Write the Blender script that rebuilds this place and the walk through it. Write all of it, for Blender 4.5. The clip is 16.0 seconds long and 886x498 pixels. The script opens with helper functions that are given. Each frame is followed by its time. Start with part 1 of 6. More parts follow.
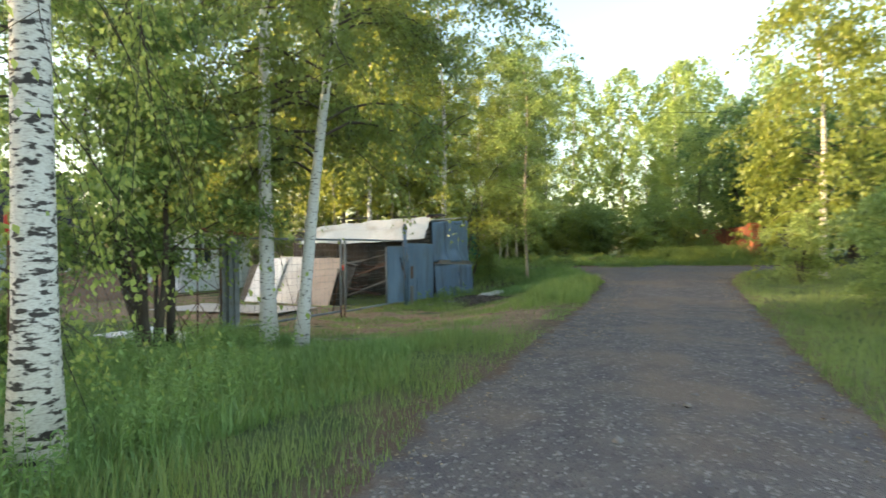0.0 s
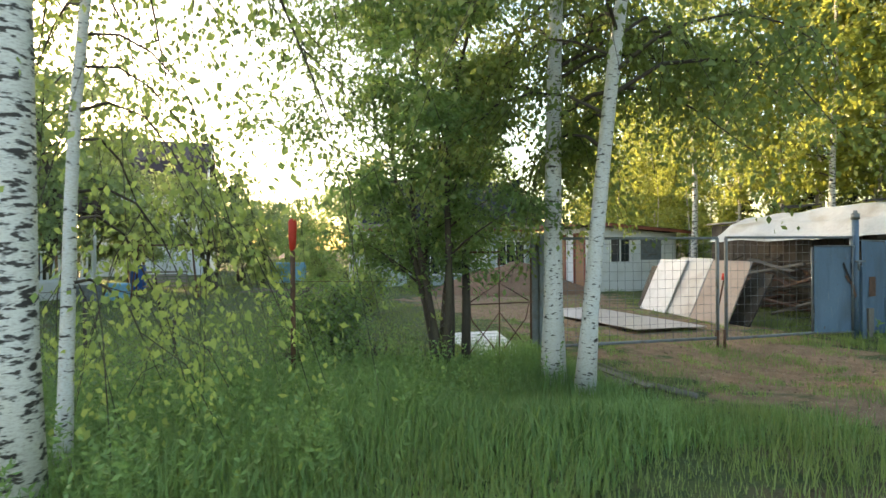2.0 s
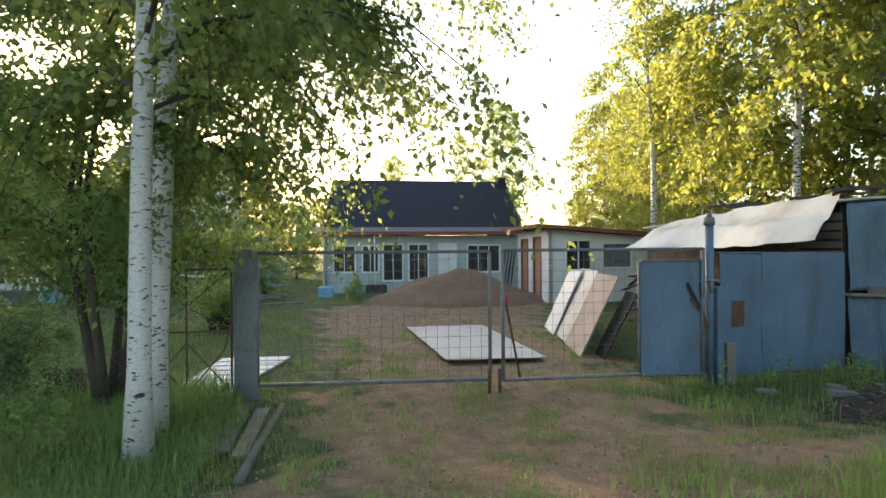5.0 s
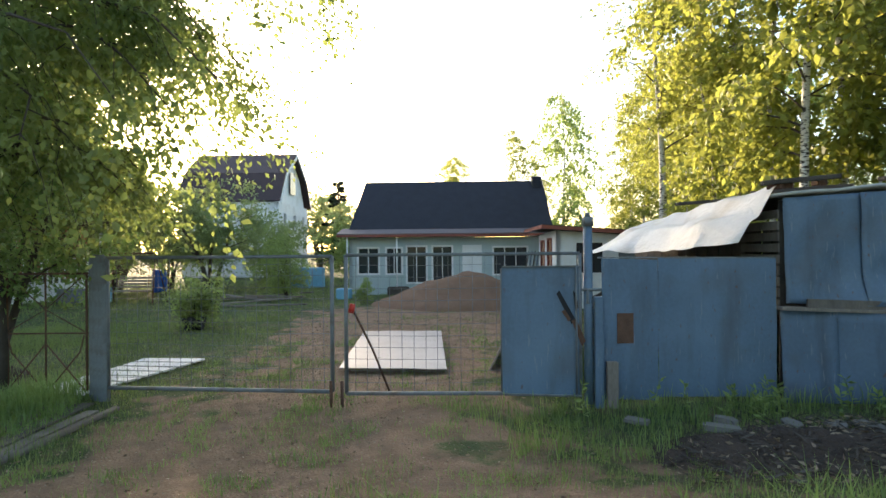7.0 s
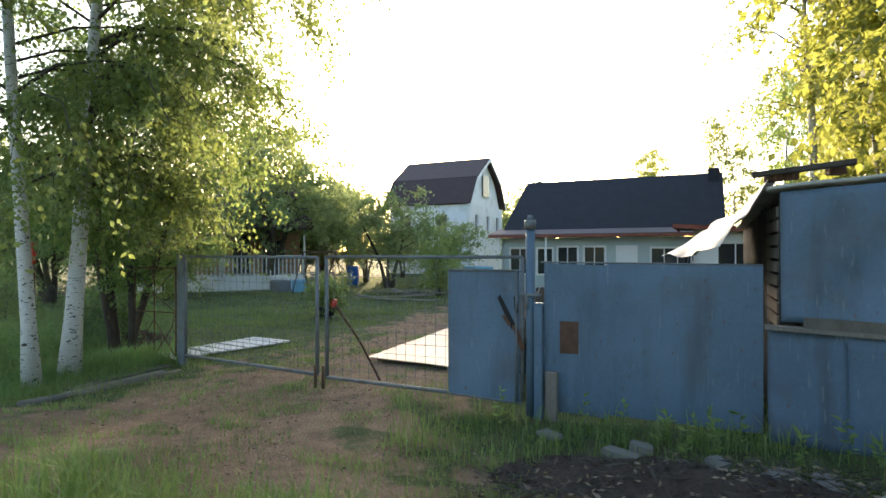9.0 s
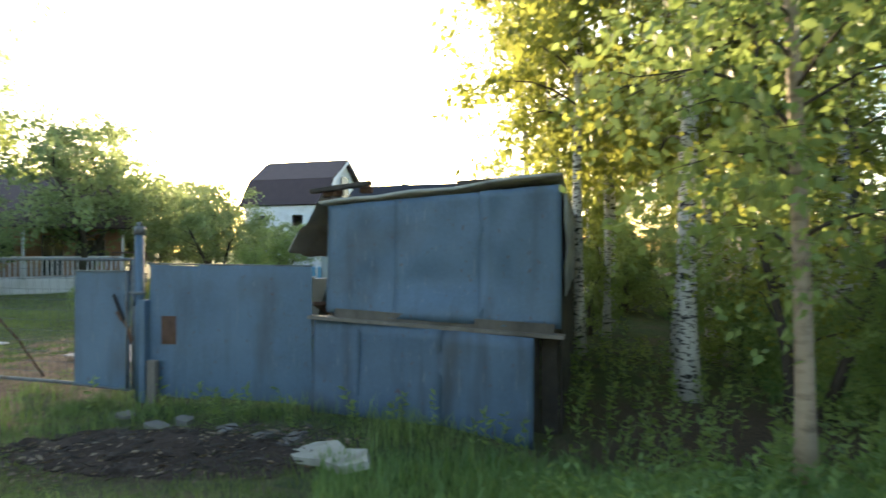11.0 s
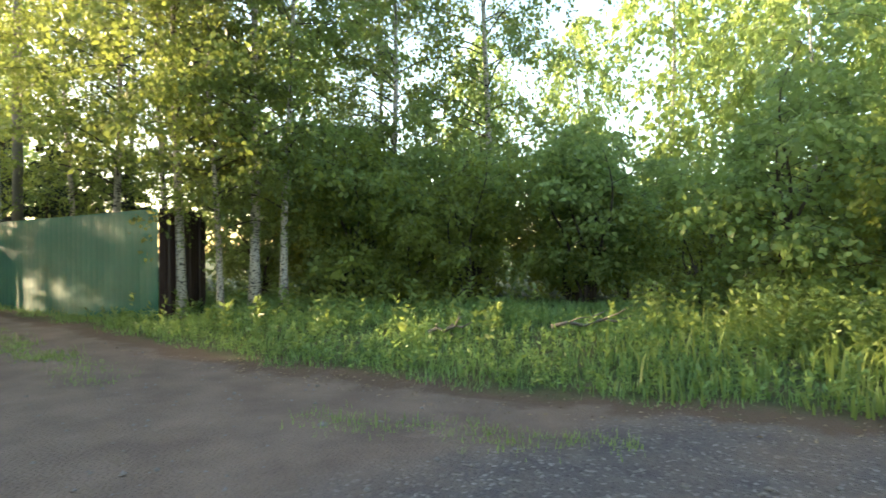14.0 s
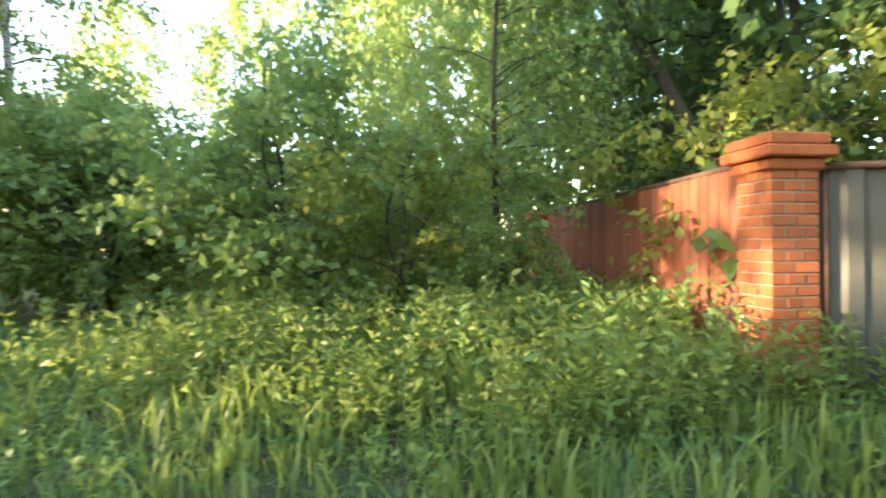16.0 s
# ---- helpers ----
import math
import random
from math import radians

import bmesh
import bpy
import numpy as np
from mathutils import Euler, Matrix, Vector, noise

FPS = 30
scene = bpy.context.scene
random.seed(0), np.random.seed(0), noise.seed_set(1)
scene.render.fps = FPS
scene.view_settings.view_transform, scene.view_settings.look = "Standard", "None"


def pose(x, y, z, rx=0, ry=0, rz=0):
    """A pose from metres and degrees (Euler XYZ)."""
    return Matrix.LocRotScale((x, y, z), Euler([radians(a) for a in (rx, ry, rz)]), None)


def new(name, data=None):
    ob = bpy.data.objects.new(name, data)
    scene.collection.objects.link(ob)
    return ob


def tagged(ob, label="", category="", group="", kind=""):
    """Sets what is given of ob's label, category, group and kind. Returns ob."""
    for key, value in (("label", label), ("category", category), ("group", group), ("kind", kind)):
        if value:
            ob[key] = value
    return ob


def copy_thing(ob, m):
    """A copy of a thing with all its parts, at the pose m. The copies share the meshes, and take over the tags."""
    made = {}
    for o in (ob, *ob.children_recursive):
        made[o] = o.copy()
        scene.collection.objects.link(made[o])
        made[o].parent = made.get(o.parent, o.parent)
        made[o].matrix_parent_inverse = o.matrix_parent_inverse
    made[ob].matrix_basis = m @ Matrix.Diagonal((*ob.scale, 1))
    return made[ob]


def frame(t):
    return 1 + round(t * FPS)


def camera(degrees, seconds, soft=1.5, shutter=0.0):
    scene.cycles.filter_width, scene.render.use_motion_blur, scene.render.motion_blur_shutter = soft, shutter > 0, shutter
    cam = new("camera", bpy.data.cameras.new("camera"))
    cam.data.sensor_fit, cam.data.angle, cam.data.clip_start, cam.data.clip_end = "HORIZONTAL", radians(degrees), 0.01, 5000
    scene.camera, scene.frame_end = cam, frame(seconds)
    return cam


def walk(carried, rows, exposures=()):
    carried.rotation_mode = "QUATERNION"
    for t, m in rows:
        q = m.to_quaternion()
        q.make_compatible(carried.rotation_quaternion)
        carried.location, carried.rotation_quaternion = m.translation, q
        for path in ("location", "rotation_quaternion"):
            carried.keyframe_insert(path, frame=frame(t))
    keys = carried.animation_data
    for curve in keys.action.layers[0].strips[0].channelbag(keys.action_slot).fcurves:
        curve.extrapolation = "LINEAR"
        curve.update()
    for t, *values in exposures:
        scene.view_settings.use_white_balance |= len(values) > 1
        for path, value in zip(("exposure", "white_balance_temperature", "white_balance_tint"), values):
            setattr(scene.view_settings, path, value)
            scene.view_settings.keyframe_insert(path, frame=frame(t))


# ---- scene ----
cam = camera(78.11, 16.0, shutter=0.18)
PATH = [
    (0.0, pose(0.000, 0.000, 1.365, 90.11, 0.57, -0.00)),
    (0.5, pose(0.351, 0.687, 1.388, 90.09, 0.31, 18.44)),
    (1.0, pose(0.669, 1.434, 1.405, 89.97, 0.19, 32.59)),
    (1.5, pose(0.988, 2.146, 1.454, 90.05, 0.04, 41.62)),
    (2.0, pose(1.233, 2.959, 1.473, 89.94, 0.39, 48.35)),
    (2.5, pose(1.572, 3.710, 1.542, 89.92, 0.47, 51.09)),
    (3.0, pose(1.860, 4.507, 1.535, 89.95, 0.57, 52.32)),
    (3.5, pose(2.169, 5.232, 1.573, 90.05, 0.62, 53.27)),
    (4.0, pose(2.408, 6.047, 1.577, 89.95, 0.47, 54.59)),
    (4.5, pose(2.685, 6.778, 1.628, 89.95, 0.35, 55.38)),
    (5.0, pose(2.902, 7.518, 1.639, 89.93, 0.43, 56.73)),
    (7.5, pose(4.135, 10.949, 1.665, 90.07, 0.24, 75.94)),
    (8.0, pose(4.348, 11.665, 1.671, 90.04, -0.00, 86.03)),
    (10.5, pose(5.646, 15.755, 1.704, 90.17, 0.19, 92.41)),
    (11.0, pose(5.993, 16.575, 1.716, 90.13, 0.05, 80.84)),
    (11.5, pose(6.470, 17.321, 1.745, 90.11, 0.33, 66.14)),
    (12.0, pose(6.930, 18.081, 1.744, 90.15, 0.25, 55.93)),
    (12.5, pose(7.438, 18.796, 1.760, 90.18, 0.31, 47.93)),
    (13.0, pose(8.002, 19.448, 1.783, 90.11, 0.45, 41.62)),
    (13.5, pose(8.698, 20.043, 1.786, 90.23, 0.47, 28.83)),
    (14.0, pose(9.304, 20.662, 1.767, 90.25, 0.48, 19.01)),
    (14.5, pose(9.878, 21.227, 1.763, 90.17, 0.43, 14.24)),
    (15.0, pose(10.430, 21.789, 1.774, 90.23, 0.34, 12.31)),
    (15.5, pose(11.161, 22.238, 1.785, 90.09, 0.37, 6.84)),
    (16.0, pose(11.951, 22.628, 1.776, 90.03, 0.48, -9.16)),
]
EXPOSURES = [(0.0, 2.65, 7000, 10), (3.0, 2.6, 6950, 11), (5.0, 2.4, 6750, 13), (8.0, 2.3, 6300, 13), (11.0, 2.55, 6450, 11), (12.5, 3.3, 6600, 10), (13.5, 3.15, 6650, 10), (14.5, 3.2, 6600, 9), (15.3, 3.35, 6600, 9), (16.0, 3.65, 6400, 9)]
walk(cam, PATH, EXPOSURES)

# ---- light ----
SUN_YAW, SUN_EL = 94.0, 8.4
world = bpy.data.worlds.new("world")
scene.world = world
world.use_nodes = True
wn = world.node_tree
sky = wn.nodes.new("ShaderNodeTexSky")
sky.sky_type, sky.sun_disc = "NISHITA", False
sky.sun_elevation, sky.sun_rotation = radians(SUN_EL), radians(-SUN_YAW)
sky.air_density, sky.dust_density, sky.ozone_density = 1.0, 2.0, 1.0
wn.nodes["Background"].inputs["Strength"].default_value = 0.15
wn.links.new(sky.outputs[0], wn.nodes["Background"].inputs[0])
sun = new("sun", bpy.data.lights.new("sun", "SUN"))
sun.data.energy, sun.data.angle, sun.data.color = 2.6, radians(0.6), (1.0, 0.77, 0.48)
toward = Vector((-math.sin(radians(SUN_YAW)), math.cos(radians(SUN_YAW)), math.tan(radians(SUN_EL))))
sun.matrix_world = Matrix.Translation((-30, 10, 30)) @ toward.to_track_quat("Z", "Y").to_matrix().to_4x4()


# ---- materials ----
def material(name, base, rough=0.8, metal=0.0, spread=0.25, scale=6.0, fine=60.0, bump=0.3, tint=None, tint_scale=1.5, tint_amount=0.5,
             per_object=0.0, spec=0.4, stretch=(1, 1, 1), bump_dist=0.01):
    """A surface with a coarse and a fine variation of colour, stains or painted shade in a second colour and a fine
    relief.
    """
    m = bpy.data.materials.new(name)
    m.use_nodes = True
    nt = m.node_tree
    N, L = nt.nodes, nt.links
    b = N["Principled BSDF"]
    tc = N.new("ShaderNodeTexCoord")
    mp = N.new("ShaderNodeMapping")
    mp.inputs["Scale"].default_value = stretch
    L.new(tc.outputs["Object"], mp.inputs[0])

    def nz(s, detail=4):
        n = N.new("ShaderNodeTexNoise")
        n.inputs["Scale"].default_value, n.inputs["Detail"].default_value = s, detail
        L.new(mp.outputs[0], n.inputs["Vector"])
        return n.outputs["Fac"]

    def mix(a, c, fac, kind="MIX"):
        x = N.new("ShaderNodeMix")
        x.data_type, x.blend_type = "RGBA", kind
        for v, sock in ((a, x.inputs[6]), (c, x.inputs[7]), (fac, x.inputs[0])):
            if hasattr(v, "is_output"):
                L.new(v, sock)
            else:
                sock.default_value = v
        return x.outputs[2]

    def ramp(v, lo, hi, a=0.0, c=1.0):
        r = N.new("ShaderNodeMapRange")
        r.inputs[1].default_value, r.inputs[2].default_value, r.inputs[3].default_value, r.inputs[4].default_value = lo, hi, a, c
        L.new(v, r.inputs[0])
        return r.outputs[0]

    lo = tuple(c * (1 - spread) for c in base) + (1,)
    hi = tuple(min(1, c * (1 + spread)) for c in base) + (1,)
    col = mix(lo, hi, ramp(nz(scale), 0.3, 0.7))
    f = nz(fine, 3)
    col = mix(col, mix(lo, hi, ramp(f, 0.35, 0.65)), 0.4)
    if tint:
        col = mix(col, tuple(tint) + (1,), ramp(nz(tint_scale, 6), 0.5, 0.68, 0.0, tint_amount))
    if per_object:
        oi = N.new("ShaderNodeObjectInfo")
        hv = N.new("ShaderNodeHueSaturation")
        L.new(ramp(oi.outputs["Random"], 0, 1, 1 - per_object, 1 + per_object), hv.inputs["Value"])
        L.new(col, hv.inputs["Color"])
        col = hv.outputs[0]
    L.new(col, b.inputs["Base Color"])
    L.new(ramp(f, 0.2, 0.8, max(0.02, rough - 0.12), min(1, rough + 0.12)), b.inputs["Roughness"])
    b.inputs["Metallic"].default_value = metal
    b.inputs["Specular IOR Level"].default_value = spec
    if bump:
        bp = N.new("ShaderNodeBump")
        bp.inputs["Strength"].default_value, bp.inputs["Distance"].default_value = bump, bump_dist
        add = N.new("ShaderNodeMath")
        L.new(f, add.inputs[0]), L.new(nz(scale * 1.7), add.inputs[1])
        L.new(add.outputs[0], bp.inputs["Height"])
        L.new(bp.outputs[0], b.inputs["Normal"])
    return m


def leaf_material(name, dark, light, glow, through_part=0.5, patch=0.9):
    """Leaves: a glossy upper side and light that shines through, each leaf its own shade, with paler patches of the crown."""
    dark, light, glow = [tuple(c * 0.88 + 0.12 * (0.3 * q[0] + 0.6 * q[1] + 0.1 * q[2]) for c in q) for q in (dark, light, glow)]
    m = bpy.data.materials.new(name)
    m.use_nodes = True
    nt = m.node_tree
    N, L = nt.nodes, nt.links
    b, out = N["Principled BSDF"], N["Material Output"]
    g = N.new("ShaderNodeNewGeometry")
    tc = N.new("ShaderNodeTexCoord")
    no = N.new("ShaderNodeTexNoise")
    no.inputs["Scale"].default_value = patch
    L.new(tc.outputs["Object"], no.inputs["Vector"])
    add = N.new("ShaderNodeMath")
    add.operation = "MULTIPLY_ADD"
    add.inputs[1].default_value, add.inputs[2].default_value = 0.6, -0.1
    L.new(g.outputs["Random Per Island"], add.inputs[0])
    ad2 = N.new("ShaderNodeMath")
    ad2.operation = "ADD"
    L.new(add.outputs[0], ad2.inputs[0]), L.new(no.outputs["Fac"], ad2.inputs[1])
    r = N.new("ShaderNodeValToRGB")
    r.color_ramp.elements[0].position, r.color_ramp.elements[0].color = 0.3, tuple(dark) + (1,)
    r.color_ramp.elements[1].position, r.color_ramp.elements[1].color = 0.95, tuple(light) + (1,)
    L.new(ad2.outputs[0], r.inputs[0])
    L.new(r.outputs[0], b.inputs["Base Color"])
    b.inputs["Roughness"].default_value, b.inputs["Specular IOR Level"].default_value = 0.45, 0.35
    t = N.new("ShaderNodeBsdfTranslucent")
    mx = N.new("ShaderNodeMix")
    mx.data_type, mx.blend_type = "RGBA", "MIX"
    mx.inputs[0].default_value = 0.6
    L.new(r.outputs[0], mx.inputs[6])
    mx.inputs[7].default_value = tuple(glow) + (1,)
    L.new(mx.outputs[2], t.inputs["Color"])
    ms = N.new("ShaderNodeMixShader")
    ms.inputs[0].default_value = through_part
    L.new(b.outputs[0], ms.inputs[1]), L.new(t.outputs[0], ms.inputs[2])
    L.new(ms.outputs[0], out.inputs["Surface"])
    return m


def birch_bark(name, scale=1.0, white=(0.62, 0.6, 0.56), bare=0.0):
    """White bark with dark cross bands, lens marks and rough black patches near the foot."""
    m = bpy.data.materials.new(name)
    m.use_nodes = True
    nt = m.node_tree
    N, L = nt.nodes, nt.links
    b = N["Principled BSDF"]
    tc = N.new("ShaderNodeTexCoord")
    outs = []
    for s, sc in (((12, 12, 36), 1.0), ((6, 6, 13), 1.3), ((40, 40, 110), 1.0)):
        mp = N.new("ShaderNodeMapping")
        mp.inputs["Scale"].default_value = [c * scale for c in s]
        n = N.new("ShaderNodeTexNoise")
        n.inputs["Scale"].default_value, n.inputs["Detail"].default_value = sc, 5
        L.new(tc.outputs["Object"], mp.inputs[0]), L.new(mp.outputs[0], n.inputs["Vector"])
        outs.append(n.outputs["Fac"])
    col = None
    prev = tuple(white) + (1,)
    for v, lo, hi, c in ((outs[2], 0.45, 0.75, (0.42, 0.38, 0.34)), (outs[0], 0.54 + bare, 0.6 + bare, (0.05, 0.042, 0.038)), (outs[1], 0.57 + bare, 0.63 + bare, (0.035, 0.03, 0.028))):
        r = N.new("ShaderNodeMapRange")
        r.inputs[1].default_value, r.inputs[2].default_value = lo, hi
        L.new(v, r.inputs[0])
        x = N.new("ShaderNodeMix")
        x.data_type = "RGBA"
        L.new(r.outputs[0], x.inputs[0])
        if col is None:
            x.inputs[6].default_value = prev
        else:
            L.new(col, x.inputs[6])
        x.inputs[7].default_value = tuple(c) + (1,)
        col = x.outputs[2]
    L.new(col, b.inputs["Base Color"])
    b.inputs["Roughness"].default_value = 0.75
    bp = N.new("ShaderNodeBump")
    bp.inputs["Strength"].default_value, bp.inputs["Distance"].default_value = 0.6, 0.012
    L.new(outs[0], bp.inputs["Height"]), L.new(bp.outputs[0], b.inputs["Normal"])
    return m


BARK_BIRCH = birch_bark("birch_bark")
BARK_CLEAN = birch_bark("clean_birch_bark", 1.2, (0.6, 0.6, 0.6), 0.06)
BARK_PLAIN = material("smooth_beige_bark", (0.4, 0.31, 0.23), 0.8, spread=0.12, scale=9, fine=80, bump=0.4, stretch=(1, 1, 2.5), tint=(0.16, 0.12, 0.09), tint_scale=7, tint_amount=0.7)
BARK_YOUNG = birch_bark("young_birch_bark", 1.6, (0.5, 0.43, 0.35))
BARK_DARK = material("dark_bark", (0.07, 0.055, 0.045), 0.95, spread=0.4, scale=14, fine=90, bump=0.9, stretch=(1, 1, 0.25), tint=(0.09, 0.1, 0.05), tint_scale=3)
LEAF_BIRCH = leaf_material("birch_leaves", (0.05, 0.095, 0.028), (0.15, 0.22, 0.055), (0.46, 0.56, 0.1), 0.5)
# Yellow of the low sun is put into this leaf colour.
LEAF_SUNLIT = leaf_material("sunlit_yellow_leaves", (0.07, 0.11, 0.018), (0.21, 0.27, 0.04), (0.62, 0.64, 0.06), 0.5)
LEAF_ROWAN = leaf_material("rowan_leaves", (0.05, 0.11, 0.035), (0.15, 0.27, 0.075), (0.38, 0.56, 0.1), 0.45)
LEAF_ROADSIDE = leaf_material("roadside_birch_leaves", (0.05, 0.1, 0.025), (0.17, 0.24, 0.045), (0.48, 0.56, 0.07), 0.45)
LEAF_MAPLE = leaf_material("maple_leaves", (0.03, 0.075, 0.022), (0.1, 0.18, 0.05), (0.28, 0.46, 0.08), 0.4)
LEAF_GARDEN = leaf_material("garden_tree_leaves", (0.09, 0.15, 0.055), (0.22, 0.3, 0.1), (0.5, 0.6, 0.2), 0.5)
LEAF_DARK = leaf_material("shrub_leaves", (0.08, 0.15, 0.04), (0.3, 0.38, 0.1), (0.54, 0.66, 0.14), 0.5, 1.6)
LEAF_FIR = leaf_material("fir_needles", (0.012, 0.026, 0.012), (0.03, 0.05, 0.02), (0.05, 0.08, 0.03), 0.15)
LEAF_FRESH = leaf_material("fresh_leaves", (0.095, 0.165, 0.042), (0.24, 0.34, 0.08), (0.5, 0.64, 0.13), 0.45)
# Brighter copy of the birch leaves, with sunlight put into the colour.
LEAF_HANGING_LIT = leaf_material("lit_hanging_birch_leaves", (0.12, 0.2, 0.04), (0.28, 0.38, 0.08), (0.6, 0.72, 0.14), 0.5)
GRASS = leaf_material("grass_blades", (0.065, 0.15, 0.04), (0.2, 0.33, 0.085), (0.36, 0.56, 0.11), 0.35, 0.7)
GRASS_MEADOW = leaf_material("meadow_grass_blades", (0.08, 0.15, 0.035), (0.24, 0.34, 0.075), (0.42, 0.58, 0.1), 0.35, 0.8)
GRASS_SHORT = leaf_material("short_grass_blades", (0.075, 0.135, 0.035), (0.22, 0.29, 0.07), (0.36, 0.48, 0.1), 0.35, 0.8)
WEED = leaf_material("weed_leaves", (0.045, 0.115, 0.028), (0.24, 0.31, 0.06), (0.48, 0.6, 0.08), 0.4, 1.2)
WEED_DEEP = leaf_material("nettle_leaves", (0.06, 0.14, 0.035), (0.2, 0.32, 0.07), (0.42, 0.58, 0.1), 0.35, 1.6)
def sheet_paint(name, base, dirt=0.5, rough=0.5):
    """Old paint on sheet metal: faded blotches, runs of dirt down the sheet, scratches and a few rust spots."""
    m = material(name, base, rough, spread=0.14, scale=1.7, fine=26, bump=0.2, tint=tuple(c * 1.3 + 0.01 for c in base), tint_scale=0.8, tint_amount=0.6, spec=0.35)
    nt = m.node_tree
    N, L = nt.nodes, nt.links
    b = N["Principled BSDF"]
    col = b.inputs["Base Color"].links[0].from_socket
    tc = N.new("ShaderNodeTexCoord")
    for stretch, scale, lo, hi, colour, amount in (((1, 1, 0.12), 5.0, 0.5, 0.72, (0.05, 0.055, 0.06), dirt), ((1, 1, 1), 1.3, 0.54, 0.7, (0.085, 0.085, 0.085), dirt * 0.9),
                                                   ((1, 1, 0.5), 22.0, 0.66, 0.72, (0.12, 0.06, 0.035), 0.7), ((9, 9, 1.2), 3.0, 0.64, 0.68, (0.24, 0.27, 0.3), 0.35)):
        mp = N.new("ShaderNodeMapping")
        mp.inputs["Scale"].default_value = stretch
        n = N.new("ShaderNodeTexNoise")
        n.inputs["Scale"].default_value, n.inputs["Detail"].default_value = scale, 6
        q = N.new("ShaderNodeMapRange")
        q.inputs[1].default_value, q.inputs[2].default_value, q.inputs[4].default_value = lo, hi, amount
        x = N.new("ShaderNodeMix")
        x.data_type = "RGBA"
        x.inputs[7].default_value = colour + (1,)
        L.new(tc.outputs["Object"], mp.inputs[0]), L.new(mp.outputs[0], n.inputs["Vector"]), L.new(n.outputs["Fac"], q.inputs[0])
        L.new(q.outputs[0], x.inputs[0]), L.new(col, x.inputs[6])
        col = x.outputs[2]
    L.new(col, b.inputs["Base Color"])
    return m


BLUE = sheet_paint("blue_grey_paint", (0.1, 0.155, 0.225), 0.4)
BLUE_DARK = sheet_paint("weathered_blue_paint", (0.088, 0.135, 0.2), 0.65, 0.6)
GREY_STEEL = material("painted_grey_steel", (0.15, 0.17, 0.185), 0.55, spread=0.2, scale=9, fine=80, bump=0.3, tint=(0.1, 0.07, 0.05), tint_scale=6, tint_amount=0.6)
RUST = material("rusty_steel", (0.11, 0.06, 0.04), 0.85, spread=0.35, scale=12, fine=90, bump=0.6)
RED = material("faded_red_paint", (0.5, 0.035, 0.02), 0.55, spread=0.15, scale=10)
TARP = material("white_plastic_sheet", (0.53, 0.53, 0.52), 0.45, spread=0.1, scale=2.2, fine=16, bump=0.5, tint=(0.33, 0.29, 0.23), tint_scale=1.6, tint_amount=0.75, bump_dist=0.03)
WOOD_OLD = material("weathered_wood", (0.17, 0.15, 0.13), 0.9, spread=0.3, scale=5, fine=50, bump=0.6, stretch=(1, 1, 0.3), tint=(0.07, 0.06, 0.05), per_object=0.3)
WOOD_DARK = material("dark_damp_wood", (0.06, 0.05, 0.042), 0.9, spread=0.35, scale=6, fine=60, bump=0.6, tint=(0.12, 0.11, 0.09), per_object=0.3)
BOARD_WHITE = material("white_fibre_board", (0.6, 0.58, 0.56), 0.8, spread=0.1, scale=2, fine=40, bump=0.2, tint=(0.42, 0.36, 0.32), tint_scale=1.8, tint_amount=0.6, per_object=0.12)
BOARD_LAID = material("wet_pale_board", (0.4, 0.355, 0.335), 0.4, spread=0.1, scale=2, fine=30, bump=0.12, tint=(0.3, 0.25, 0.22), tint_scale=1.6, spec=0.6)
BOARD_BROWN = material("beige_brown_board", (0.36, 0.3, 0.27), 0.85, spread=0.12, scale=2, fine=40, bump=0.25, tint=(0.25, 0.2, 0.17), tint_scale=1.5)
WHITE_PAINT = material("white_painted_boards", (0.72, 0.73, 0.74), 0.6, spread=0.06, scale=3, fine=40, bump=0.15, tint=(0.5, 0.5, 0.48), tint_scale=1.3, tint_amount=0.5)
WALL_BLUE = material("pale_blue_boards", (0.4, 0.47, 0.49), 0.7, spread=0.08, scale=3, fine=40, tint=(0.36, 0.46, 0.42), tint_scale=0.8)
ROOF_DARK = material("dark_slate_grey_roofing", (0.024, 0.025, 0.034), 0.85, spread=0.2, scale=3, fine=40, bump=0.4)
ROOF_RED = material("rusty_red_fascia", (0.24, 0.075, 0.055), 0.75, spread=0.25, scale=4, fine=40)
ROOF_BROWN = material("brown_metal_roof", (0.05, 0.03, 0.03), 0.6, spread=0.15, scale=2, fine=30)
FELT = material("pale_roofing_felt", (0.42, 0.41, 0.38), 0.9, spread=0.2, scale=4, fine=60, bump=0.5, tint=(0.12, 0.11, 0.1), tint_scale=2.5, tint_amount=0.8)
FENCE_GREEN = material("dark_green_coated_steel", (0.014, 0.12, 0.082), 0.62, spread=0.1, scale=1.2, fine=20, bump=0.08, tint=(0.02, 0.1, 0.07), tint_scale=0.8, spec=0.25)
FENCE_BROWN = material("brown_coated_steel", (0.045, 0.026, 0.022), 0.5, spread=0.2, scale=3, fine=30)
FENCE_PALE = material("pale_grey_fence", (0.5, 0.46, 0.4), 0.8, spread=0.12, scale=3, fine=30)
# The purple-brown tint paints mottled tree shade onto the boards.
WALL_RED = material("rust_red_fence_boards", (0.27, 0.085, 0.043), 0.8, spread=0.3, scale=3, fine=45, bump=0.5, stretch=(1, 1, 0.25), tint=(0.11, 0.06, 0.055), tint_scale=2.0, tint_amount=0.8, per_object=0.2)
BRICK = material("red_brick", (0.4, 0.115, 0.04), 0.85, spread=0.3, scale=9, fine=110, bump=0.6, tint=(0.2, 0.075, 0.05), tint_scale=8, per_object=0.22)
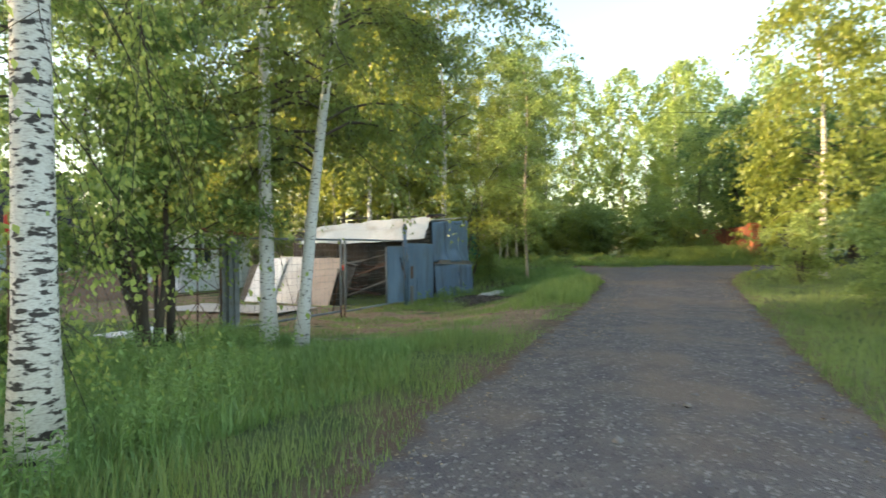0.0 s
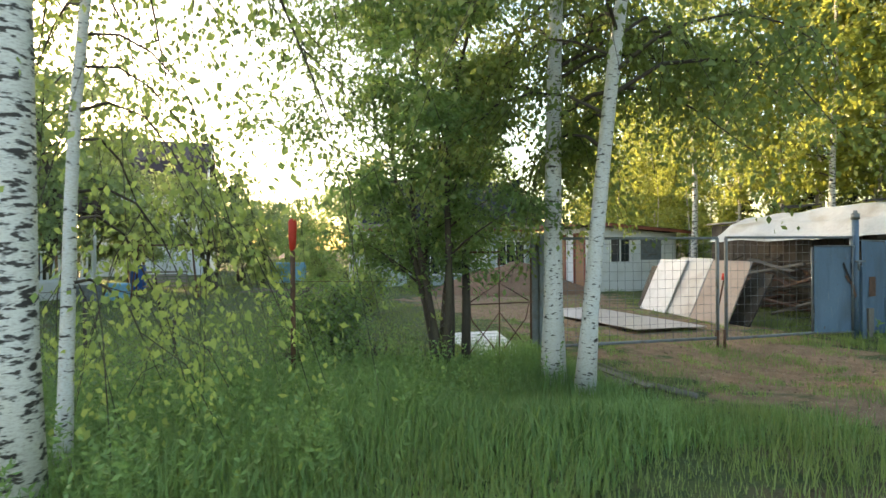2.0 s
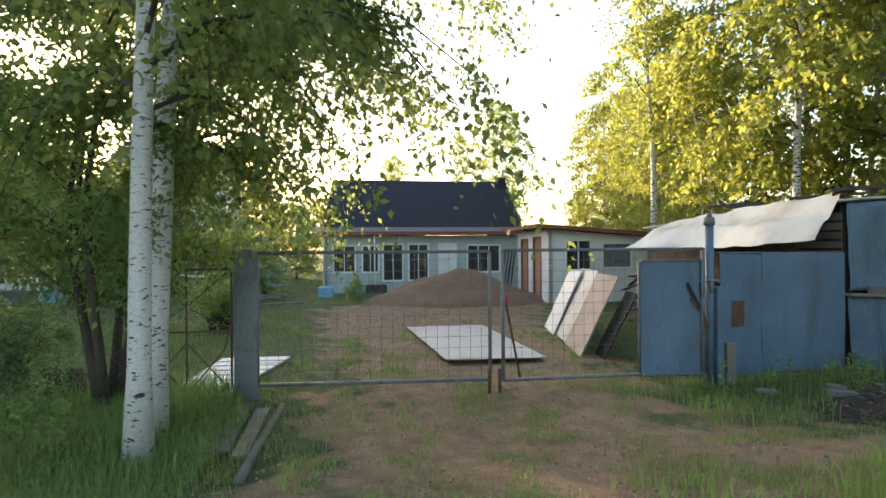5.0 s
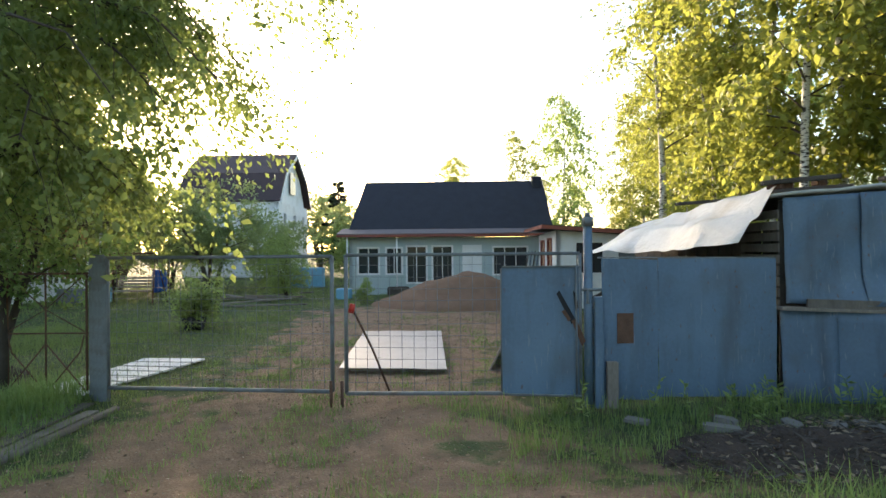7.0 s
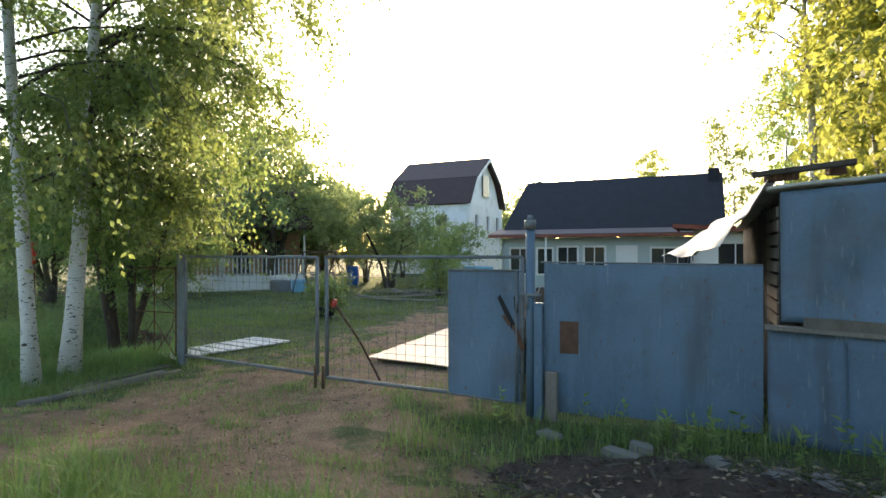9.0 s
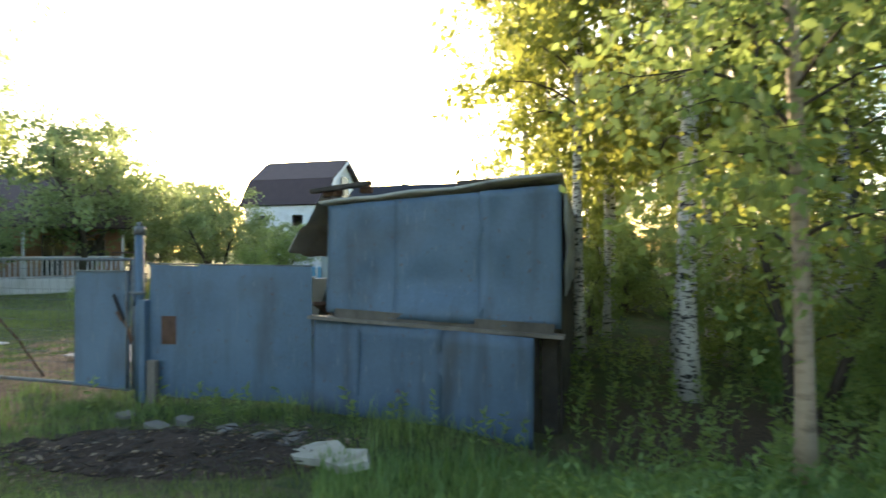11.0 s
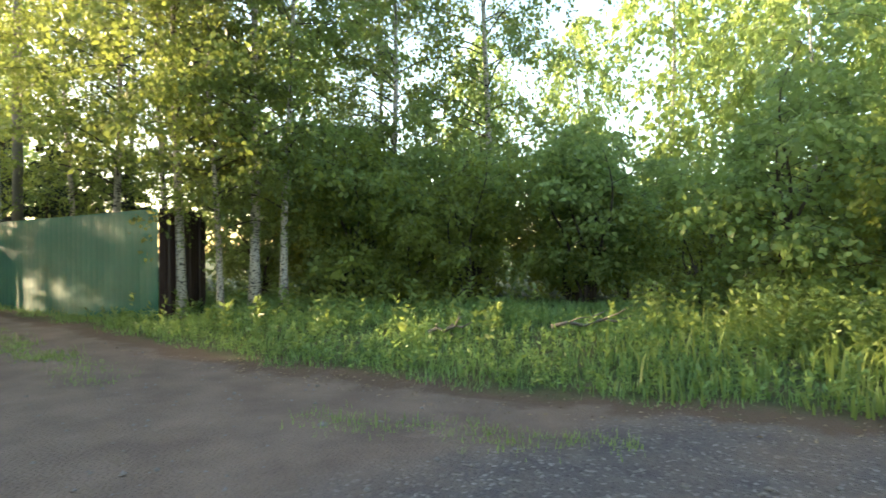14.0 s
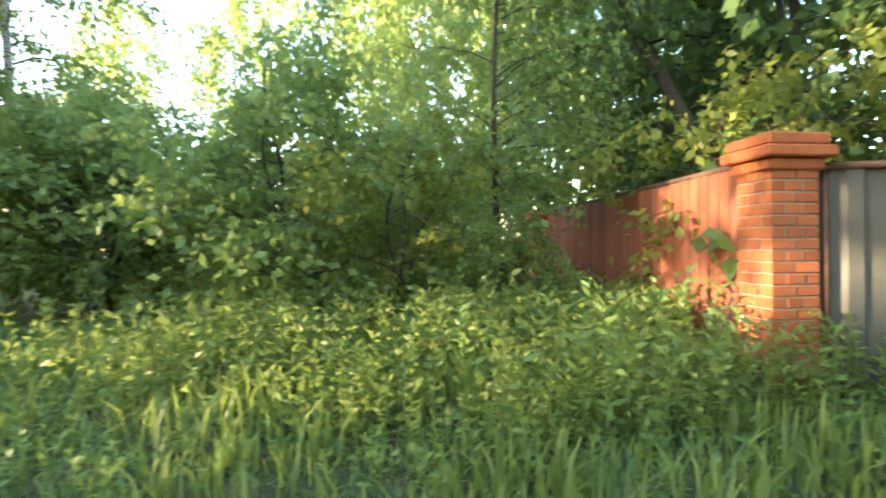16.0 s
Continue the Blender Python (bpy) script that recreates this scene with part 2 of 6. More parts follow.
MORTAR = material("grey_mortar", (0.29, 0.22, 0.17), 0.95, spread=0.15, scale=20, fine=150)
GATE_GREY = material("grey_corrugated_steel", (0.085, 0.085, 0.075), 0.6, spread=0.15, scale=3, fine=30, tint=(0.1, 0.08, 0.06), tint_scale=3)
SAND = material("reddish_brown_sand", (0.21, 0.125, 0.08), 0.97, spread=0.2, scale=3, fine=45, bump=0.8, tint=(0.2, 0.11, 0.07), tint_scale=2, bump_dist=0.03)
SOIL = material("dark_damp_soil", (0.062, 0.044, 0.034), 0.97, spread=0.35, scale=5, fine=40, bump=1.0, bump_dist=0.04)
PLASTER = material("crumbling_pale_slab", (0.42, 0.4, 0.34), 0.95, spread=0.15, scale=5, fine=50, bump=0.7, tint=(0.2, 0.19, 0.15), tint_scale=4)
CONCRETE = material("old_concrete", (0.2, 0.185, 0.17), 0.95, spread=0.15, scale=5, fine=60, bump=0.5, tint=(0.12, 0.13, 0.09), tint_scale=3)
BLUE_PLASTIC = material("bright_blue_plastic", (0.02, 0.1, 0.42), 0.4, spread=0.1, scale=4)
BLUE_COVER = material("pale_blue_cover", (0.16, 0.38, 0.55), 0.6, spread=0.15, scale=4)
HOLE = material("dark_interior", (0.02, 0.02, 0.022), 0.9, spread=0.2, scale=3)
TAN = material("ochre_wall", (0.36, 0.2, 0.12), 0.8, spread=0.1, scale=3)
ROOF_RIDGE = material("grey_brown_roofing", (0.16, 0.13, 0.13), 0.8, spread=0.15, scale=3)
DEAD_LEAF = leaf_material("dead_leaves", (0.08, 0.05, 0.03), (0.36, 0.27, 0.17), (0.3, 0.2, 0.1), 0.15)
STONES = material("mixed_gravel", (0.2, 0.185, 0.175), 0.9, spread=0.3, scale=9, fine=70, bump=0.4)
FILM = material("bleached_boards", (0.66, 0.66, 0.67), 0.6, spread=0.1, scale=4)
GLASS = bpy.data.materials.new("window_glass")
GLASS.use_nodes = True
gb = GLASS.node_tree.nodes["Principled BSDF"]
gb.inputs["Base Color"].default_value, gb.inputs["Roughness"].default_value = (0.03, 0.035, 0.04, 1), 0.06
gb.inputs["Specular IOR Level"].default_value = 0.8


# ---- mesh helpers ----
def mesh_ob(name, verts, faces, mat, parent=None, label="", smooth=False):
    me = bpy.data.meshes.new(name)
    if isinstance(verts, np.ndarray) and isinstance(faces, np.ndarray):
        k = faces.shape[1]
        me.vertices.add(len(verts)), me.loops.add(faces.size), me.polygons.add(len(faces))
        me.vertices.foreach_set("co", verts.astype(np.float32).ravel())
        me.loops.foreach_set("vertex_index", faces.astype(np.int32).ravel())
        me.polygons.foreach_set("loop_start", np.arange(0, faces.size, k, dtype=np.int32))
        me.update(calc_edges=True)
    else:
        me.from_pydata([tuple(v) for v in verts], [], faces)
        me.update()
    if smooth:
        me.polygons.foreach_set("use_smooth", [True] * len(me.polygons))
    me.materials.append(mat)
    ob = new(name, me)
    if parent:
        ob.parent = parent
    if label:
        ob["label"] = label
    return ob


def part(name, bm, mat, parent=None, label="", smooth=False):
    me = bpy.data.meshes.new(name)
    bm.to_mesh(me)
    bm.free()
    if smooth:
        me.polygons.foreach_set("use_smooth", [True] * len(me.polygons))
    me.materials.append(mat)
    ob = new(name, me)
    if parent:
        ob.parent = parent
    if label:
        ob["label"] = label
    return ob


def thing(name, m, label, category, group=""):
    ob = new(name)
    ob.empty_display_size = 0.2
    ob.matrix_world = m
    return tagged(ob, label, category, group)


def add_box(bm, x0, x1, y0, y1, z0, z1, m=None, bevel=0.0):
    vs = [bm.verts.new(Vector(p)) for p in ((x0, y0, z0), (x1, y0, z0), (x1, y1, z0), (x0, y1, z0), (x0, y0, z1), (x1, y0, z1), (x1, y1, z1), (x0, y1, z1))]
    fs = [bm.faces.new([vs[i] for i in q]) for q in ((0, 3, 2, 1), (4, 5, 6, 7), (0, 1, 5, 4), (1, 2, 6, 5), (2, 3, 7, 6), (3, 0, 4, 7))]
    if bevel:
        r = bmesh.ops.bevel(bm, geom=list({e for f in fs for e in f.edges}), offset=bevel, segments=1, affect="EDGES")
        vs = list({v for f in r["faces"] for v in f.verts} | {v for v in vs if v.is_valid})
    if m is not None:
        bmesh.ops.transform(bm, matrix=m, verts=vs)
    return vs


def box(name, size, m, mat, parent=None, label="", bevel=0.006):
    """A block with softened edges, its base centre at the origin of m."""
    bm = bmesh.new()
    a, b, c = size
    add_box(bm, -a / 2, a / 2, -b / 2, b / 2, 0, c, None, min(bevel, min(size) * 0.3))
    ob = part(name, bm, mat, parent, label)
    ob.matrix_basis = m
    return ob


def tube_data(pts, radii, seg=8, cap=True):
    """Vertices and faces of a round bar through the points."""
    pts = [Vector(p) for p in pts]
    verts, faces = [], []
    side = None
    for i, p in enumerate(pts):
        d = (pts[min(i + 1, len(pts) - 1)] - pts[max(i - 1, 0)]).normalized()
        if side is None:
            side = d.orthogonal().normalized()
        side = (side - d * side.dot(d)).normalized()
        up = d.cross(side)
        r = radii[i] if hasattr(radii, "__len__") else radii
        for k in range(seg):
            a = 2 * math.pi * k / seg
            verts.append(p + (side * math.cos(a) + up * math.sin(a)) * r)
    for i in range(len(pts) - 1):
        for k in range(seg):
            a, b = i * seg + k, i * seg + (k + 1) % seg
            faces.append((a, b, b + seg, a + seg))
    if cap:
        faces.append(tuple(range(seg))[::-1])
        faces.append(tuple(range((len(pts) - 1) * seg, len(pts) * seg)))
    return verts, faces


def tubes(name, runs, mat, parent=None, label="", seg=8, smooth=True):
    """One mesh of several bars; each run is (points, radius)."""
    V, F = [], []
    for pts, r in runs:
        v, f = tube_data(pts, r, seg)
        o = len(V)
        V += v
        F += [tuple(i + o for i in q) for q in f]
    return mesh_ob(name, V, F, mat, parent, label, smooth)


def sheet(name, corners, thick, mat, parent=None, label="", cuts=(8, 4), bulge=0.0, wrinkle=0.0, seed=0, ragged=0.0):
    """A thin board or sheet between four corners (low left, low right, top right, top left), with thickness and slight buckling."""
    a, b, c, d = [Vector(p) for p in corners]
    n = (b - a).cross(d - a).normalized()
    nu, nv = cuts
    V, F = [], []
    for s in (0, 1):
        for j in range(nv + 1):
            for i in range(nu + 1):
                u, v = i / nu, j / nv
                p = (a * (1 - u) + b * u) * (1 - v) + (d * (1 - u) + c * u) * v
                w = bulge * math.sin(math.pi * u) * math.sin(math.pi * v) + wrinkle * noise.noise(Vector((u * 4 + seed, v * 3, seed * 1.7)))
                q = p + n * (w + (thick if s else 0))
                if ragged and (j == 0 or j == nv):
                    q += (d - a).normalized() * ragged * noise.noise(Vector((u * 9, seed, j)))
                V.append(q)
    o = (nu + 1) * (nv + 1)
    for j in range(nv):
        for i in range(nu):
            k = j * (nu + 1) + i
            F.append((k, k + nu + 1, k + nu + 2, k + 1))
            F.append((o + k, o + k + 1, o + k + nu + 2, o + k + nu + 1))
    rim = list(range(nu + 1)) + [j * (nu + 1) + nu for j in range(1, nv + 1)] + [nv * (nu + 1) + i for i in range(nu - 1, -1, -1)] + [j * (nu + 1) for j in range(nv - 1, 0, -1)]
    for i, k in enumerate(rim):
        k2 = rim[(i + 1) % len(rim)]
        F.append((k, k2, k2 + o, k + o))
    return mesh_ob(name, V, F, mat, parent, label, smooth=wrinkle > 0.02)


# ---- ground ----
LEFT_EDGE = [(-6, -14), (-1.6, -1.5), (-0.1, 4), (2.8, 10.6), (4.7, 15.7), (5.2, 20.6), (3.4, 23.2), (-1, 26.2), (-8, 28.2), (-40, 33)]
RIGHT_EDGE = [(-3, -14), (1.6, -0.5), (2.84, 3.5), (3.6, 5.4), (5.1, 8.8), (7.9, 15.1), (10.6, 19.4), (15, 21.6), (40, 24)]
FAR_EDGE = [(-40, 36), (-8, 29.6), (-2, 28.0), (2, 26.6), (4.2, 25.9), (6.4, 25.3), (8.5, 25.1), (11.4, 25.0), (13.2, 24.4), (17, 23.8), (40, 26.5)]


def line_dist(line, X, Y):
    """The distance to a line of points, above zero on its right-hand side."""
    best = np.full(X.shape, 1e9)
    sign = np.ones(X.shape)
    for (ax, ay), (bx, by) in zip(line[:-1], line[1:]):
        dx, dy = bx - ax, by - ay
        u = np.clip(((X - ax) * dx + (Y - ay) * dy) / (dx * dx + dy * dy), 0, 1)
        ex, ey = X - ax - u * dx, Y - ay - u * dy
        d = np.hypot(ex, ey)
        near = d < best - 1e-9
        best = np.where(near, d, best)
        sign = np.where(near, np.where(dx * ey - dy * ex < 0, 1, -1), sign)
    return best * sign


def smooth_step(a, b, x):
    u = np.clip((x - a) / (b - a), 0, 1)
    return u * u * (3 - 2 * u)


def ground_np(X, Y):
    X, Y = np.asarray(X, float), np.asarray(Y, float)
    zr = 0.07 + 0.45 * smooth_step(-3, 25, Y)
    z = -0.06 + (zr + 0.06) * smooth_step(-3.4, -0.3, line_dist(LEFT_EDGE, X, Y))
    z = z + 0.33 * smooth_step(0.1, 2.4, -line_dist(FAR_EDGE, X, Y))
    z = z - 0.16 * np.exp(-((X - 1.35) ** 2 + (Y - 18.5) ** 2) / 1.0)
    r = np.minimum(0, -line_dist(RIGHT_EDGE, X, Y))
    z = z + 0.02 * np.sin(X * 1.7 + 0.6 * Y) * np.sin(Y * 1.3) * (np.abs(r) < 60)
    return z


def gz(x, y):
    return float(ground_np(np.array([x]), np.array([y]))[0])


def on_road(X, Y):
    """Distance into the road surface: above zero on it."""
    return np.minimum(np.minimum(line_dist(LEFT_EDGE, X, Y), line_dist(FAR_EDGE, X, Y)), -line_dist(RIGHT_EDGE, X, Y))


def on_drive(X, Y):
    """The bare earth of the drive before the gate and of the yard behind it."""
    f1 = line_dist([(-0.6, 8.1), (-1.9, 8.65), (-3.0, 9.3), (-6.0, 10.7), (-13, 13.0)], X, Y)
    f2 = -line_dist([(2.6, 14.6), (-0.2, 13.2), (-5.0, 15.6), (-8.5, 19.0)], X, Y)
    f3 = X + 12.5
    return np.minimum(np.minimum(f1, f2), np.minimum(f3, 3.4 - X + (Y - 11) * 0.4))


def spaced(lo, hi, a, b, fine):
    inner = list(np.arange(a, b + 1e-6, fine))
    left, right, s = [], [], fine
    x = a
    while x > lo:
        s *= 1.25
        x -= s
        left.append(x)
    x, s = b, fine
    while x < hi:
        s *= 1.25
        x += s
        right.append(x)
    return np.array(left[::-1] + inner + right)


def build_ground():
    xs, ys = spaced(-600, 600, -14, 17, 0.17), spaced(-600, 600, -3, 31, 0.17)
    X, Y = np.meshgrid(xs, ys)
    Z = ground_np(X, Y)
    nx, ny = len(xs), len(ys)
    road, drive = on_road(X, Y), on_drive(X, Y)
    for j in range(ny):
        for i in range(nx):
            if abs(X[j, i]) < 40 and abs(Y[j, i]) < 50:
                p = Vector((X[j, i], Y[j, i], 0))
                Z[j, i] += 0.02 * noise.noise(p * 0.9) + (0.012 if road[j, i] < 0 else 0.005) * noise.noise(p * 4)
    V = np.stack([X.ravel(), Y.ravel(), Z.ravel()], 1)
    i, j = np.meshgrid(np.arange(nx - 1), np.arange(ny - 1))
    k = (j * nx + i).ravel()
    F = np.stack([k, k + 1, k + nx + 1, k + nx], 1)
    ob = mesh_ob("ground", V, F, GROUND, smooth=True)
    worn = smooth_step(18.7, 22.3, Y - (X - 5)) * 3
    # Two soft-edged patches of darker ground: beside the shed and round the heap.
    dark_patches = np.exp(-(((X - 1.3) / 1.5) ** 2 + ((Y - 20.0) / 1.7) ** 2) ** 2) + np.exp(-(((X - 0.9) / 0.9) ** 2 + ((Y - 14.9) / 1.5) ** 2) ** 2)
    for name, v in (("road", road), ("drive", drive), ("worn", worn), ("dark_ground", dark_patches)):
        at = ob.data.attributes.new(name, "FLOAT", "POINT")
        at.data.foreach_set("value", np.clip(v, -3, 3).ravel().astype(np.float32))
    return tagged(ob, "uneven ground of grass, bare brown earth and a grey gravel road", "ground", kind="structure")


def ground_material():
    m = bpy.data.materials.new("ground_surface")
    m.use_nodes = True
    nt = m.node_tree
    N, L = nt.nodes, nt.links
    b = N["Principled BSDF"]
    tc = N.new("ShaderNodeTexCoord")

    def nz(s, detail=5, rough=0.55):
        n = N.new("ShaderNodeTexNoise")
        n.inputs["Scale"].default_value, n.inputs["Detail"].default_value, n.inputs["Roughness"].default_value = s, detail, rough
        L.new(tc.outputs["Object"], n.inputs["Vector"])
        return n.outputs["Fac"]

    def math_(op, a, c):
        n = N.new("ShaderNodeMath")
        n.operation = op
        for v, s in ((a, n.inputs[0]), (c, n.inputs[1])):
            if hasattr(v, "is_output"):
                L.new(v, s)
            else:
                s.default_value = v
        return n.outputs[0]

    def ramp(v, lo, hi, a=0.0, c=1.0):
        r = N.new("ShaderNodeMapRange")
        r.inputs[1].default_value, r.inputs[2].default_value, r.inputs[3].default_value, r.inputs[4].default_value = lo, hi, a, c
        L.new(v, r.inputs[0])
        return r.outputs[0]

    def mix(a, c, fac):
        x = N.new("ShaderNodeMix")
        x.data_type = "RGBA"
        for v, sock in ((a, x.inputs[6]), (c, x.inputs[7]), (fac, x.inputs[0])):
            if hasattr(v, "is_output"):
                L.new(v, sock)
            else:
                sock.default_value = v
        return x.outputs[2]

    at = {}
    for n in ("road", "drive", "worn", "dark_ground"):
        a = N.new("ShaderNodeAttribute")
        a.attribute_name = n
        at[n] = a.outputs["Fac"]
    broad, mid, fine = nz(0.7), nz(4.5), nz(55, 3)
    vor = N.new("ShaderNodeTexVoronoi")
    vor.inputs["Scale"].default_value = 42
    L.new(tc.outputs["Object"], vor.inputs["Vector"])
    vcol = N.new("ShaderNodeRGBToBW")
    L.new(vor.outputs["Color"], vcol.inputs[0])
    earth = mix((0.18, 0.12, 0.08, 1), (0.35, 0.24, 0.16, 1), ramp(mid, 0.3, 0.7))
    earth = mix(earth, (0.2, 0.13, 0.09, 1), ramp(fine, 0.4, 0.6, 0, 0.6))
    gravel = mix((0.095, 0.085, 0.09, 1), (0.155, 0.135, 0.125, 1), ramp(mid, 0.3, 0.7))
    gravel = mix(gravel, (0.33, 0.31, 0.3, 1), ramp(vcol.outputs[0], 0.72, 0.95, 0, 0.75))
    gravel = mix(gravel, (0.05, 0.045, 0.045, 1), ramp(vcol.outputs[0], 0.25, 0.05, 0, 0.6))
    gravel = mix(gravel, (0.2, 0.15, 0.115, 1), ramp(broad, 0.5, 0.64, 0, 0.65))
    track = mix((0.165, 0.12, 0.098, 1), (0.235, 0.175, 0.14, 1), ramp(nz(1.9), 0.35, 0.65))
    gravel = mix(gravel, track, ramp(math_("ADD", at["worn"], ramp(broad, 0.3, 0.7, -0.7, 0.7)), 0.7, 1.9, 0, 0.92))
    sod = mix((0.045, 0.07, 0.028, 1), (0.1, 0.125, 0.045, 1), ramp(mid, 0.3, 0.7))
    sod = mix(sod, (0.14, 0.11, 0.065, 1), ramp(nz(2.3), 0.5, 0.65, 0, 0.7))
    patchy = math_("ADD", at["drive"], ramp(nz(1.6), 0.25, 0.75, -1.5, 0.7))
    col = mix(sod, earth, ramp(patchy, -0.15, 0.25))
    # Mottled darker brown replaces the ground colour inside those patches.
    col = mix(col, mix((0.045, 0.034, 0.025, 1), (0.125, 0.09, 0.062, 1), ramp(fine, 0.35, 0.65)), at["dark_ground"])
    edge = math_("ADD", at["road"], ramp(nz(3.0), 0.25, 0.75, -0.25, 0.25))
    rim = mix(col, (0.13, 0.088, 0.062, 1), ramp(edge, -0.65, -0.2))
    col = mix(rim, gravel, ramp(edge, -0.08, 0.12))
    L.new(col, b.inputs["Base Color"])
    b.inputs["Roughness"].default_value, b.inputs["Specular IOR Level"].default_value = 0.92, 0.25
    bp = N.new("ShaderNodeBump")
    bp.inputs["Strength"].default_value, bp.inputs["Distance"].default_value = 0.8, 0.025
    L.new(math_("ADD", math_("MULTIPLY", vor.outputs["Distance"], -1.2), math_("ADD", fine, mid)), bp.inputs["Height"])
    L.new(bp.outputs[0], b.inputs["Normal"])
    return m


GROUND = ground_material()
build_ground()


# ---- trees ----
def rand_dir(rng, up=0.0):
    a = rng.uniform(0, 2 * math.pi)
    return Vector((math.cos(a), math.sin(a), up)).normalized()


def leaf_mesh(name, P, D, size, mat, parent, width=0.62, spread=0.35, seed=0):
    """Folded leaves of four corners at places P, pointing along D."""
    rng = np.random.default_rng(seed)
    n = len(P)
    D = D + rng.normal(0, spread, (n, 3))
    D /= np.linalg.norm(D, axis=1)[:, None] + 1e-9
    R = rng.normal(0, 1, (n, 3))
    S = np.cross(D, R)
    S /= np.linalg.norm(S, axis=1)[:, None] + 1e-9
    U = np.cross(S, D)
    l = (size * rng.uniform(0.65, 1.25, n))[:, None]
    w = l * width * 0.5
    V = np.empty((n, 4, 3))
    V[:, 0] = P
    V[:, 1] = P + D * l * 0.45 + S * w + U * l * 0.1
    V[:, 2] = P + D * l
    V[:, 3] = P + D * l * 0.45 - S * w + U * l * 0.1
    F = np.arange(n * 4).reshape(n, 4)
    return mesh_ob(name, V.reshape(-1, 3), F, mat, parent)


def make_tree(name, label, category, m, height, radius, bark, leaf, seed, crown_low=0.3, reach=2.0, branches=26, twigs=7, per_twig=26,
              leaf_size=0.06, droop=0.6, lean=(0, 0), rise=0.7, twig_len=0.7, stems=1, top_reach=0.35, group="", narrow=0.62, crook=0.05, spread=0.55, side=None, wood=2):
    """One tree: trunk, branches and a crown of single leaves on hanging or rising twigs."""
    rng = random.Random(seed)
    nr = np.random.default_rng(seed)
    root = thing(name, m, label, category, group)
    tv, tf, bv, bf = [], [], [], []
    LP, LD = [], []

    def put(V, F, data):
        v, f = data
        o = len(V)
        V.extend(v)
        F.extend(tuple(i + o for i in q) for q in f)

    for s in range(stems):
        out = rand_dir(rng) * (0.0 if stems == 1 else rng.uniform(0.05, 0.16))
        tilt = Vector((lean[0], lean[1], 0)) + (Vector() if stems == 1 else out * rng.uniform(1.2, 2.6) / 1.0)
        h = height * (1 if s == 0 else rng.uniform(0.7, 1.0))
        n = 14
        spine = []
        ph = rng.uniform(0, 6)
        for i in range(n):
            t = i / (n - 1)
            w = crook * h * 0.25 * t
            spine.append(out + Vector((tilt.x * h * t + w * math.sin(ph + t * 7), tilt.y * h * t + w * math.cos(ph * 2 + t * 6), h * t - (0.1 if i == 0 else 0))))
        rad = [radius * (1.35 if i == 0 else 1.1 if i == 1 and h < 6 else 1) * (1 - 0.88 * (i / (n - 1)) ** 0.9) for i in range(n)]
        put(tv, tf, tube_data(spine, rad, 10 if radius > 0.04 else 6))
        for b in range(branches // stems):
            t = crown_low + (1 - crown_low) * ((b + rng.random()) / (branches // stems)) ** 0.9
            k = t * (n - 1)
            i0 = min(int(k), n - 2)
            base = spine[i0].lerp(spine[i0 + 1], k - i0)
            d = rand_dir(rng)
            if side is not None and d.dot(Vector(side)) < -0.2 and rng.random() < 0.75:
                d = -d
            shape = math.sin(math.pi * min(1, 0.25 + 0.75 * (1 - t) / max(0.01, 1 - crown_low))) if top_reach < 0 else (top_reach + (1 - top_reach) * math.sin(math.pi * (0.15 + 0.7 * (1 - t) / (1 - crown_low))))
            L_ = reach * max(0.2, shape) * rng.uniform(0.6, 1.15)
            pts = []
            for j in range(6):
                u = j / 5
                pts.append(base + d * L_ * u * (1 - 0.1 * u) + Vector((0, 0, L_ * (rise * u - droop * u * u))) + Vector((rng.uniform(-1, 1), rng.uniform(-1, 1), rng.uniform(-1, 1))) * 0.05 * L_ * u)
            r0 = max(0.006, rad[i0] * 0.36)
            put(bv, bf, tube_data(pts, [r0 * (1 - 0.85 * j / 5) for j in range(6)], 4 if wood == 2 else 3, False))
            for w in range(twigs):
                u = 0.25 + 0.75 * rng.random()
                q = u * 5
                j0 = min(int(q), 4)
                p0 = pts[j0].lerp(pts[j0 + 1], q - j0)
                td = (d * 0.5 + rand_dir(rng, rng.uniform(-0.4, 0.6)) * 0.9).normalized()
                tl = twig_len * rng.uniform(0.5, 1.3)
                tw = [p0 + td * tl * x + Vector((0, 0, -droop * tl * x * x * 1.3)) for x in (0, 0.35, 0.7, 1.0)]
                if wood and w % wood == 0:
                    put(bv, bf, tube_data(tw, [max(0.003, r0 * 0.25), 0.004, 0.003, 0.002], 3, False))
                m_ = int(per_twig * rng.uniform(0.6, 1.3))
                x = nr.uniform(0.05, 1.05, m_)
                A = np.array([tuple(p) for p in tw])
                P_ = np.stack([np.interp(x, (0, 0.35, 0.7, 1.0), A[:, c]) for c in range(3)], 1)
                P_ += nr.normal(0, 0.05 + 0.045 * tl, (m_, 3))
                LP.append(P_)
                dirs = np.tile(np.array([td.x * 0.4, td.y * 0.4, -0.25 - droop * 0.8]), (m_, 1)) + nr.normal(0, 0.4, (m_, 3))
                LD.append(dirs)
    mesh_ob("trunk", tv, tf, bark, root, smooth=True)
    mesh_ob("branch", bv, bf, BARK_DARK, root, "thin dark branches and twigs", smooth=True)
    leaf_mesh("crown", np.concatenate(LP), np.concatenate(LD), leaf_size, leaf, root, narrow, spread, seed)
    return root


def stand(x, y, turn=0.0, size=1.0, sink=0.03):
    return pose(x, y, gz(x, y) - sink, 0, 0, turn) @ Matrix.Scale(size, 4)


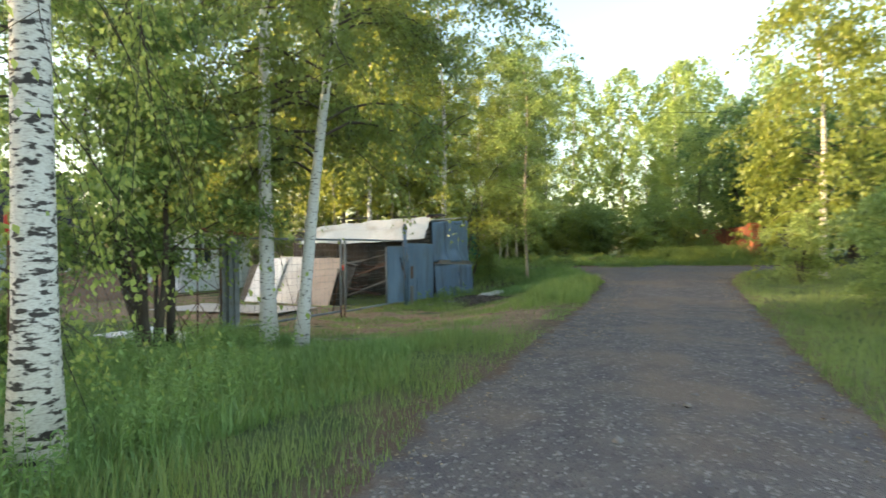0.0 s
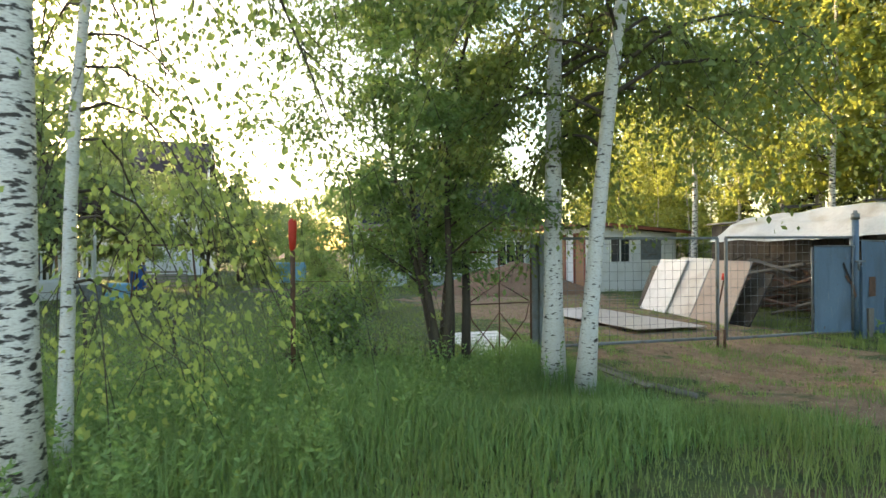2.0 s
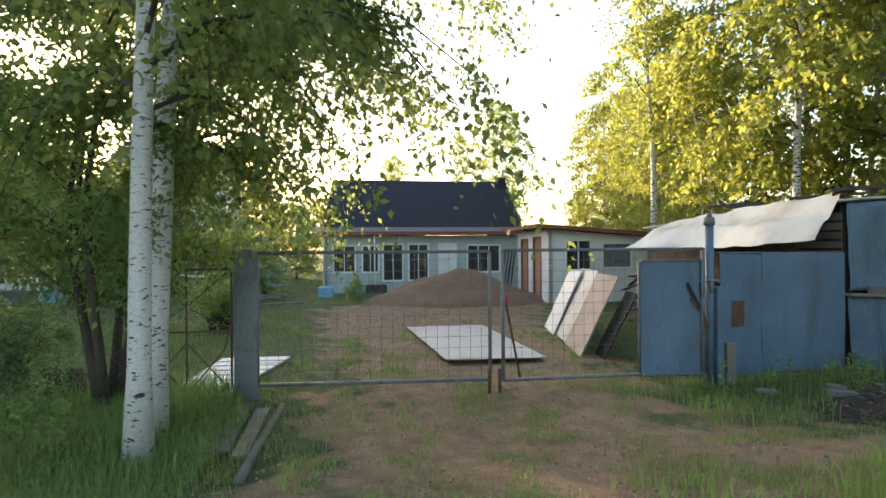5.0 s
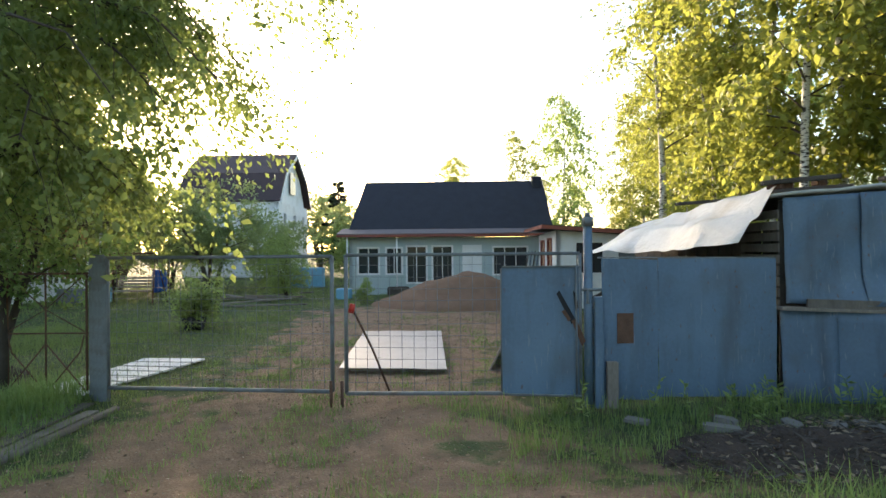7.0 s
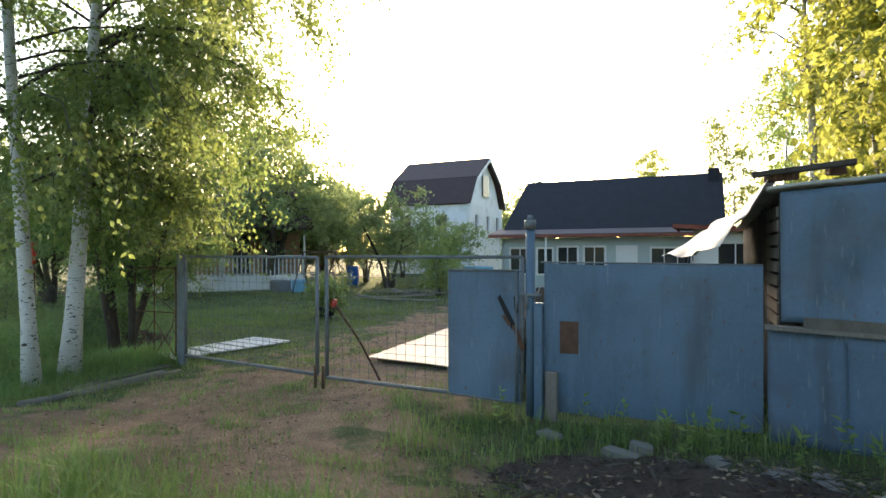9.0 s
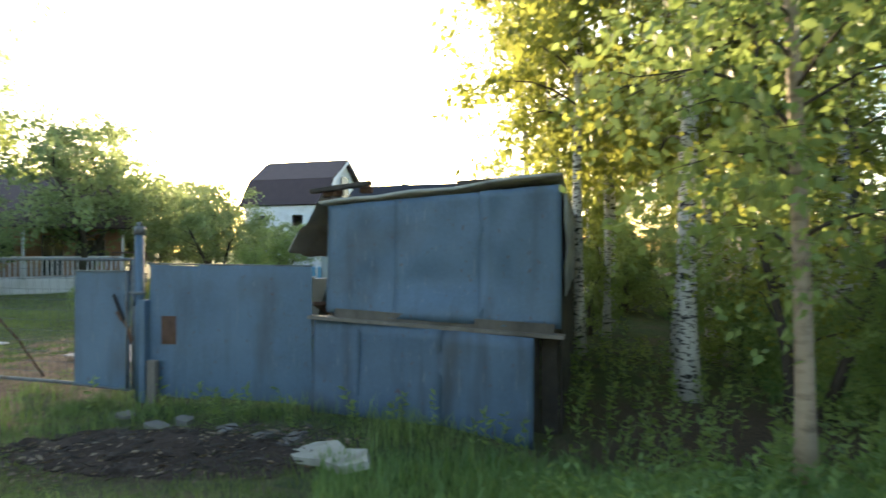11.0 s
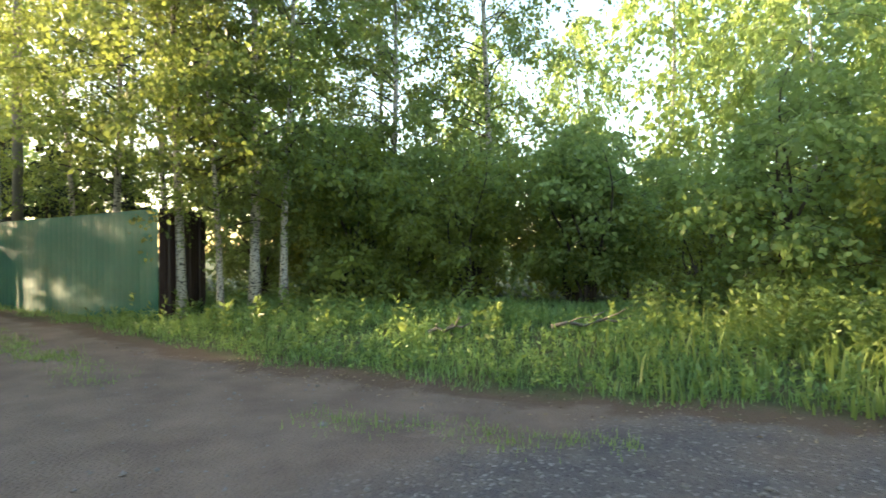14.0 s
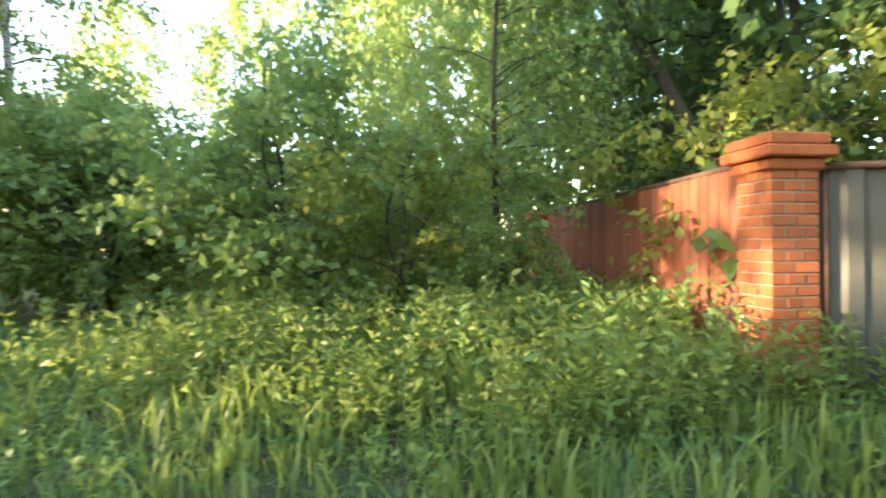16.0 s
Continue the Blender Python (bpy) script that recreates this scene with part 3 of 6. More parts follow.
# birches by the verge
make_tree("birch_tree", "tall mature birch with thick white bark standing in verge grass", "birch", stand(-2.36, 3.16), 13, 0.128, BARK_BIRCH, LEAF_BIRCH, 11, crown_low=0.27, reach=2.9, branches=34, twigs=11, per_twig=52, leaf_size=0.06, droop=1.3, rise=0.7, twig_len=1.2, lean=(-0.004, 0.004), crook=0.02, side=(-0.7, 0.6, 0))
make_tree("birch_tree", "slim young birch with sparse hanging leaves beside a thick one", "birch", stand(-2.98, 3.44), 8, 0.05, BARK_CLEAN, LEAF_HANGING_LIT, 12, crown_low=0.14, reach=1.6, branches=34, twigs=7, per_twig=34, leaf_size=0.066, wood=3, droop=1.5, rise=0.5, twig_len=1.0, lean=(-0.02, 0.07), crook=0.12, side=(0.0, 1.0, 0))
make_tree("birch_tree", "straight white birch with dense drooping crown by the gate", "birch", stand(-2.55, 7.98), 12, 0.12, BARK_CLEAN, LEAF_BIRCH, 13, crown_low=0.2, reach=3.4, branches=66, twigs=16, per_twig=64, leaf_size=0.07, droop=0.95, rise=0.75, twig_len=0.8, lean=(-0.03, 0.062), crook=0.03, side=(0.1, 1.0, 0))
make_tree("birch_tree", "leaning white birch with dark marks beside the gate", "birch", stand(-2.07, 7.86), 11, 0.095, BARK_CLEAN, LEAF_BIRCH, 14, crown_low=0.22, reach=3.3, branches=58, twigs=16, per_twig=64, leaf_size=0.07, droop=0.9, rise=0.75, twig_len=0.8, lean=(0.1, 0.02), crook=0.04, side=(0.0, 1.0, 0))
# rowan with several stems
make_tree("rowan_tree", "dense green rowan of several dark stems inside the fence", "rowan", stand(-4.1, 7.7), 6.4, 0.055, BARK_DARK, LEAF_ROWAN, 15, crown_low=0.16, reach=1.8, branches=85, twigs=11, per_twig=58, leaf_size=0.085, droop=0.3, rise=0.75, twig_len=0.6, stems=5, narrow=0.4, crook=0.25, top_reach=0.3)
make_tree("young_birch", "slender young birch with pale trunk at the road verge", "birch", stand(2.98, 19.36), 8.5, 0.062, BARK_PLAIN, LEAF_FRESH, 16, crown_low=0.17, reach=1.55, branches=54, twigs=9, per_twig=34, leaf_size=0.085, droop=0.5, rise=0.7, twig_len=0.6, crook=0.06, lean=(-0.01, -0.01))
make_tree("birch_tree", "mature birch with rough white bark behind the shed corner", "birch", stand(0.03, 20.49), 12, 0.13, BARK_BIRCH, LEAF_SUNLIT, 17, crown_low=0.22, reach=2.5, branches=44, twigs=9, per_twig=36, leaf_size=0.095, droop=0.7, twig_len=0.8)
make_tree("leaning_tree", "leaning dark-stemmed tree with thin spreading boughs in green undergrowth", "tree", stand(1.0, 21.2), 6.0, 0.06, BARK_DARK, LEAF_SUNLIT, 18, crown_low=0.15, reach=2.2, branches=46, twigs=8, per_twig=26, leaf_size=0.085, droop=0.2, rise=0.6, stems=3, crook=0.4, lean=(0.12, 0.1))

# woods: a few trees built once, then repeated
WOOD_A = make_tree("birch_tree", "tall yellow-green birch in a dense stand", "birch", stand(-2.7, 20.3), 12.5, 0.1, BARK_BIRCH, LEAF_SUNLIT, 21, crown_low=0.25, reach=2.3, branches=38, twigs=8, per_twig=28, leaf_size=0.165, droop=0.6, twig_len=0.9, wood=4, group="birches behind the shed")
WOOD_B = make_tree("birch_tree", "slim yellow-green birch in a dense stand", "birch", stand(-4.4, 21.6), 11, 0.08, BARK_BIRCH, LEAF_SUNLIT, 22, crown_low=0.3, reach=1.9, branches=34, twigs=8, per_twig=26, leaf_size=0.16, droop=0.7, twig_len=0.9, wood=4, group="birches behind the shed", lean=(0.03, 0.02), crook=0.15)
for i, (x, y, s, t) in enumerate([(-1.4, 21.2, 1.0, 70), (-3.6, 22.8, 1.1, 140), (-1.9, 22.2, 1.05, 200), (-5.8, 22.4, 1.1, 260), (-7.6, 22.6, 0.62, 30), (-0.2, 22.9, 0.9, 310),
                                  (-11.5, 27.9, 0.75, 170), (-7.2, 30.9, 0.8, 230), (-13.5, 31.0, 0.9, 290), (-17, 31, 0.85, 45), (-9.3, 23.8, 0.55, 200), (-11.8, 25.0, 0.6, 20), (-5.2, 20.9, 0.75, 150), (-14.8, 27.2, 0.55, 310)]):
    copy_thing(WOOD_A if i % 2 else WOOD_B, stand(x, y, t, s))
HEDGE_TREE = make_tree("birch_tree", "birch with bare forked white trunk behind the annexe", "birch", stand(-6.48, 20.56), 9.5, 0.12, BARK_BIRCH, LEAF_SUNLIT, 23, crown_low=0.4, reach=2.0, branches=22, twigs=7, per_twig=22, leaf_size=0.11, droop=0.4, twig_len=0.8)

# shrubs
SHRUB_A = make_tree("shrub", "dense dark green deciduous shrub", "shrub", stand(4.6, 30.4), 3.6, 0.05, BARK_DARK, LEAF_DARK, 31, crown_low=0.08, reach=1.7, branches=44, twigs=6, per_twig=26, leaf_size=0.13, wood=3, droop=0.3, rise=0.55, stems=5, twig_len=0.6, group="roadside shrubs", crook=0.3)
SHRUB_B = make_tree("shrub", "bright green broad-leaved shrub", "shrub", stand(10.9, 28.4), 3.4, 0.04, BARK_DARK, LEAF_FRESH, 32, crown_low=0.1, reach=1.5, branches=44, twigs=6, per_twig=28, leaf_size=0.11, wood=3, droop=0.4, rise=0.5, stems=4, twig_len=0.6, group="roadside shrubs", crook=0.3)
for i, (x, y, s, t) in enumerate([(6.4, 31.2, 0.95, 50), (8.1, 32.2, 1.0, 120), (9.6, 33.6, 0.85, 200), (5.4, 33.2, 0.95, 260), (3.0, 31.8, 1.0, 20), (12.6, 35, 0.7, 77), (1.2, 31.8, 1.0, 99), (13.2, 33.6, 0.7, 40)]):
    copy_thing(SHRUB_A, stand(x, y, t, s))
for i, (x, y, s, t) in enumerate([(12.6, 30.2, 0.75, 50), (9.3, 31.2, 0.9, 150), (13.4, 28.2, 0.42, 250), (0.4, 22.6, 0.5, 10), (-0.9, 21.9, 0.55, 100), (1.9, 21.6, 0.42, 200), (-0.3, 23.9, 0.62, 300), (14.4, 32.6, 0.8, 20),
                                  (-6.4, 3.0, 0.3, 0), (-8.4, 2.2, 0.4, 160), (-16.2, 12.8, 0.62, 200), (-21.5, 12.6, 0.8, 30), (-27, 17.4, 1.15, 130), (-13.6, 14.8, 0.25, 60)]):
    copy_thing(SHRUB_B, stand(x, y, t, s))
for x, y, s, t in [(2.0, 30.2, 0.7, 30), (10.6, 11.8, 0.62, 70), (8.0, 9.6, 0.5, 170), (7.0, 7.8, 0.6, 20), (6.9, 5.6, 0.36, 260), (9.6, 14.6, 0.55, 250), (-10.4, 0.5, 0.6, 90), (-14, 3.2, 0.5, 0), (-8.6, 24.2, 0.7, 10), (-10.6, 25.2, 0.8, 10), (-6.8, 24.6, 0.7, 10), (-12.8, 26.6, 0.75, 10), (-4.8, 21.4, 0.6, 10), (4.2, 29.6, 0.8, 200), (8.6, 30.6, 0.85, 90), (-11.6, 30.6, 1.2, 40), (-13.2, 31.7, 1.6, 140), (-15.2, 31.6, 1.6, 250)]:
    copy_thing(SHRUB_A, stand(x, y, t, s))
# Sunlit copy of the roadside shrubs: the yellow leaf colour carries the sunlight.
SHRUB_C = make_tree("shrub", "leafy shrub with low sunlight put into its yellow-green colour", "shrub", stand(4.9, 29.4), 2.9, 0.04, BARK_DARK, LEAF_SUNLIT, 35, crown_low=0.08, reach=1.5, branches=44, twigs=6, per_twig=22, leaf_size=0.12, droop=0.4, rise=0.5, stems=4, twig_len=0.6, wood=3, group="roadside shrubs", crook=0.3)
for x, y, s, t in [(6.6, 29.9, 0.85, 100), (8.3, 30.9, 0.8, 220), (3.2, 30.6, 0.8, 10), (15.8, 27.6, 0.9, 60), (12.3, 28.7, 0.8, 150), (5.6, 29.4, 0.6, 200), (10.4, 29.9, 0.6, 20)]:
    copy_thing(SHRUB_C, stand(x, y, t, s))
# Small birches added only to shade the green fence and far verge.
for x, y, s, t in [(-5.9, 27.3, 0.45, 40), (-8.8, 27.5, 0.5, 250), (-13.5, 25.9, 0.5, 30)]:
    copy_thing(WOOD_B, stand(x, y, t, s))
make_tree("round_bush", "round bright green currant bush in a dark tub on the lawn", "bush", stand(-9.4, 9.9), 1.05, 0.02, BARK_DARK, LEAF_FRESH, 33, crown_low=0.1, reach=0.5, branches=60, twigs=5, per_twig=16, leaf_size=0.07, droop=0.2, rise=0.7, stems=7, twig_len=0.2)

make_tree("round_bush", "dense dark green bush beside a pole at the garden fence", "bush", stand(-5.4, 6.7), 1.0, 0.015, BARK_DARK, LEAF_ROWAN, 34, crown_low=0.08, reach=0.55, branches=70, twigs=6, per_twig=18, leaf_size=0.055, droop=0.2, rise=0.7, stems=8, twig_len=0.2)

# trees over the far verge
FAR_A = make_tree("birch_tree", "roadside birch with light green crown", "birch", stand(2.11, 27.97), 10, 0.085, BARK_YOUNG, LEAF_ROADSIDE, 41, crown_low=0.19, reach=2.3, branches=52, twigs=8, per_twig=38, leaf_size=0.1, wood=3, droop=0.55, twig_len=0.8, lean=(-0.03, 0.0), group="birches by the green fence")
for x, y, s, t in [(2.93, 27.94, 0.7, 60), (3.31, 28.3, 1.08, 150), (3.82, 28.4, 0.85, 250), (-0.5, 30.2, 0.95, 30), (-1.6, 29.8, 1.1, 190), (-3.6, 30.4, 0.9, 75), (6.2, 33.0, 1.2, 100), (4.6, 31.0, 0.95, 170), (3.0, 33.5, 0.9, 200), (-4.2, 32.5, 1.1, 310)]:
    copy_thing(FAR_A, stand(x, y, t, s))
FAR_B = make_tree("birch_tree", "tall birch with pale hanging foliage behind dark shrubs", "birch", stand(14.5, 44), 15, 0.16, BARK_BIRCH, LEAF_FRESH, 42, crown_low=0.15, reach=3.2, branches=40, twigs=7, per_twig=26, leaf_size=0.28, wood=0, droop=1.1, twig_len=1.4, group="background birches")
for x, y, s, t in [(18, 42, 1.0, 60), (11, 46, 1.05, 150), (21, 46, 1.1, 250), (16.5, 38.5, 0.75, 30), (7, 47, 0.8, 77), (25, 41, 1.0, 190), (19, 35.5, 0.7, 300), (2, 48, 0.8, 10), (30, 47, 1.1, 120), (13.6, 36.5, 0.6, 45),
                   (-14, 36, 0.75, 80), (-20, 38, 0.8, 160), (-28, 33, 0.8, 240), (-5, 41, 0.8, 320), (36, 36, 0.9, 70)]:
    copy_thing(FAR_B, stand(x, y, t, s))
make_tree("young_tree", "slender dark-stemmed young tree with fine green leaves", "tree", stand(13.65, 29.0, 10), 7.0, 0.05, BARK_DARK, LEAF_FRESH, 46, crown_low=0.22, reach=1.6, branches=46, twigs=7, per_twig=26, leaf_size=0.1, wood=2, droop=0.6, twig_len=0.7)
# yellow tree and thicket right of the road
LIT = make_tree("birch_tree", "broad birch with sunlit yellow foliage beside the road", "birch", stand(11.3, 16.2), 9, 0.11, BARK_BIRCH, LEAF_SUNLIT, 43, crown_low=0.12, reach=2.8, branches=46, twigs=9, per_twig=28, leaf_size=0.16, wood=4, droop=0.8, twig_len=1.0, group="roadside birches")
for x, y, s, t in [(16, 18.0, 1.0, 100), (15.5, 11, 0.95, 220), (19.5, 22.5, 0.9, 30), (11.4, 8.0, 0.8, 300)]:
    copy_thing(LIT, stand(x, y, t, s))
# dark maple over the red wall
MAPLE = make_tree("maple_tree", "dark green maple spreading over the red wall", "maple", stand(16.6, 28.4), 8, 0.13, BARK_DARK, LEAF_MAPLE, 44, crown_low=0.2, reach=3.0, branches=60, twigs=7, per_twig=20, leaf_size=0.19, wood=3, droop=0.75, rise=0.5, stems=3, narrow=0.9, crook=0.3, twig_len=1.0, group="maples behind the red wall")
for x, y, s, t in [(18.6, 31.8, 1.1, 100), (19.5, 26.0, 1.1, 200), (22.5, 29.5, 1.2, 300)]:
    copy_thing(MAPLE, stand(x, y, t, s))

# garden trees towards the low sun
GARDEN = make_tree("garden_tree", "broad garden apple tree with soft green leaves", "tree", stand(-20.5, 10.3), 4.3, 0.1, BARK_DARK, LEAF_GARDEN, 51, crown_low=0.3, reach=2.2, branches=50, twigs=7, per_twig=34, leaf_size=0.13, wood=3, droop=0.35, rise=0.6, stems=3, crook=0.3, twig_len=0.8, group="garden trees")
for x, y, s, t in [(-25, 8.5, 0.8, 60), (-24, 12.8, 0.72, 160), (-30, 10, 0.75, 250), (-24.5, 5.0, 1.0, 200), (-15.2, 3.0, 0.8, 20), (-24.0, 6.4, 0.75, 140), (-20.2, 4.9, 1.65, 70), (-27, 1.8, 1.5, 320), (-16, -2.4, 1.0, 30), (-13.5, -0.5, 1.1, 300), (-33, 4, 1.4, 100), (-22.5, -3, 1.3, 10), (-29, -1.5, 1.4, 80), (-9.5, -2.5, 1.0, 200), (-38, 22, 1.2, 10), (-27, 22.5, 1.2, 100), (-46, 12, 1.7, 20), (-44, 4, 1.7, 90), (-42, -4, 1.7, 150), (-34, -10, 1.6, 200), (-50, 20, 1.7, 250), (-40, 30, 1.6, 300), (-18, -9, 1.5, 30)]:
    copy_thing(GARDEN, stand(x, y, t, s))
for x, y, s, t in [(-23.5, 3.4, 0.75, 30), (-31.5, 26, 0.75, 130), (-26, 29, 0.8, 230), (-36, 28, 0.8, 330)]:
    copy_thing(WOOD_B, stand(x, y, t, s))


def make_fir(m, h, seed, group=""):
    rng = random.Random(seed)
    nr = np.random.default_rng(seed)
    root = thing("fir_tree", m, "dark pointed fir tree", "fir", group)
    v, f = tube_data([(0, 0, -0.1), (0, 0, h * 0.5), (0.02, 0, h)], [h * 0.016, h * 0.01, 0.01], 8)
    mesh_ob("trunk", v, f, BARK_DARK, root, smooth=True)
    P_, D_, bv, bf = [], [], [], []
    for b in range(90):
        t = 0.1 + 0.88 * b / 90
        L_ = (1 - t) * h * 0.28 + 0.1
        d = rand_dir(rng)
        pts = [Vector((0, 0, t * h)) + d * L_ * u + Vector((0, 0, -0.35 * L_ * u + 0.25 * L_ * u * u)) for u in (0, 0.5, 1)]
        v, f = tube_data(pts, [0.02, 0.012, 0.004], 4, False)
        o = len(bv)
        bv += v
        bf += [tuple(i + o for i in q) for q in f]
        n = int(50 + 200 * (1 - t))
        x = nr.uniform(0.05, 1, n)
        A = np.array([tuple(p) for p in pts])
        q = np.stack([np.interp(x, (0, 0.5, 1), A[:, c]) for c in range(3)], 1)
        lat = np.array([-d.y, d.x, 0]) * (nr.uniform(-1, 1, n) * (1 - x * 0.7) * L_ * 0.35)[:, None]
        q = q + lat
        q[:, 2] -= abs(lat).sum(1) * 0.2
        P_.append(q)
        D_.append(np.tile(np.array([d.x, d.y, -0.3]), (n, 1)) + lat * 1.5)
    mesh_ob("branch", bv, bf, BARK_DARK, root, smooth=True)
    leaf_mesh("crown", np.concatenate(P_), np.concatenate(D_), 0.17, LEAF_FIR, root, 0.3, 0.3, seed)
    return root


FIR = make_fir(stand(-7.6, 33.0), 4.4, 61, "firs behind the green fence")
for x, y, s, t in [(-4.9, 31.8, 0.9, 60), (-9.5, 32.5, 1.1, 160), (-2.9, 31.2, 0.85, 260), (-46, 21, 1.9, 20), (-6.3, 31.6, 0.95, 20)]:
    copy_thing(FIR, stand(x, y, t, s))


# ---- grass and weeds ----
def blades(name, X, Y, H, W, mat, label, category, seed, lean=0.35, simple=False):
    """Grass blades: bent in two steps, or single narrow triangles."""
    rng = np.random.default_rng(seed)
    n = len(X)
    Z = ground_np(X, Y) - 0.01
    a = rng.uniform(0, 2 * np.pi, n)
    D = np.stack([np.cos(a), np.sin(a)], 1)
    S = np.stack([-np.sin(a), np.cos(a)], 1)
    bend = rng.uniform(0.1, 1.0, n) * lean
    h, w = H * rng.uniform(0.55, 1.2, n), W * rng.uniform(0.7, 1.3, n)
    V = np.zeros((n, 5, 3))
    base = np.stack([X, Y], 1)
    V[:, 0, :2], V[:, 1, :2] = base - S * w[:, None] / 2, base + S * w[:, None] / 2
    V[:, 0, 2] = V[:, 1, 2] = Z
    if simple:
        V3 = V[:, :3].copy()
        V3[:, 2, :2] = base + D * (bend * h * 0.8)[:, None]
        V3[:, 2, 2] = Z + h
        return tagged(mesh_ob(name, V3.reshape(-1, 3), np.arange(n * 3).reshape(n, 3), mat), label, category, kind="stuff")
    mid = base + D * (bend * h * 0.3)[:, None]
    V[:, 2, :2], V[:, 3, :2] = mid + S * w[:, None] * 0.42, mid - S * w[:, None] * 0.42
    V[:, 2, 2] = V[:, 3, 2] = Z + h * 0.6
    V[:, 4, :2] = base + D * (bend * h * 0.95)[:, None]
    V[:, 4, 2] = Z + h * (1 - 0.25 * bend)
    k = np.arange(n)[:, None] * 5
    F = np.concatenate([k + [0, 1, 2], k + [0, 2, 3], k + [3, 2, 4]], 0)
    ob = mesh_ob(name, V.reshape(-1, 3), F, mat)
    return tagged(ob, label, category, kind="stuff")


def scatter(n, x0, x1, y0, y1, keep, seed):
    rng = np.random.default_rng(seed)
    X, Y = rng.uniform(x0, x1, n), rng.uniform(y0, y1, n)
    k = keep(X, Y, rng)
    return X[k], Y[k], rng


def clumpy(X, Y, s=1.0):
    return 0.5 + 0.25 * np.sin(X * 2.1 * s + 1.3 * np.sin(Y * 1.7 * s)) + 0.25 * np.sin(Y * 2.7 * s + 1.1 * np.sin(X * 2.3 * s))


def off_road(X, Y):
    return -on_road(X, Y)


# tall grass of the ditch and verge before the garden
X, Y, rng = scatter(125000, -7.5, 0.4, -2, 8.9, lambda X, Y, r: (line_dist(LEFT_EDGE, X, Y) < -0.95 - 0.25 * np.sin(Y * 2.2)) & (X > -3.6 - 0.35 * (8 - Y) - r.uniform(0, 1, len(X))) & (on_drive(X, Y) < -0.25), 71)
blades("tall_grass", X, Y, (0.16 + 0.3 * clumpy(X, Y, 0.9)) * (1 - 0.6 * np.exp(-((X + 1.7) ** 2 + (Y - 2.6) ** 2) / 0.7)) * (1 - 0.6 * np.exp(-((X + 1.9) ** 2 + (Y - 7.3) ** 2) / 0.8)) * (0.35 + 0.65 * smooth_step(0.8, 1.9, -line_dist(LEFT_EDGE, X, Y) + rng.normal(0, 0.2, len(X)))) * (0.4 + 0.6 * smooth_step(0.2, 1.1, -on_drive(X, Y))), 0.0085, GRASS, "lush tall green grass in the roadside ditch", "grass", 72, 0.85)
# low grass at the road edges, on the lawn and thinly on the drive
X, Y, rng = scatter(340000, -11, 6, -2, 18, lambda X, Y, r: (on_road(X, Y) < -0.02) & (r.random(len(X)) < np.where(on_drive(X, Y) > 0.1, 0.5 * smooth_step(0.5, 0.8, clumpy(X, Y, 1.3)) + 0.04, 0.8) * np.where(X < -4, 0.55, 1)), 73)
blades("low_grass", X, Y, (0.04 + 0.08 * clumpy(X, Y, 1.1)) * (1 + 1.1 * smooth_step(10, 7, Y) * smooth_step(0.1, 0.7, -line_dist(LEFT_EDGE, X, Y))), 0.009, GRASS_SHORT, "short trodden grass with bare earth patches", "grass", 74, 0.7, True)
X, Y, rng = scatter(60000, -30, -8, -2, 20, lambda X, Y, r: on_drive(X, Y) < -0.1, 75)
blades("lawn_grass", X, Y, 0.07 + 0.08 * clumpy(X, Y), 0.014, GRASS_SHORT, "rough green lawn of the garden plot", "grass", 76, 0.6, True)
# fresh patches on the earth of the drive
X, Y, rng = scatter(90000, -6.5, 3.2, 8.6, 16.0, lambda X, Y, r: (on_road(X, Y) < -0.05) & (on_drive(X, Y) > -0.2) & (clumpy(X + 0.4 * np.sin(Y * 5), Y + 0.3 * np.sin(X * 6), 1.9) + r.normal(0, 0.1, len(X)) > 0.74), 131)
blades("low_grass", X, Y, 0.05 + 0.05 * clumpy(X, Y, 3.0), 0.009, GRASS_MEADOW, "fresh green tufts on bare earth of the drive", "grass", 132, 1.0, True)
# tufts by the fence foot and the drive's corner
X, Y, rng = scatter(15000, -2.2, 3.6, 12.6, 20.2, lambda X, Y, r: (line_dist(LEFT_EDGE, X, Y) < -0.1) & (np.abs(line_dist([(-0.96, 14.14), (-0.2, 16.2), (0.95, 18.25)], X, Y) - 0.9) < 0.85) & (r.random(len(X)) < clumpy(X, Y, 1.5)) & (np.hypot((X - 0.9) * 1.3, (Y - 15.1) * 0.62) > 1.0), 77)
blades("tall_grass", X, Y, 0.14 + 0.22 * clumpy(X, Y), 0.009, GRASS_MEADOW, "uneven grass tufts at the foot of blue sheets", "grass", 78, 0.6)
X, Y, rng = scatter(26000, 0.3, 5.5, 10.2, 16.0, lambda X, Y, r: (line_dist(LEFT_EDGE, X, Y) < -0.05) & (line_dist(LEFT_EDGE, X, Y) > -1.9) & (r.random(len(X)) < clumpy(X, Y, 2.3) ** 1.5) & (np.hypot((X - 0.9) * 1.3, (Y - 15.1) * 0.62) > 1.0), 79)
blades("tall_grass", X, Y, 0.07 + 0.17 * clumpy(X, Y), 0.009, GRASS_MEADOW, "fresh green grass along the road edge", "grass", 80, 0.6)
X, Y, rng = scatter(30000, 1.0, 4.6, 10.8, 15.0, lambda X, Y, r: (line_dist(LEFT_EDGE, X, Y) < -0.12) & (line_dist(LEFT_EDGE, X, Y) > -1.2) & (r.random(len(X)) < clumpy(X, Y, 2.1)), 111)
blades("tall_grass", X, Y, 0.22 + 0.26 * clumpy(X, Y, 1.7), 0.009, GRASS_MEADOW, "taller fresh grass on the road shoulder", "grass", 112, 0.8)
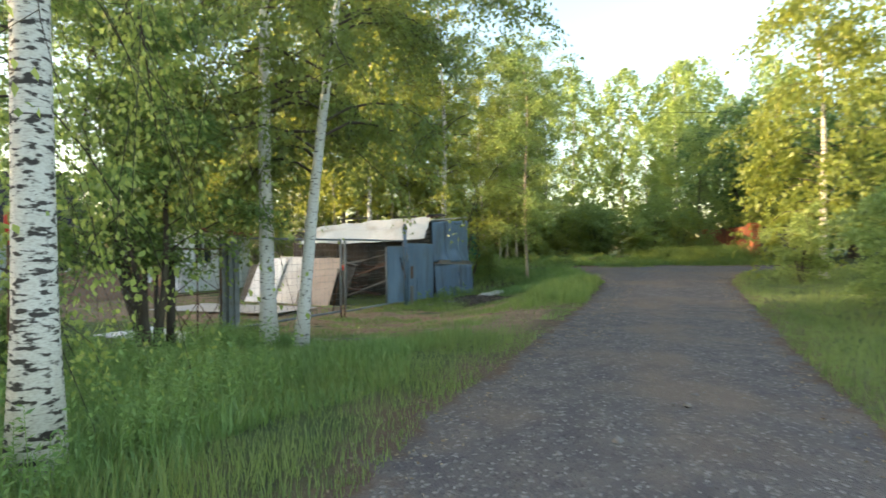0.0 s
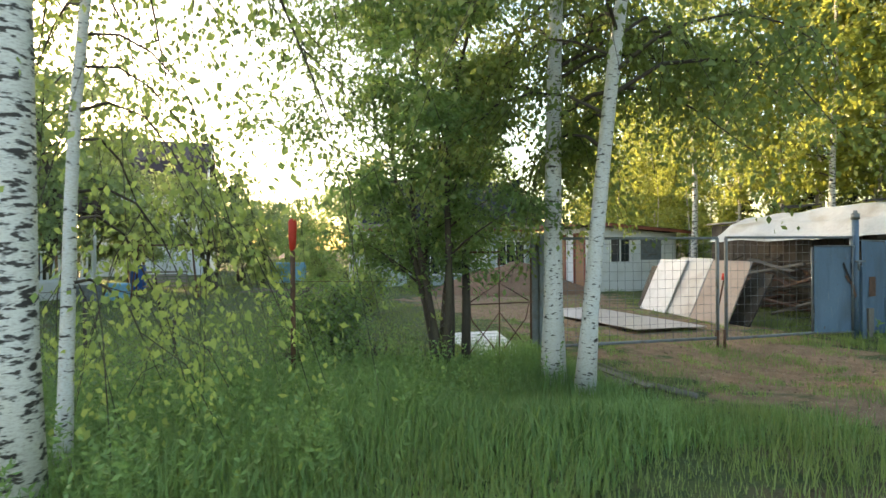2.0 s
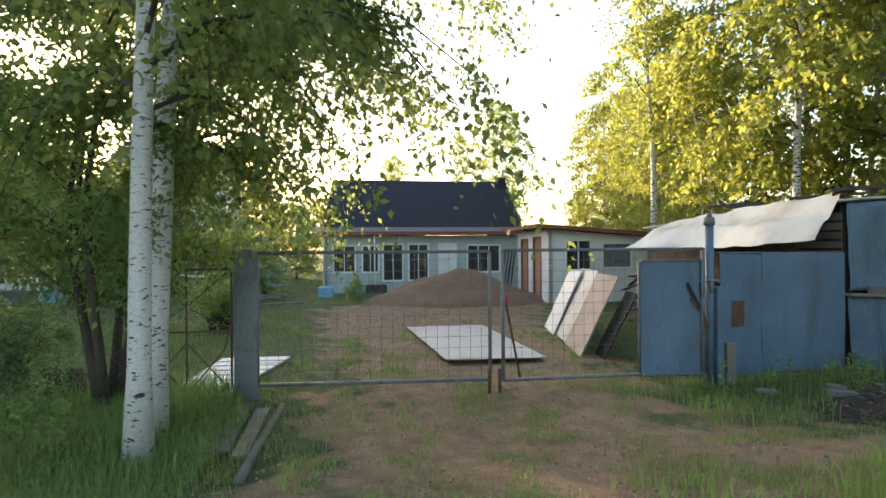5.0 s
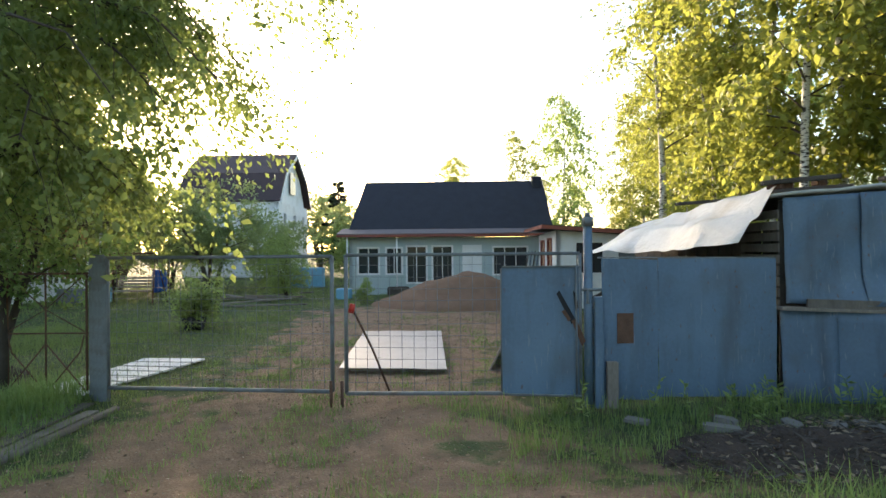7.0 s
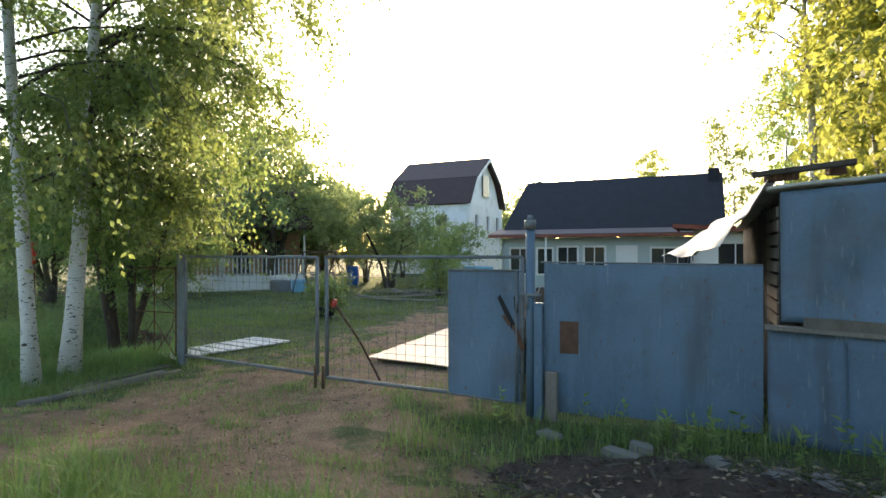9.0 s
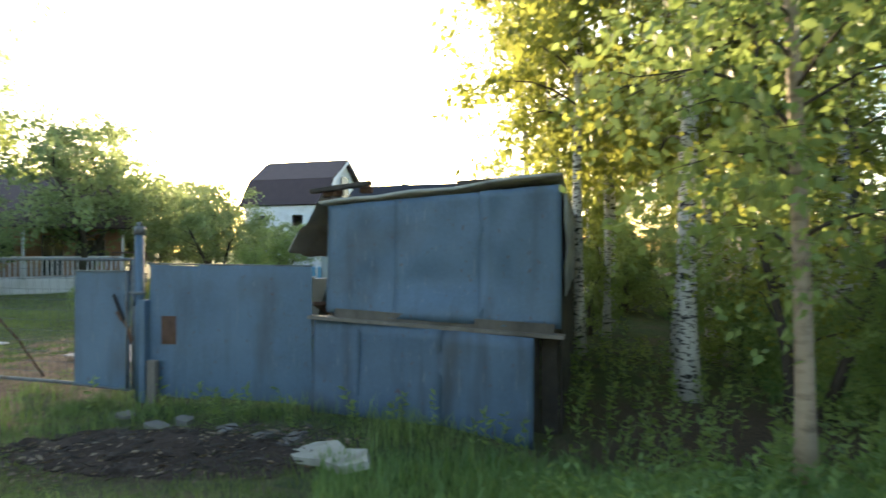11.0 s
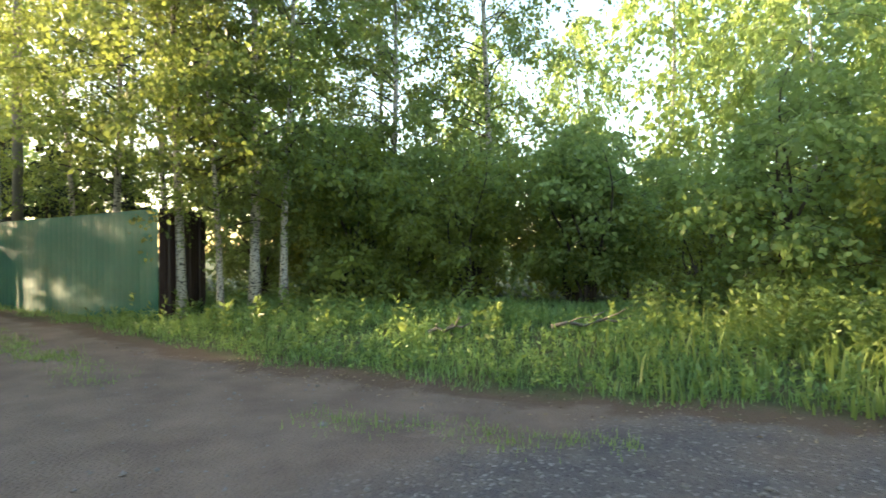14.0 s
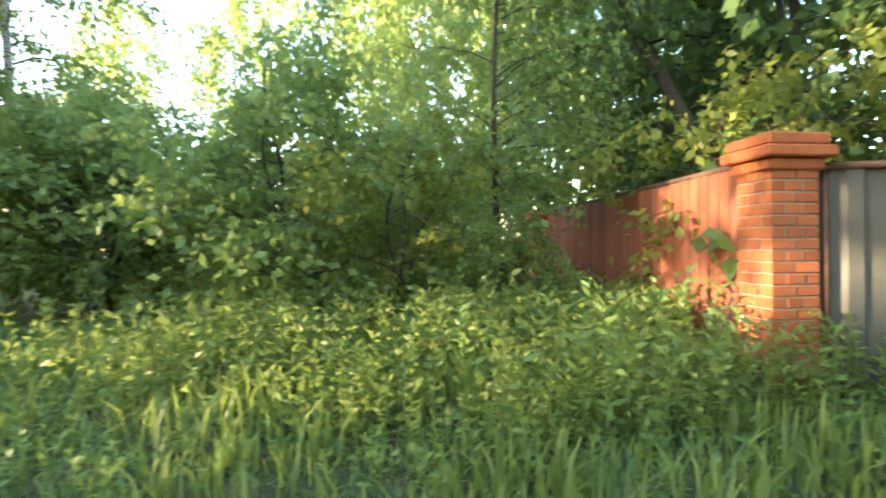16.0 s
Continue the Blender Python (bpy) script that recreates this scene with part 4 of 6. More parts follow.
# tufts growing in the road
X, Y, rng = scatter(110000, -3, 10, 23.4, 27.6, lambda X, Y, r: (np.abs(line_dist([(7.0, 24.15), (9.2, 24.3)], X, Y)) + r.normal(0, 0.12, len(X)) < 0.12) & (X > 6.9) & (X < 9.4) | (np.abs(line_dist([(4.4, 24.7), (1.5, 25.7), (-2.5, 27.3)], X, Y)) + r.normal(0, 0.14, len(X)) < 0.16) & (X < 4.6), 113)
k = rng.random(len(X)) < clumpy(X, Y, 2.6)
blades("low_grass", X[k], Y[k], 0.04 + 0.06 * rng.random(k.sum()), 0.01, GRASS_MEADOW, "thin grass tufts between the wheel tracks", "grass", 114, 0.8, True)
# verge after the shed
X, Y, rng = scatter(115000, -8, 6.2, 16.3, 28, lambda X, Y, r: (line_dist(LEFT_EDGE, X, Y) < -0.05) & (line_dist(LEFT_EDGE, X, Y) > -3.3) & (np.hypot(X - 1.3, (Y - 20.0) * 0.9) + r.normal(0, 0.2, len(X)) > 1.5), 81)
blades("tall_grass", X, Y, (0.13 + 0.2 * clumpy(X, Y, 0.8)) * (0.25 + 0.75 * smooth_step(-0.1, 0.9, -line_dist(LEFT_EDGE, X, Y) + rng.normal(0, 0.1, len(X)))), 0.0105, GRASS, "green verge grass at the bend of the road", "grass", 82, 0.55)
# far verge
X, Y, rng = scatter(85000, -9, 17.5, 24.2, 31.0, lambda X, Y, r: (line_dist(FAR_EDGE, X, Y) < -0.22 - 0.2 * r.random(len(X)) - 0.12 * np.sin(X * 3.1)) & (Y < 29.4 + r.uniform(0, 1, len(X))), 83)
blades("tall_grass", X, Y, (0.11 + 0.24 * clumpy(X, Y, 1.3)) * (1 - 0.45 * smooth_step(8.5, 11.5, X)) * smooth_step(-0.3, 1.0, -line_dist(FAR_EDGE, X, Y)) * 0.8, 0.012, GRASS, "long green grass of the far verge", "grass", 84, 1.1)
# right of the road
X, Y, rng = scatter(90000, 1.5, 16, -3, 21.5, lambda X, Y, r: (-line_dist(RIGHT_EDGE, X, Y) < -0.05), 85)
blades("low_grass", X, Y, 0.06 + 0.16 * clumpy(X, Y), 0.011, GRASS_SHORT, "low verge grass with worn patches", "grass", 86, 0.6, True)


def weeds(name, X, Y, height, leaf, mat, label, seed, pairs=7):
    """Upright leafy stalks; leaves in pairs up each stem."""
    rng = np.random.default_rng(seed)
    n = len(X)
    Z = ground_np(X, Y)
    P_, D_ = [], []
    top = height * rng.uniform(0.55, 1.2, n)
    lean = rng.normal(0, 0.12, (n, 2))
    for p in range(pairs):
        t = 0.2 + 0.8 * p / (pairs - 1)
        for s in (0, math.pi):
            a = rng.uniform(0, 0.7, n) + p * 1.4 + s + rng.uniform(0, 6, n)
            P_.append(np.stack([X + lean[:, 0] * top * t, Y + lean[:, 1] * top * t, Z + top * t], 1))
            D_.append(np.stack([np.cos(a), np.sin(a), rng.uniform(-0.3, 0.5, n) + 0.6 * t], 1))
    ob = leaf_mesh(name, np.concatenate(P_), np.concatenate(D_), leaf, mat, None, 0.36, 0.3, seed)
    k = len(X)
    stems_v = np.zeros((k, 4, 3))
    for i, (dx, t) in enumerate(((-0.004, 0), (0.004, 0), (0.002, 1), (-0.002, 1))):
        stems_v[:, i] = np.stack([X + dx + lean[:, 0] * top * t, Y + lean[:, 1] * top * t, Z + top * t], 1)
    tagged(ob, label, "weeds", kind="stuff")
    return tagged(mesh_ob("weed_stems", stems_v.reshape(-1, 3), np.arange(k * 4).reshape(k, 4), mat), "thin green stalks of " + label, "weeds", kind="stuff")


X, Y, rng = scatter(9500, 8.8, 17.5, 25.4, 30.0, lambda X, Y, r: (line_dist(FAR_EDGE, X, Y) < -0.25 - 0.9 * smooth_step(14, 11, X)) & (r.random(len(X)) < clumpy(X, Y, 1.4) * smooth_step(8.6, 12.5, X)), 91)
weeds("tall_weeds", X, Y, 0.5, 0.078, WEED, "leafy tall weeds on the far verge", 92)
X, Y, rng = scatter(11000, 7.6, 16.5, 24.4, 27.8, lambda X, Y, r: (line_dist(FAR_EDGE, X, Y) < -0.25) & (r.random(len(X)) < clumpy(X, Y, 1.7) * smooth_step(8.2, 12, X)), 101)
blades("sword_grass", X, Y, 0.16 + 0.3 * clumpy(X, Y, 1.9), 0.024, WEED, "broad yellow-green blades on the far verge", "grass", 102, 0.7)
X, Y, rng = scatter(500, 12.6, 17, 25.3, 29.5, lambda X, Y, r: (line_dist(FAR_EDGE, X, Y) < -0.35) & (r.random(len(X)) > clumpy(X, Y, 1.2) - 0.1), 121)
weeds("nettles", X, Y, 0.62, 0.1, WEED_DEEP, "deep green nettles among paler weeds on the far verge", 122, 9)
X, Y, rng = scatter(4600, 0, 16.5, 24.3, 28.6, lambda X, Y, r: (line_dist(FAR_EDGE, X, Y) < -0.3 - 0.25 * r.random(len(X))) & (line_dist(FAR_EDGE, X, Y) > -2.6) & (r.random(len(X)) > 0.6 * clumpy(X, Y, 1.6)), 141)
weeds("low_weeds", X, Y, 0.19, 0.068, WEED_DEEP, "low broad-leaved weeds among the verge grass", 142, 5)
X, Y, rng = scatter(2600, 1.2, 5.3, 17.5, 25.5, lambda X, Y, r: (line_dist(LEFT_EDGE, X, Y) < -0.3) & (line_dist(LEFT_EDGE, X, Y) > -2.4) & (r.random(len(X)) > 0.7 * clumpy(X, Y, 1.9)), 143)
weeds("low_weeds", X, Y, 0.24, 0.075, WEED_DEEP, "low broad-leaved weeds at the bend of the road", 144, 5)
X, Y, rng = scatter(300, -9, 8, 26.4, 30.5, lambda X, Y, r: (line_dist(FAR_EDGE, X, Y) < -0.8), 93)
weeds("tall_weeds", X, Y, 0.4, 0.12, WEED, "leafy weeds in front of dark shrubs", 94)
X, Y, rng = scatter(480, -2.5, 3.4, 18.6, 25, lambda X, Y, r: (line_dist(LEFT_EDGE, X, Y) < -1.3), 95)
weeds("tall_weeds", X, Y, 0.42, 0.085, LEAF_FRESH, "green undergrowth beside the shed", 96)
X, Y, rng = scatter(1500, -6.2, -1.0, -1, 7.4, lambda X, Y, r: (line_dist(LEFT_EDGE, X, Y) < -1.3) & (X < -2.0 + (Y < 5) * 0.7), 97)
weeds("horsetail_weeds", X, Y, 0.5, 0.05, GRASS, "soft feathery weeds among tall grass", 98, 11)
X, Y, rng = scatter(130, -1.0, 2.6, 13.0, 19.0, lambda X, Y, r: (np.abs(line_dist([(-0.96, 14.14), (-0.2, 16.2), (0.95, 18.25)], X, Y) - 0.45) < 0.4), 99)
weeds("nettles", X, Y, 0.3, 0.09, LEAF_FRESH, "young nettles at the fence foot", 100)


def litter():
    """Dead leaves and twigs on the bare earth."""
    rng = np.random.default_rng(7)
    X, Y = rng.uniform(-12, 13, 60000), rng.uniform(-1, 26, 60000)
    k = ((on_drive(X, Y) > -0.3) & (X > -9)) | (np.abs(on_road(X, Y)) < 0.35)
    X, Y = X[k][:15000], Y[k][:15000]
    n = len(X)
    P_ = np.stack([X, Y, ground_np(X, Y) + 0.012], 1)
    a = rng.uniform(0, 6.28, n)
    ob = leaf_mesh("leaf_litter", P_, np.stack([np.cos(a), np.sin(a), np.zeros(n)], 1), 0.035, DEAD_LEAF, None, 0.5, 0.08, 9)
    tagged(ob, "dry brown leaves strewn on earth and road edge", "litter", kind="stuff")


litter()


def bark_bits():
    """Strips of bark and broken twigs on the dark heap by the fence."""
    rng = np.random.default_rng(17)
    n = 900
    a, q = rng.uniform(0, 6.28, n), np.sqrt(rng.uniform(0, 1, n))
    X, Y = 0.98 + 0.75 * q * np.cos(a), 15.0 + 1.7 * q * np.sin(a)
    P_ = np.stack([X, Y, ground_np(X, Y) + 0.03 + 0.13 * (1 - q)], 1)
    b = rng.uniform(0, 6.28, n)
    D = np.stack([np.cos(b), np.sin(b), rng.uniform(-0.1, 0.35, n)], 1)
    for name, mat, k, size, w, lb in (("bark_litter", DEAD_LEAF, slice(0, 350), 0.07, 0.35, "pale torn bark and leaves on a dark heap"), ("twig_litter", WOOD_DARK, slice(350, 900), 0.17, 0.09, "dark broken twigs on a heap of soil")):
        tagged(leaf_mesh(name, P_[k], D[k], size, mat, None, w, 0.1, 19), lb, "litter", kind="stuff")


bark_bits()


def gravel():
    """Loose stones on the road."""
    rng = np.random.default_rng(5)
    X, Y = rng.uniform(-3, 13, 9000), rng.uniform(-2, 27, 9000)
    k = on_road(X, Y) > 0.05
    X, Y = X[k][:4200], Y[k][:4200]
    Z = ground_np(X, Y)
    n = len(X)
    unit = np.array([(1, 0, 0), (0, 1, 0), (-1, 0, 0), (0, -1, 0), (0, 0, 0.75), (0, 0, -0.6)])
    F0 = np.array([(0, 1, 4), (1, 2, 4), (2, 3, 4), (3, 0, 4), (1, 0, 5), (2, 1, 5), (3, 2, 5), (0, 3, 5)])
    s = rng.gamma(2.0, 0.004, n) + 0.005
    V = unit[None] * (s[:, None, None] * rng.uniform(0.6, 1.3, (n, 6, 3)))
    V += np.stack([X, Y, Z + s * 0.15], 1)[:, None]
    F = (np.arange(n)[:, None, None] * 6 + F0[None]).reshape(-1, 3)
    tagged(mesh_ob("gravel", V.reshape(-1, 3), F, STONES), "loose grey stones scattered on the gravel road", "gravel", kind="stuff")


gravel()


# ---- frame of the plot: u runs along the gate, v into the plot ----
U, V_ = Vector((0.414, 0.910, 0)), Vector((-0.910, 0.414, 0))
TURN = math.degrees(math.atan2(U.y, U.x))


def at(x, y, z=0.0):
    return Vector((x, y, z))


def gate_leaf(a, b, z0, z1, sheet_from=None):
    """A swinging leaf from a to b; a sheet of blue metal covers it from a distance on."""
    a, b = Vector((*a, 0)), Vector((*b, 0))
    d = (b - a).normalized()
    L_ = (b - a).length
    root = thing("metal_gate_leaf", pose(a.x, a.y, 0, 0, 0, math.degrees(math.atan2(d.y, d.x))), "grey steel gate leaf with wire mesh" + (" and a blue sheet panel" if sheet_from else ""), "gate", "leaves of the drive gate")
    r = 0.026
    tubes("gate_frame", [([(0, 0, z0), (0, 0, z1)], r), ([(L_, 0, z0), (L_, 0, z1)], r), ([(0, 0, z0), (L_, 0, z0)], r), ([(0, 0, z1), (L_, 0, z1)], r)], GREY_STEEL, root, seg=4)
    end = sheet_from or L_
    runs = [([(x, 0.012, z0), (x + 0.01 * math.sin(x * 9), 0.012, z1)], 0.0028) for x in np.arange(0.1, end, 0.13)]
    runs += [([(0, 0.014, z), (end * 0.5, 0.014, z - 0.012), (end, 0.014, z)], 0.0026) for z in np.arange(z0 + 0.12, z1, 0.13)]
    tubes("wire_mesh", runs, GREY_STEEL, root, "thin wire mesh filling", seg=3)
    if sheet_from:
        tubes("inner_upright", [([(sheet_from, 0, z0), (sheet_from, 0, z1 - 0.16)], 0.02)], GREY_STEEL, root, seg=4)
        sheet("sheet_panel", [(sheet_from, -0.03, z0), (L_ - 0.02, -0.03, z0 - 0.02), (L_ - 0.02, -0.03, z1 - 0.14), (sheet_from, -0.03, z1 - 0.14)], 0.004, BLUE, root, "blue-grey sheet metal panel", (8, 8), 0.012, 0.008, 3)
        for i, q in enumerate([[(2.31, 1.17), (2.34, 1.21), (2.51, 0.9), (2.47, 0.84)], [(2.49, 1.2), (2.53, 1.17), (2.545, 1.02), (2.51, 0.99)], [(2.47, 0.88), (2.52, 0.9), (2.62, 0.66), (2.58, 0.6)], [(2.36, 0.98), (2.4, 1.0), (2.46, 0.9), (2.44, 0.87)]]):
            sheet("torn_patch", [(x, -0.05 - 0.002 * i, z) for x, z in q], 0.002, RUST if i > 1 else HOLE, root, "dark torn patch of the sheet", (1, 1))
        tubes("panel_rim", [([(sheet_from, -0.045, z0), (L_, -0.045, z0 - 0.02)], 0.014), ([(sheet_from, -0.045, z1 - 0.14), (L_, -0.045, z1 - 0.14)], 0.012), ([(L_ - 0.05, -0.05, z0), (L_ - 0.05, -0.05, z1 - 0.14)], 0.014)], GREY_STEEL, root, seg=4)
    return root


GL, GM, GP = (-3.50, 9.05), (-2.13, 11.55), (-0.98, 14.05)
gate_leaf((GL[0] + 0.06, GL[1] + 0.1), (GM[0] - 0.03, GM[1] - 0.06), 0.1, 1.6)
gate_leaf((GM[0] + 0.04, GM[1] + 0.08), (GP[0] - 0.04, GP[1] - 0.08), 0.08, 1.61, 1.72)


def steel_post(x, y, h, size, name="gate_post", label="blue-grey steel gate post", cap=True, mat=None):
    root = thing(name, pose(x, y, gz(x, y) - 0.05, 0, 0, TURN), label, "post")
    tubes("shaft", [([(0, 0, 0), (0, 0, h)], size)], mat or GREY_STEEL, root, seg=10)
    if cap:
        tubes("cap", [([(0, 0, h), (0, 0, h + 0.1)], [size * 1.35, size * 1.2]), ([(0, 0, h + 0.1), (0, 0, h + 0.15)], [size * 0.7, size * 0.5])], GREY_STEEL, root, seg=10)
    return root


GATE_POST = steel_post(GP[0], GP[1], 2.02, 0.05, "gate_post", "blue-grey pipe gate post with cap and bracket", mat=BLUE)
tubes("bracket", [([(-0.08, -0.06, 1.33), (0.13, -0.06, 1.33)], 0.022), ([(-0.02, -0.07, 1.33), (-0.02, -0.07, 1.18)], 0.018)], GREY_STEEL, GATE_POST, "steel bracket with a hanging latch", seg=4)
box("lower_sleeve", (0.09, 0.09, 1.25), pose(0.1, -0.03, 0), BLUE, GATE_POST, "second square upright beside the pipe")
box("stub", (0.12, 0.07, 0.55), pose(0.24, -0.05, 0), WOOD_OLD, GATE_POST, "short weathered stub beside the post")
for i, (dx, dy, h, s) in enumerate([(0, 0, 1.72, 0.07), (-0.1, -0.06, 1.7, 0.06), (0.06, 0.05, 1.62, 0.05)]):
    p = thing("gate_post", pose(GL[0] + dx, GL[1] + dy, -0.08, 0, 0, TURN), "weathered blue-grey channel post of the gate", "post", "left gate posts")
    bm = bmesh.new()
    add_box(bm, -s, s, -0.006, 0.006, 0, h)
    add_box(bm, -s, -s + 0.01, 0.0065, 0.06, 0, h - 0.01)
    add_box(bm, s - 0.01, s, 0.0065, 0.06, 0, h - 0.02)
    part("channel", bm, GREY_STEEL, p)
for dx in (-0.04, 0.07):
    p = thing("gate_stop", pose(GM[0] + dx * 0.5, GM[1] + dx, -0.1), "short steel pin at the meeting of gate leaves", "post", "gate stops")
    tubes("pin", [([(0, -0.04, 0.0), (0, -0.04, 0.32)], 0.02)], RUST, p, seg=6)
brace = thing("brace_rod", pose(0, 0, 0), "dark rod with a red knob leaning on the gate", "rod")
tubes("rod", [([(-2.15, 11.72, 1.0), (-2.35, 12.0, 0.5), (-2.5, 12.25, gz(-2.5, 12.25))], 0.014)], RUST, brace, seg=6)
tubes("knob", [([(-2.15, 11.7, 0.96), (-2.15, 11.72, 1.06)], 0.035)], RED, brace, seg=8)

# wicket between the posts
wick = thing("wicket_gate", pose(-3.62, 8.93, 0, 0, 0, math.degrees(math.atan2(-0.95, -0.4))), "narrow rusty wicket of crossed bars", "gate")
W_ = 1.0
tubes("gate_frame", [([(0.02, 0, 0.05), (0.02, 0, 1.42)], 0.014), ([(W_ - 0.05, 0, 0.05), (W_ - 0.05, 0, 1.42)], 0.014), ([(0, 0, 1.42), (W_, 0, 1.42)], 0.014), ([(0, 0, 0.72), (W_, 0, 0.72)], 0.01), ([(W_ / 2, 0, 0.05), (W_ / 2, 0, 1.42)], 0.011)], RUST, wick, seg=5)
tubes("crossed_bar", [([(0.05, 0, 1.4), (W_ / 2, 0, 1.0), (0.05, 0, 0.74)], 0.008), ([(W_ - 0.05, 0, 1.4), (W_ / 2, 0, 1.0), (W_ - 0.05, 0, 0.74)], 0.008),
                      ([(0.05, 0, 0.06), (W_ / 2, 0, 0.6)], 0.008), ([(W_ - 0.05, 0, 0.06), (W_ / 2, 0, 0.6)], 0.008), ([(W_ / 2, 0, 0.02), (0.1, 0, 0.5), (0.05, 0, 0.7)], 0.008), ([(W_ / 2, 0, 0.02), (W_ - 0.1, 0, 0.5), (W_ - 0.05, 0, 0.7)], 0.008)], RUST, wick, seg=5)
for x, y, h, r, lab in [(-4.0, 8.0, 1.55, 0.065, "old grey wooden fence post with split top"), (-4.18, 7.92, 1.2, 0.035, "thin dark fence stake")]:
    p = thing("fence_post", pose(x, y, gz(x, y) - 0.05), lab, "post")
    tubes("shaft", [([(0, 0, 0), (0.01, 0.01, h * 0.5), (0.03, -0.02, h)], [r, r * 0.95, r * 0.7])], WOOD_DARK, p, seg=7)

# red-topped pole and chain-link fence
pole = thing("marker_pole", pose(-4.65, 5.86, gz(-4.65, 5.86) - 0.05), "dark rusty pole with a red plastic top in the grass", "pole")
tubes("shaft", [([(0, 0, 0), (0, 0, 1.9)], 0.03)], RUST, pole, seg=8)
tubes("red_top", [([(0, 0, 1.55), (0, 0, 1.68), (0, 0, 1.88), (0, 0, 1.92)], [0.033, 0.046, 0.05, 0.035])], RED, pole, "faded red plastic top", seg=10)


def chain_link(a, b, z0, z1, step=0.09):
    a, b = Vector(a), Vector(b)
    L_ = (b - a).length
    root = thing("chain_link_fence", pose(0, 0, 0), "sagging rusty chain-link fence in tall grass", "fence")
    runs = []
    H = z1 - z0
    x = -H
    while x < L_:
        for s in (1, -1):
            x0, x1 = (x, x + H) if s > 0 else (x + H, x)
            q = []
            for k in range(5):
                t = k / 4
                xx = x0 + (x1 - x0) * t
                if 0 <= xx <= L_:
                    p = a.lerp(b, xx / L_)
                    q.append((p.x, p.y, z0 + H * t + 0.04 * math.sin(xx * 2)))
            if len(q) > 1:
                runs.append((q, 0.0018))
        x += step
    tubes("wire_mesh", runs, GREY_STEEL, root, seg=3)
    tubes("top_wire", [([(a.x, a.y, z1), tuple(a.lerp(b, 0.5).xy) + (z1 - 0.04,), (b.x, b.y, z1)], 0.003)], RUST, root, seg=3)


chain_link((-4.15, 7.9), (-4.68, 5.9), 0.05, 1.1)
chain_link((-4.68, 5.82), (-5.4, 2.6), 0.05, 1.1)
for x, y, h in [(-5.4, 2.6, 1.3), (-6.9, 5.2, 0.85), (-8.6, 4.4, 0.9), (-6.1, -0.6, 1.5)]:
    p = thing("fence_post", pose(x, y, gz(x, y) - 0.05), "thin dark stake in the garden grass", "post")
    tubes("shaft", [([(0, 0, 0), (0.01, 0, h)], [0.03, 0.024])], WOOD_DARK, p, seg=6)

# ---- blue sheet fence and the shed ----
F0, F1, S1 = at(-0.94, 14.15), at(-0.30, 16.10), at(0.93, 18.40)
fence = thing("sheet_fence", pose(0, 0, 0), "blue-grey sheet metal fence beside the gate post", "fence")


def lerp(a, b, t):
    return a + (b - a) * t


for i, (t0, t1) in enumerate([(0.02, 0.33), (0.33, 1.0)]):
    a, b = lerp(F0, F1, t0), lerp(F0, F1, t1)
    n = 0.006 * i
    sheet("sheet_panel", [a + at(n, 0, 0.02), b + at(n, 0, -0.02), b + at(n, 0, 1.53), a + at(n, 0, 1.55)], 0.004, BLUE, fence, "", (8, 8), 0.02, 0.015, 5 + i)
tubes("top_rail", [([F0 + at(0, 0, 1.56), F1 + at(0, 0, 1.54)], 0.012)], GREY_STEEL, fence, seg=4)
hole = lerp(F0, F1, 0.1)
sheet("rust_patch", [hole + at(0.02, -0.01, 0.62), hole + at(0.075, 0.17, 0.62), hole + at(0.075, 0.17, 0.95), hole + at(0.02, -0.01, 0.95)], 0.004, RUST, fence, "rusty brown patch of bare metal", (2, 2))

shed = thing("shed", pose(0, 0, 0), "ramshackle shed clad with dented blue-grey metal sheets", "shed")
D = V_ * 5.1
A0, B0 = at(-0.42, 16.32), at(0.72, 18.62)
# walls of old boards behind the sheets
for a, b, z1a, z1b in [(A0, A0 + D, 2.2, 2.0), (B0, B0 + D, 2.3, 2.1), (A0 + D, B0 + D, 2.0, 2.1), (A0, B0, 2.2, 2.3)]:
    d = (b - a).normalized()
    nrm = at(-d.y, d.x) * 0.03
    k = 14
    L_ = (b - a).length
    for i in range(k):
        t0, t1 = i / k, (i + 0.94) / k
        p, q = lerp(a, b, t0), lerp(a, b, t1)
        h = z1a + (z1b - z1a) * t0
        if (a - A0).length < 0.01 and (b - B0).length > 0.1 and i < 2:
            continue
        sheet("wall_board", [p + at(0, 0, -0.15), q + at(0, 0, -0.15), q + at(0, 0, h + 0.05 * math.sin(i * 5)), p + at(0, 0, h)], 0.022, WOOD_DARK, shed, "", (1, 1))
for i in range(9):
    z = 0.95 + i * 0.13
    p, q = A0 + at(0.02, -0.03, 0), A0 + D * 0.16 + at(0.02, -0.04, 0)
    sheet("side_board", [p + at(0, 0, z), q + at(0, 0, z), q + at(0, 0, z + 0.1), p + at(0, 0, z + 0.1)], 0.02, WOOD_OLD, shed, "weathered horizontal side board", (1, 1))
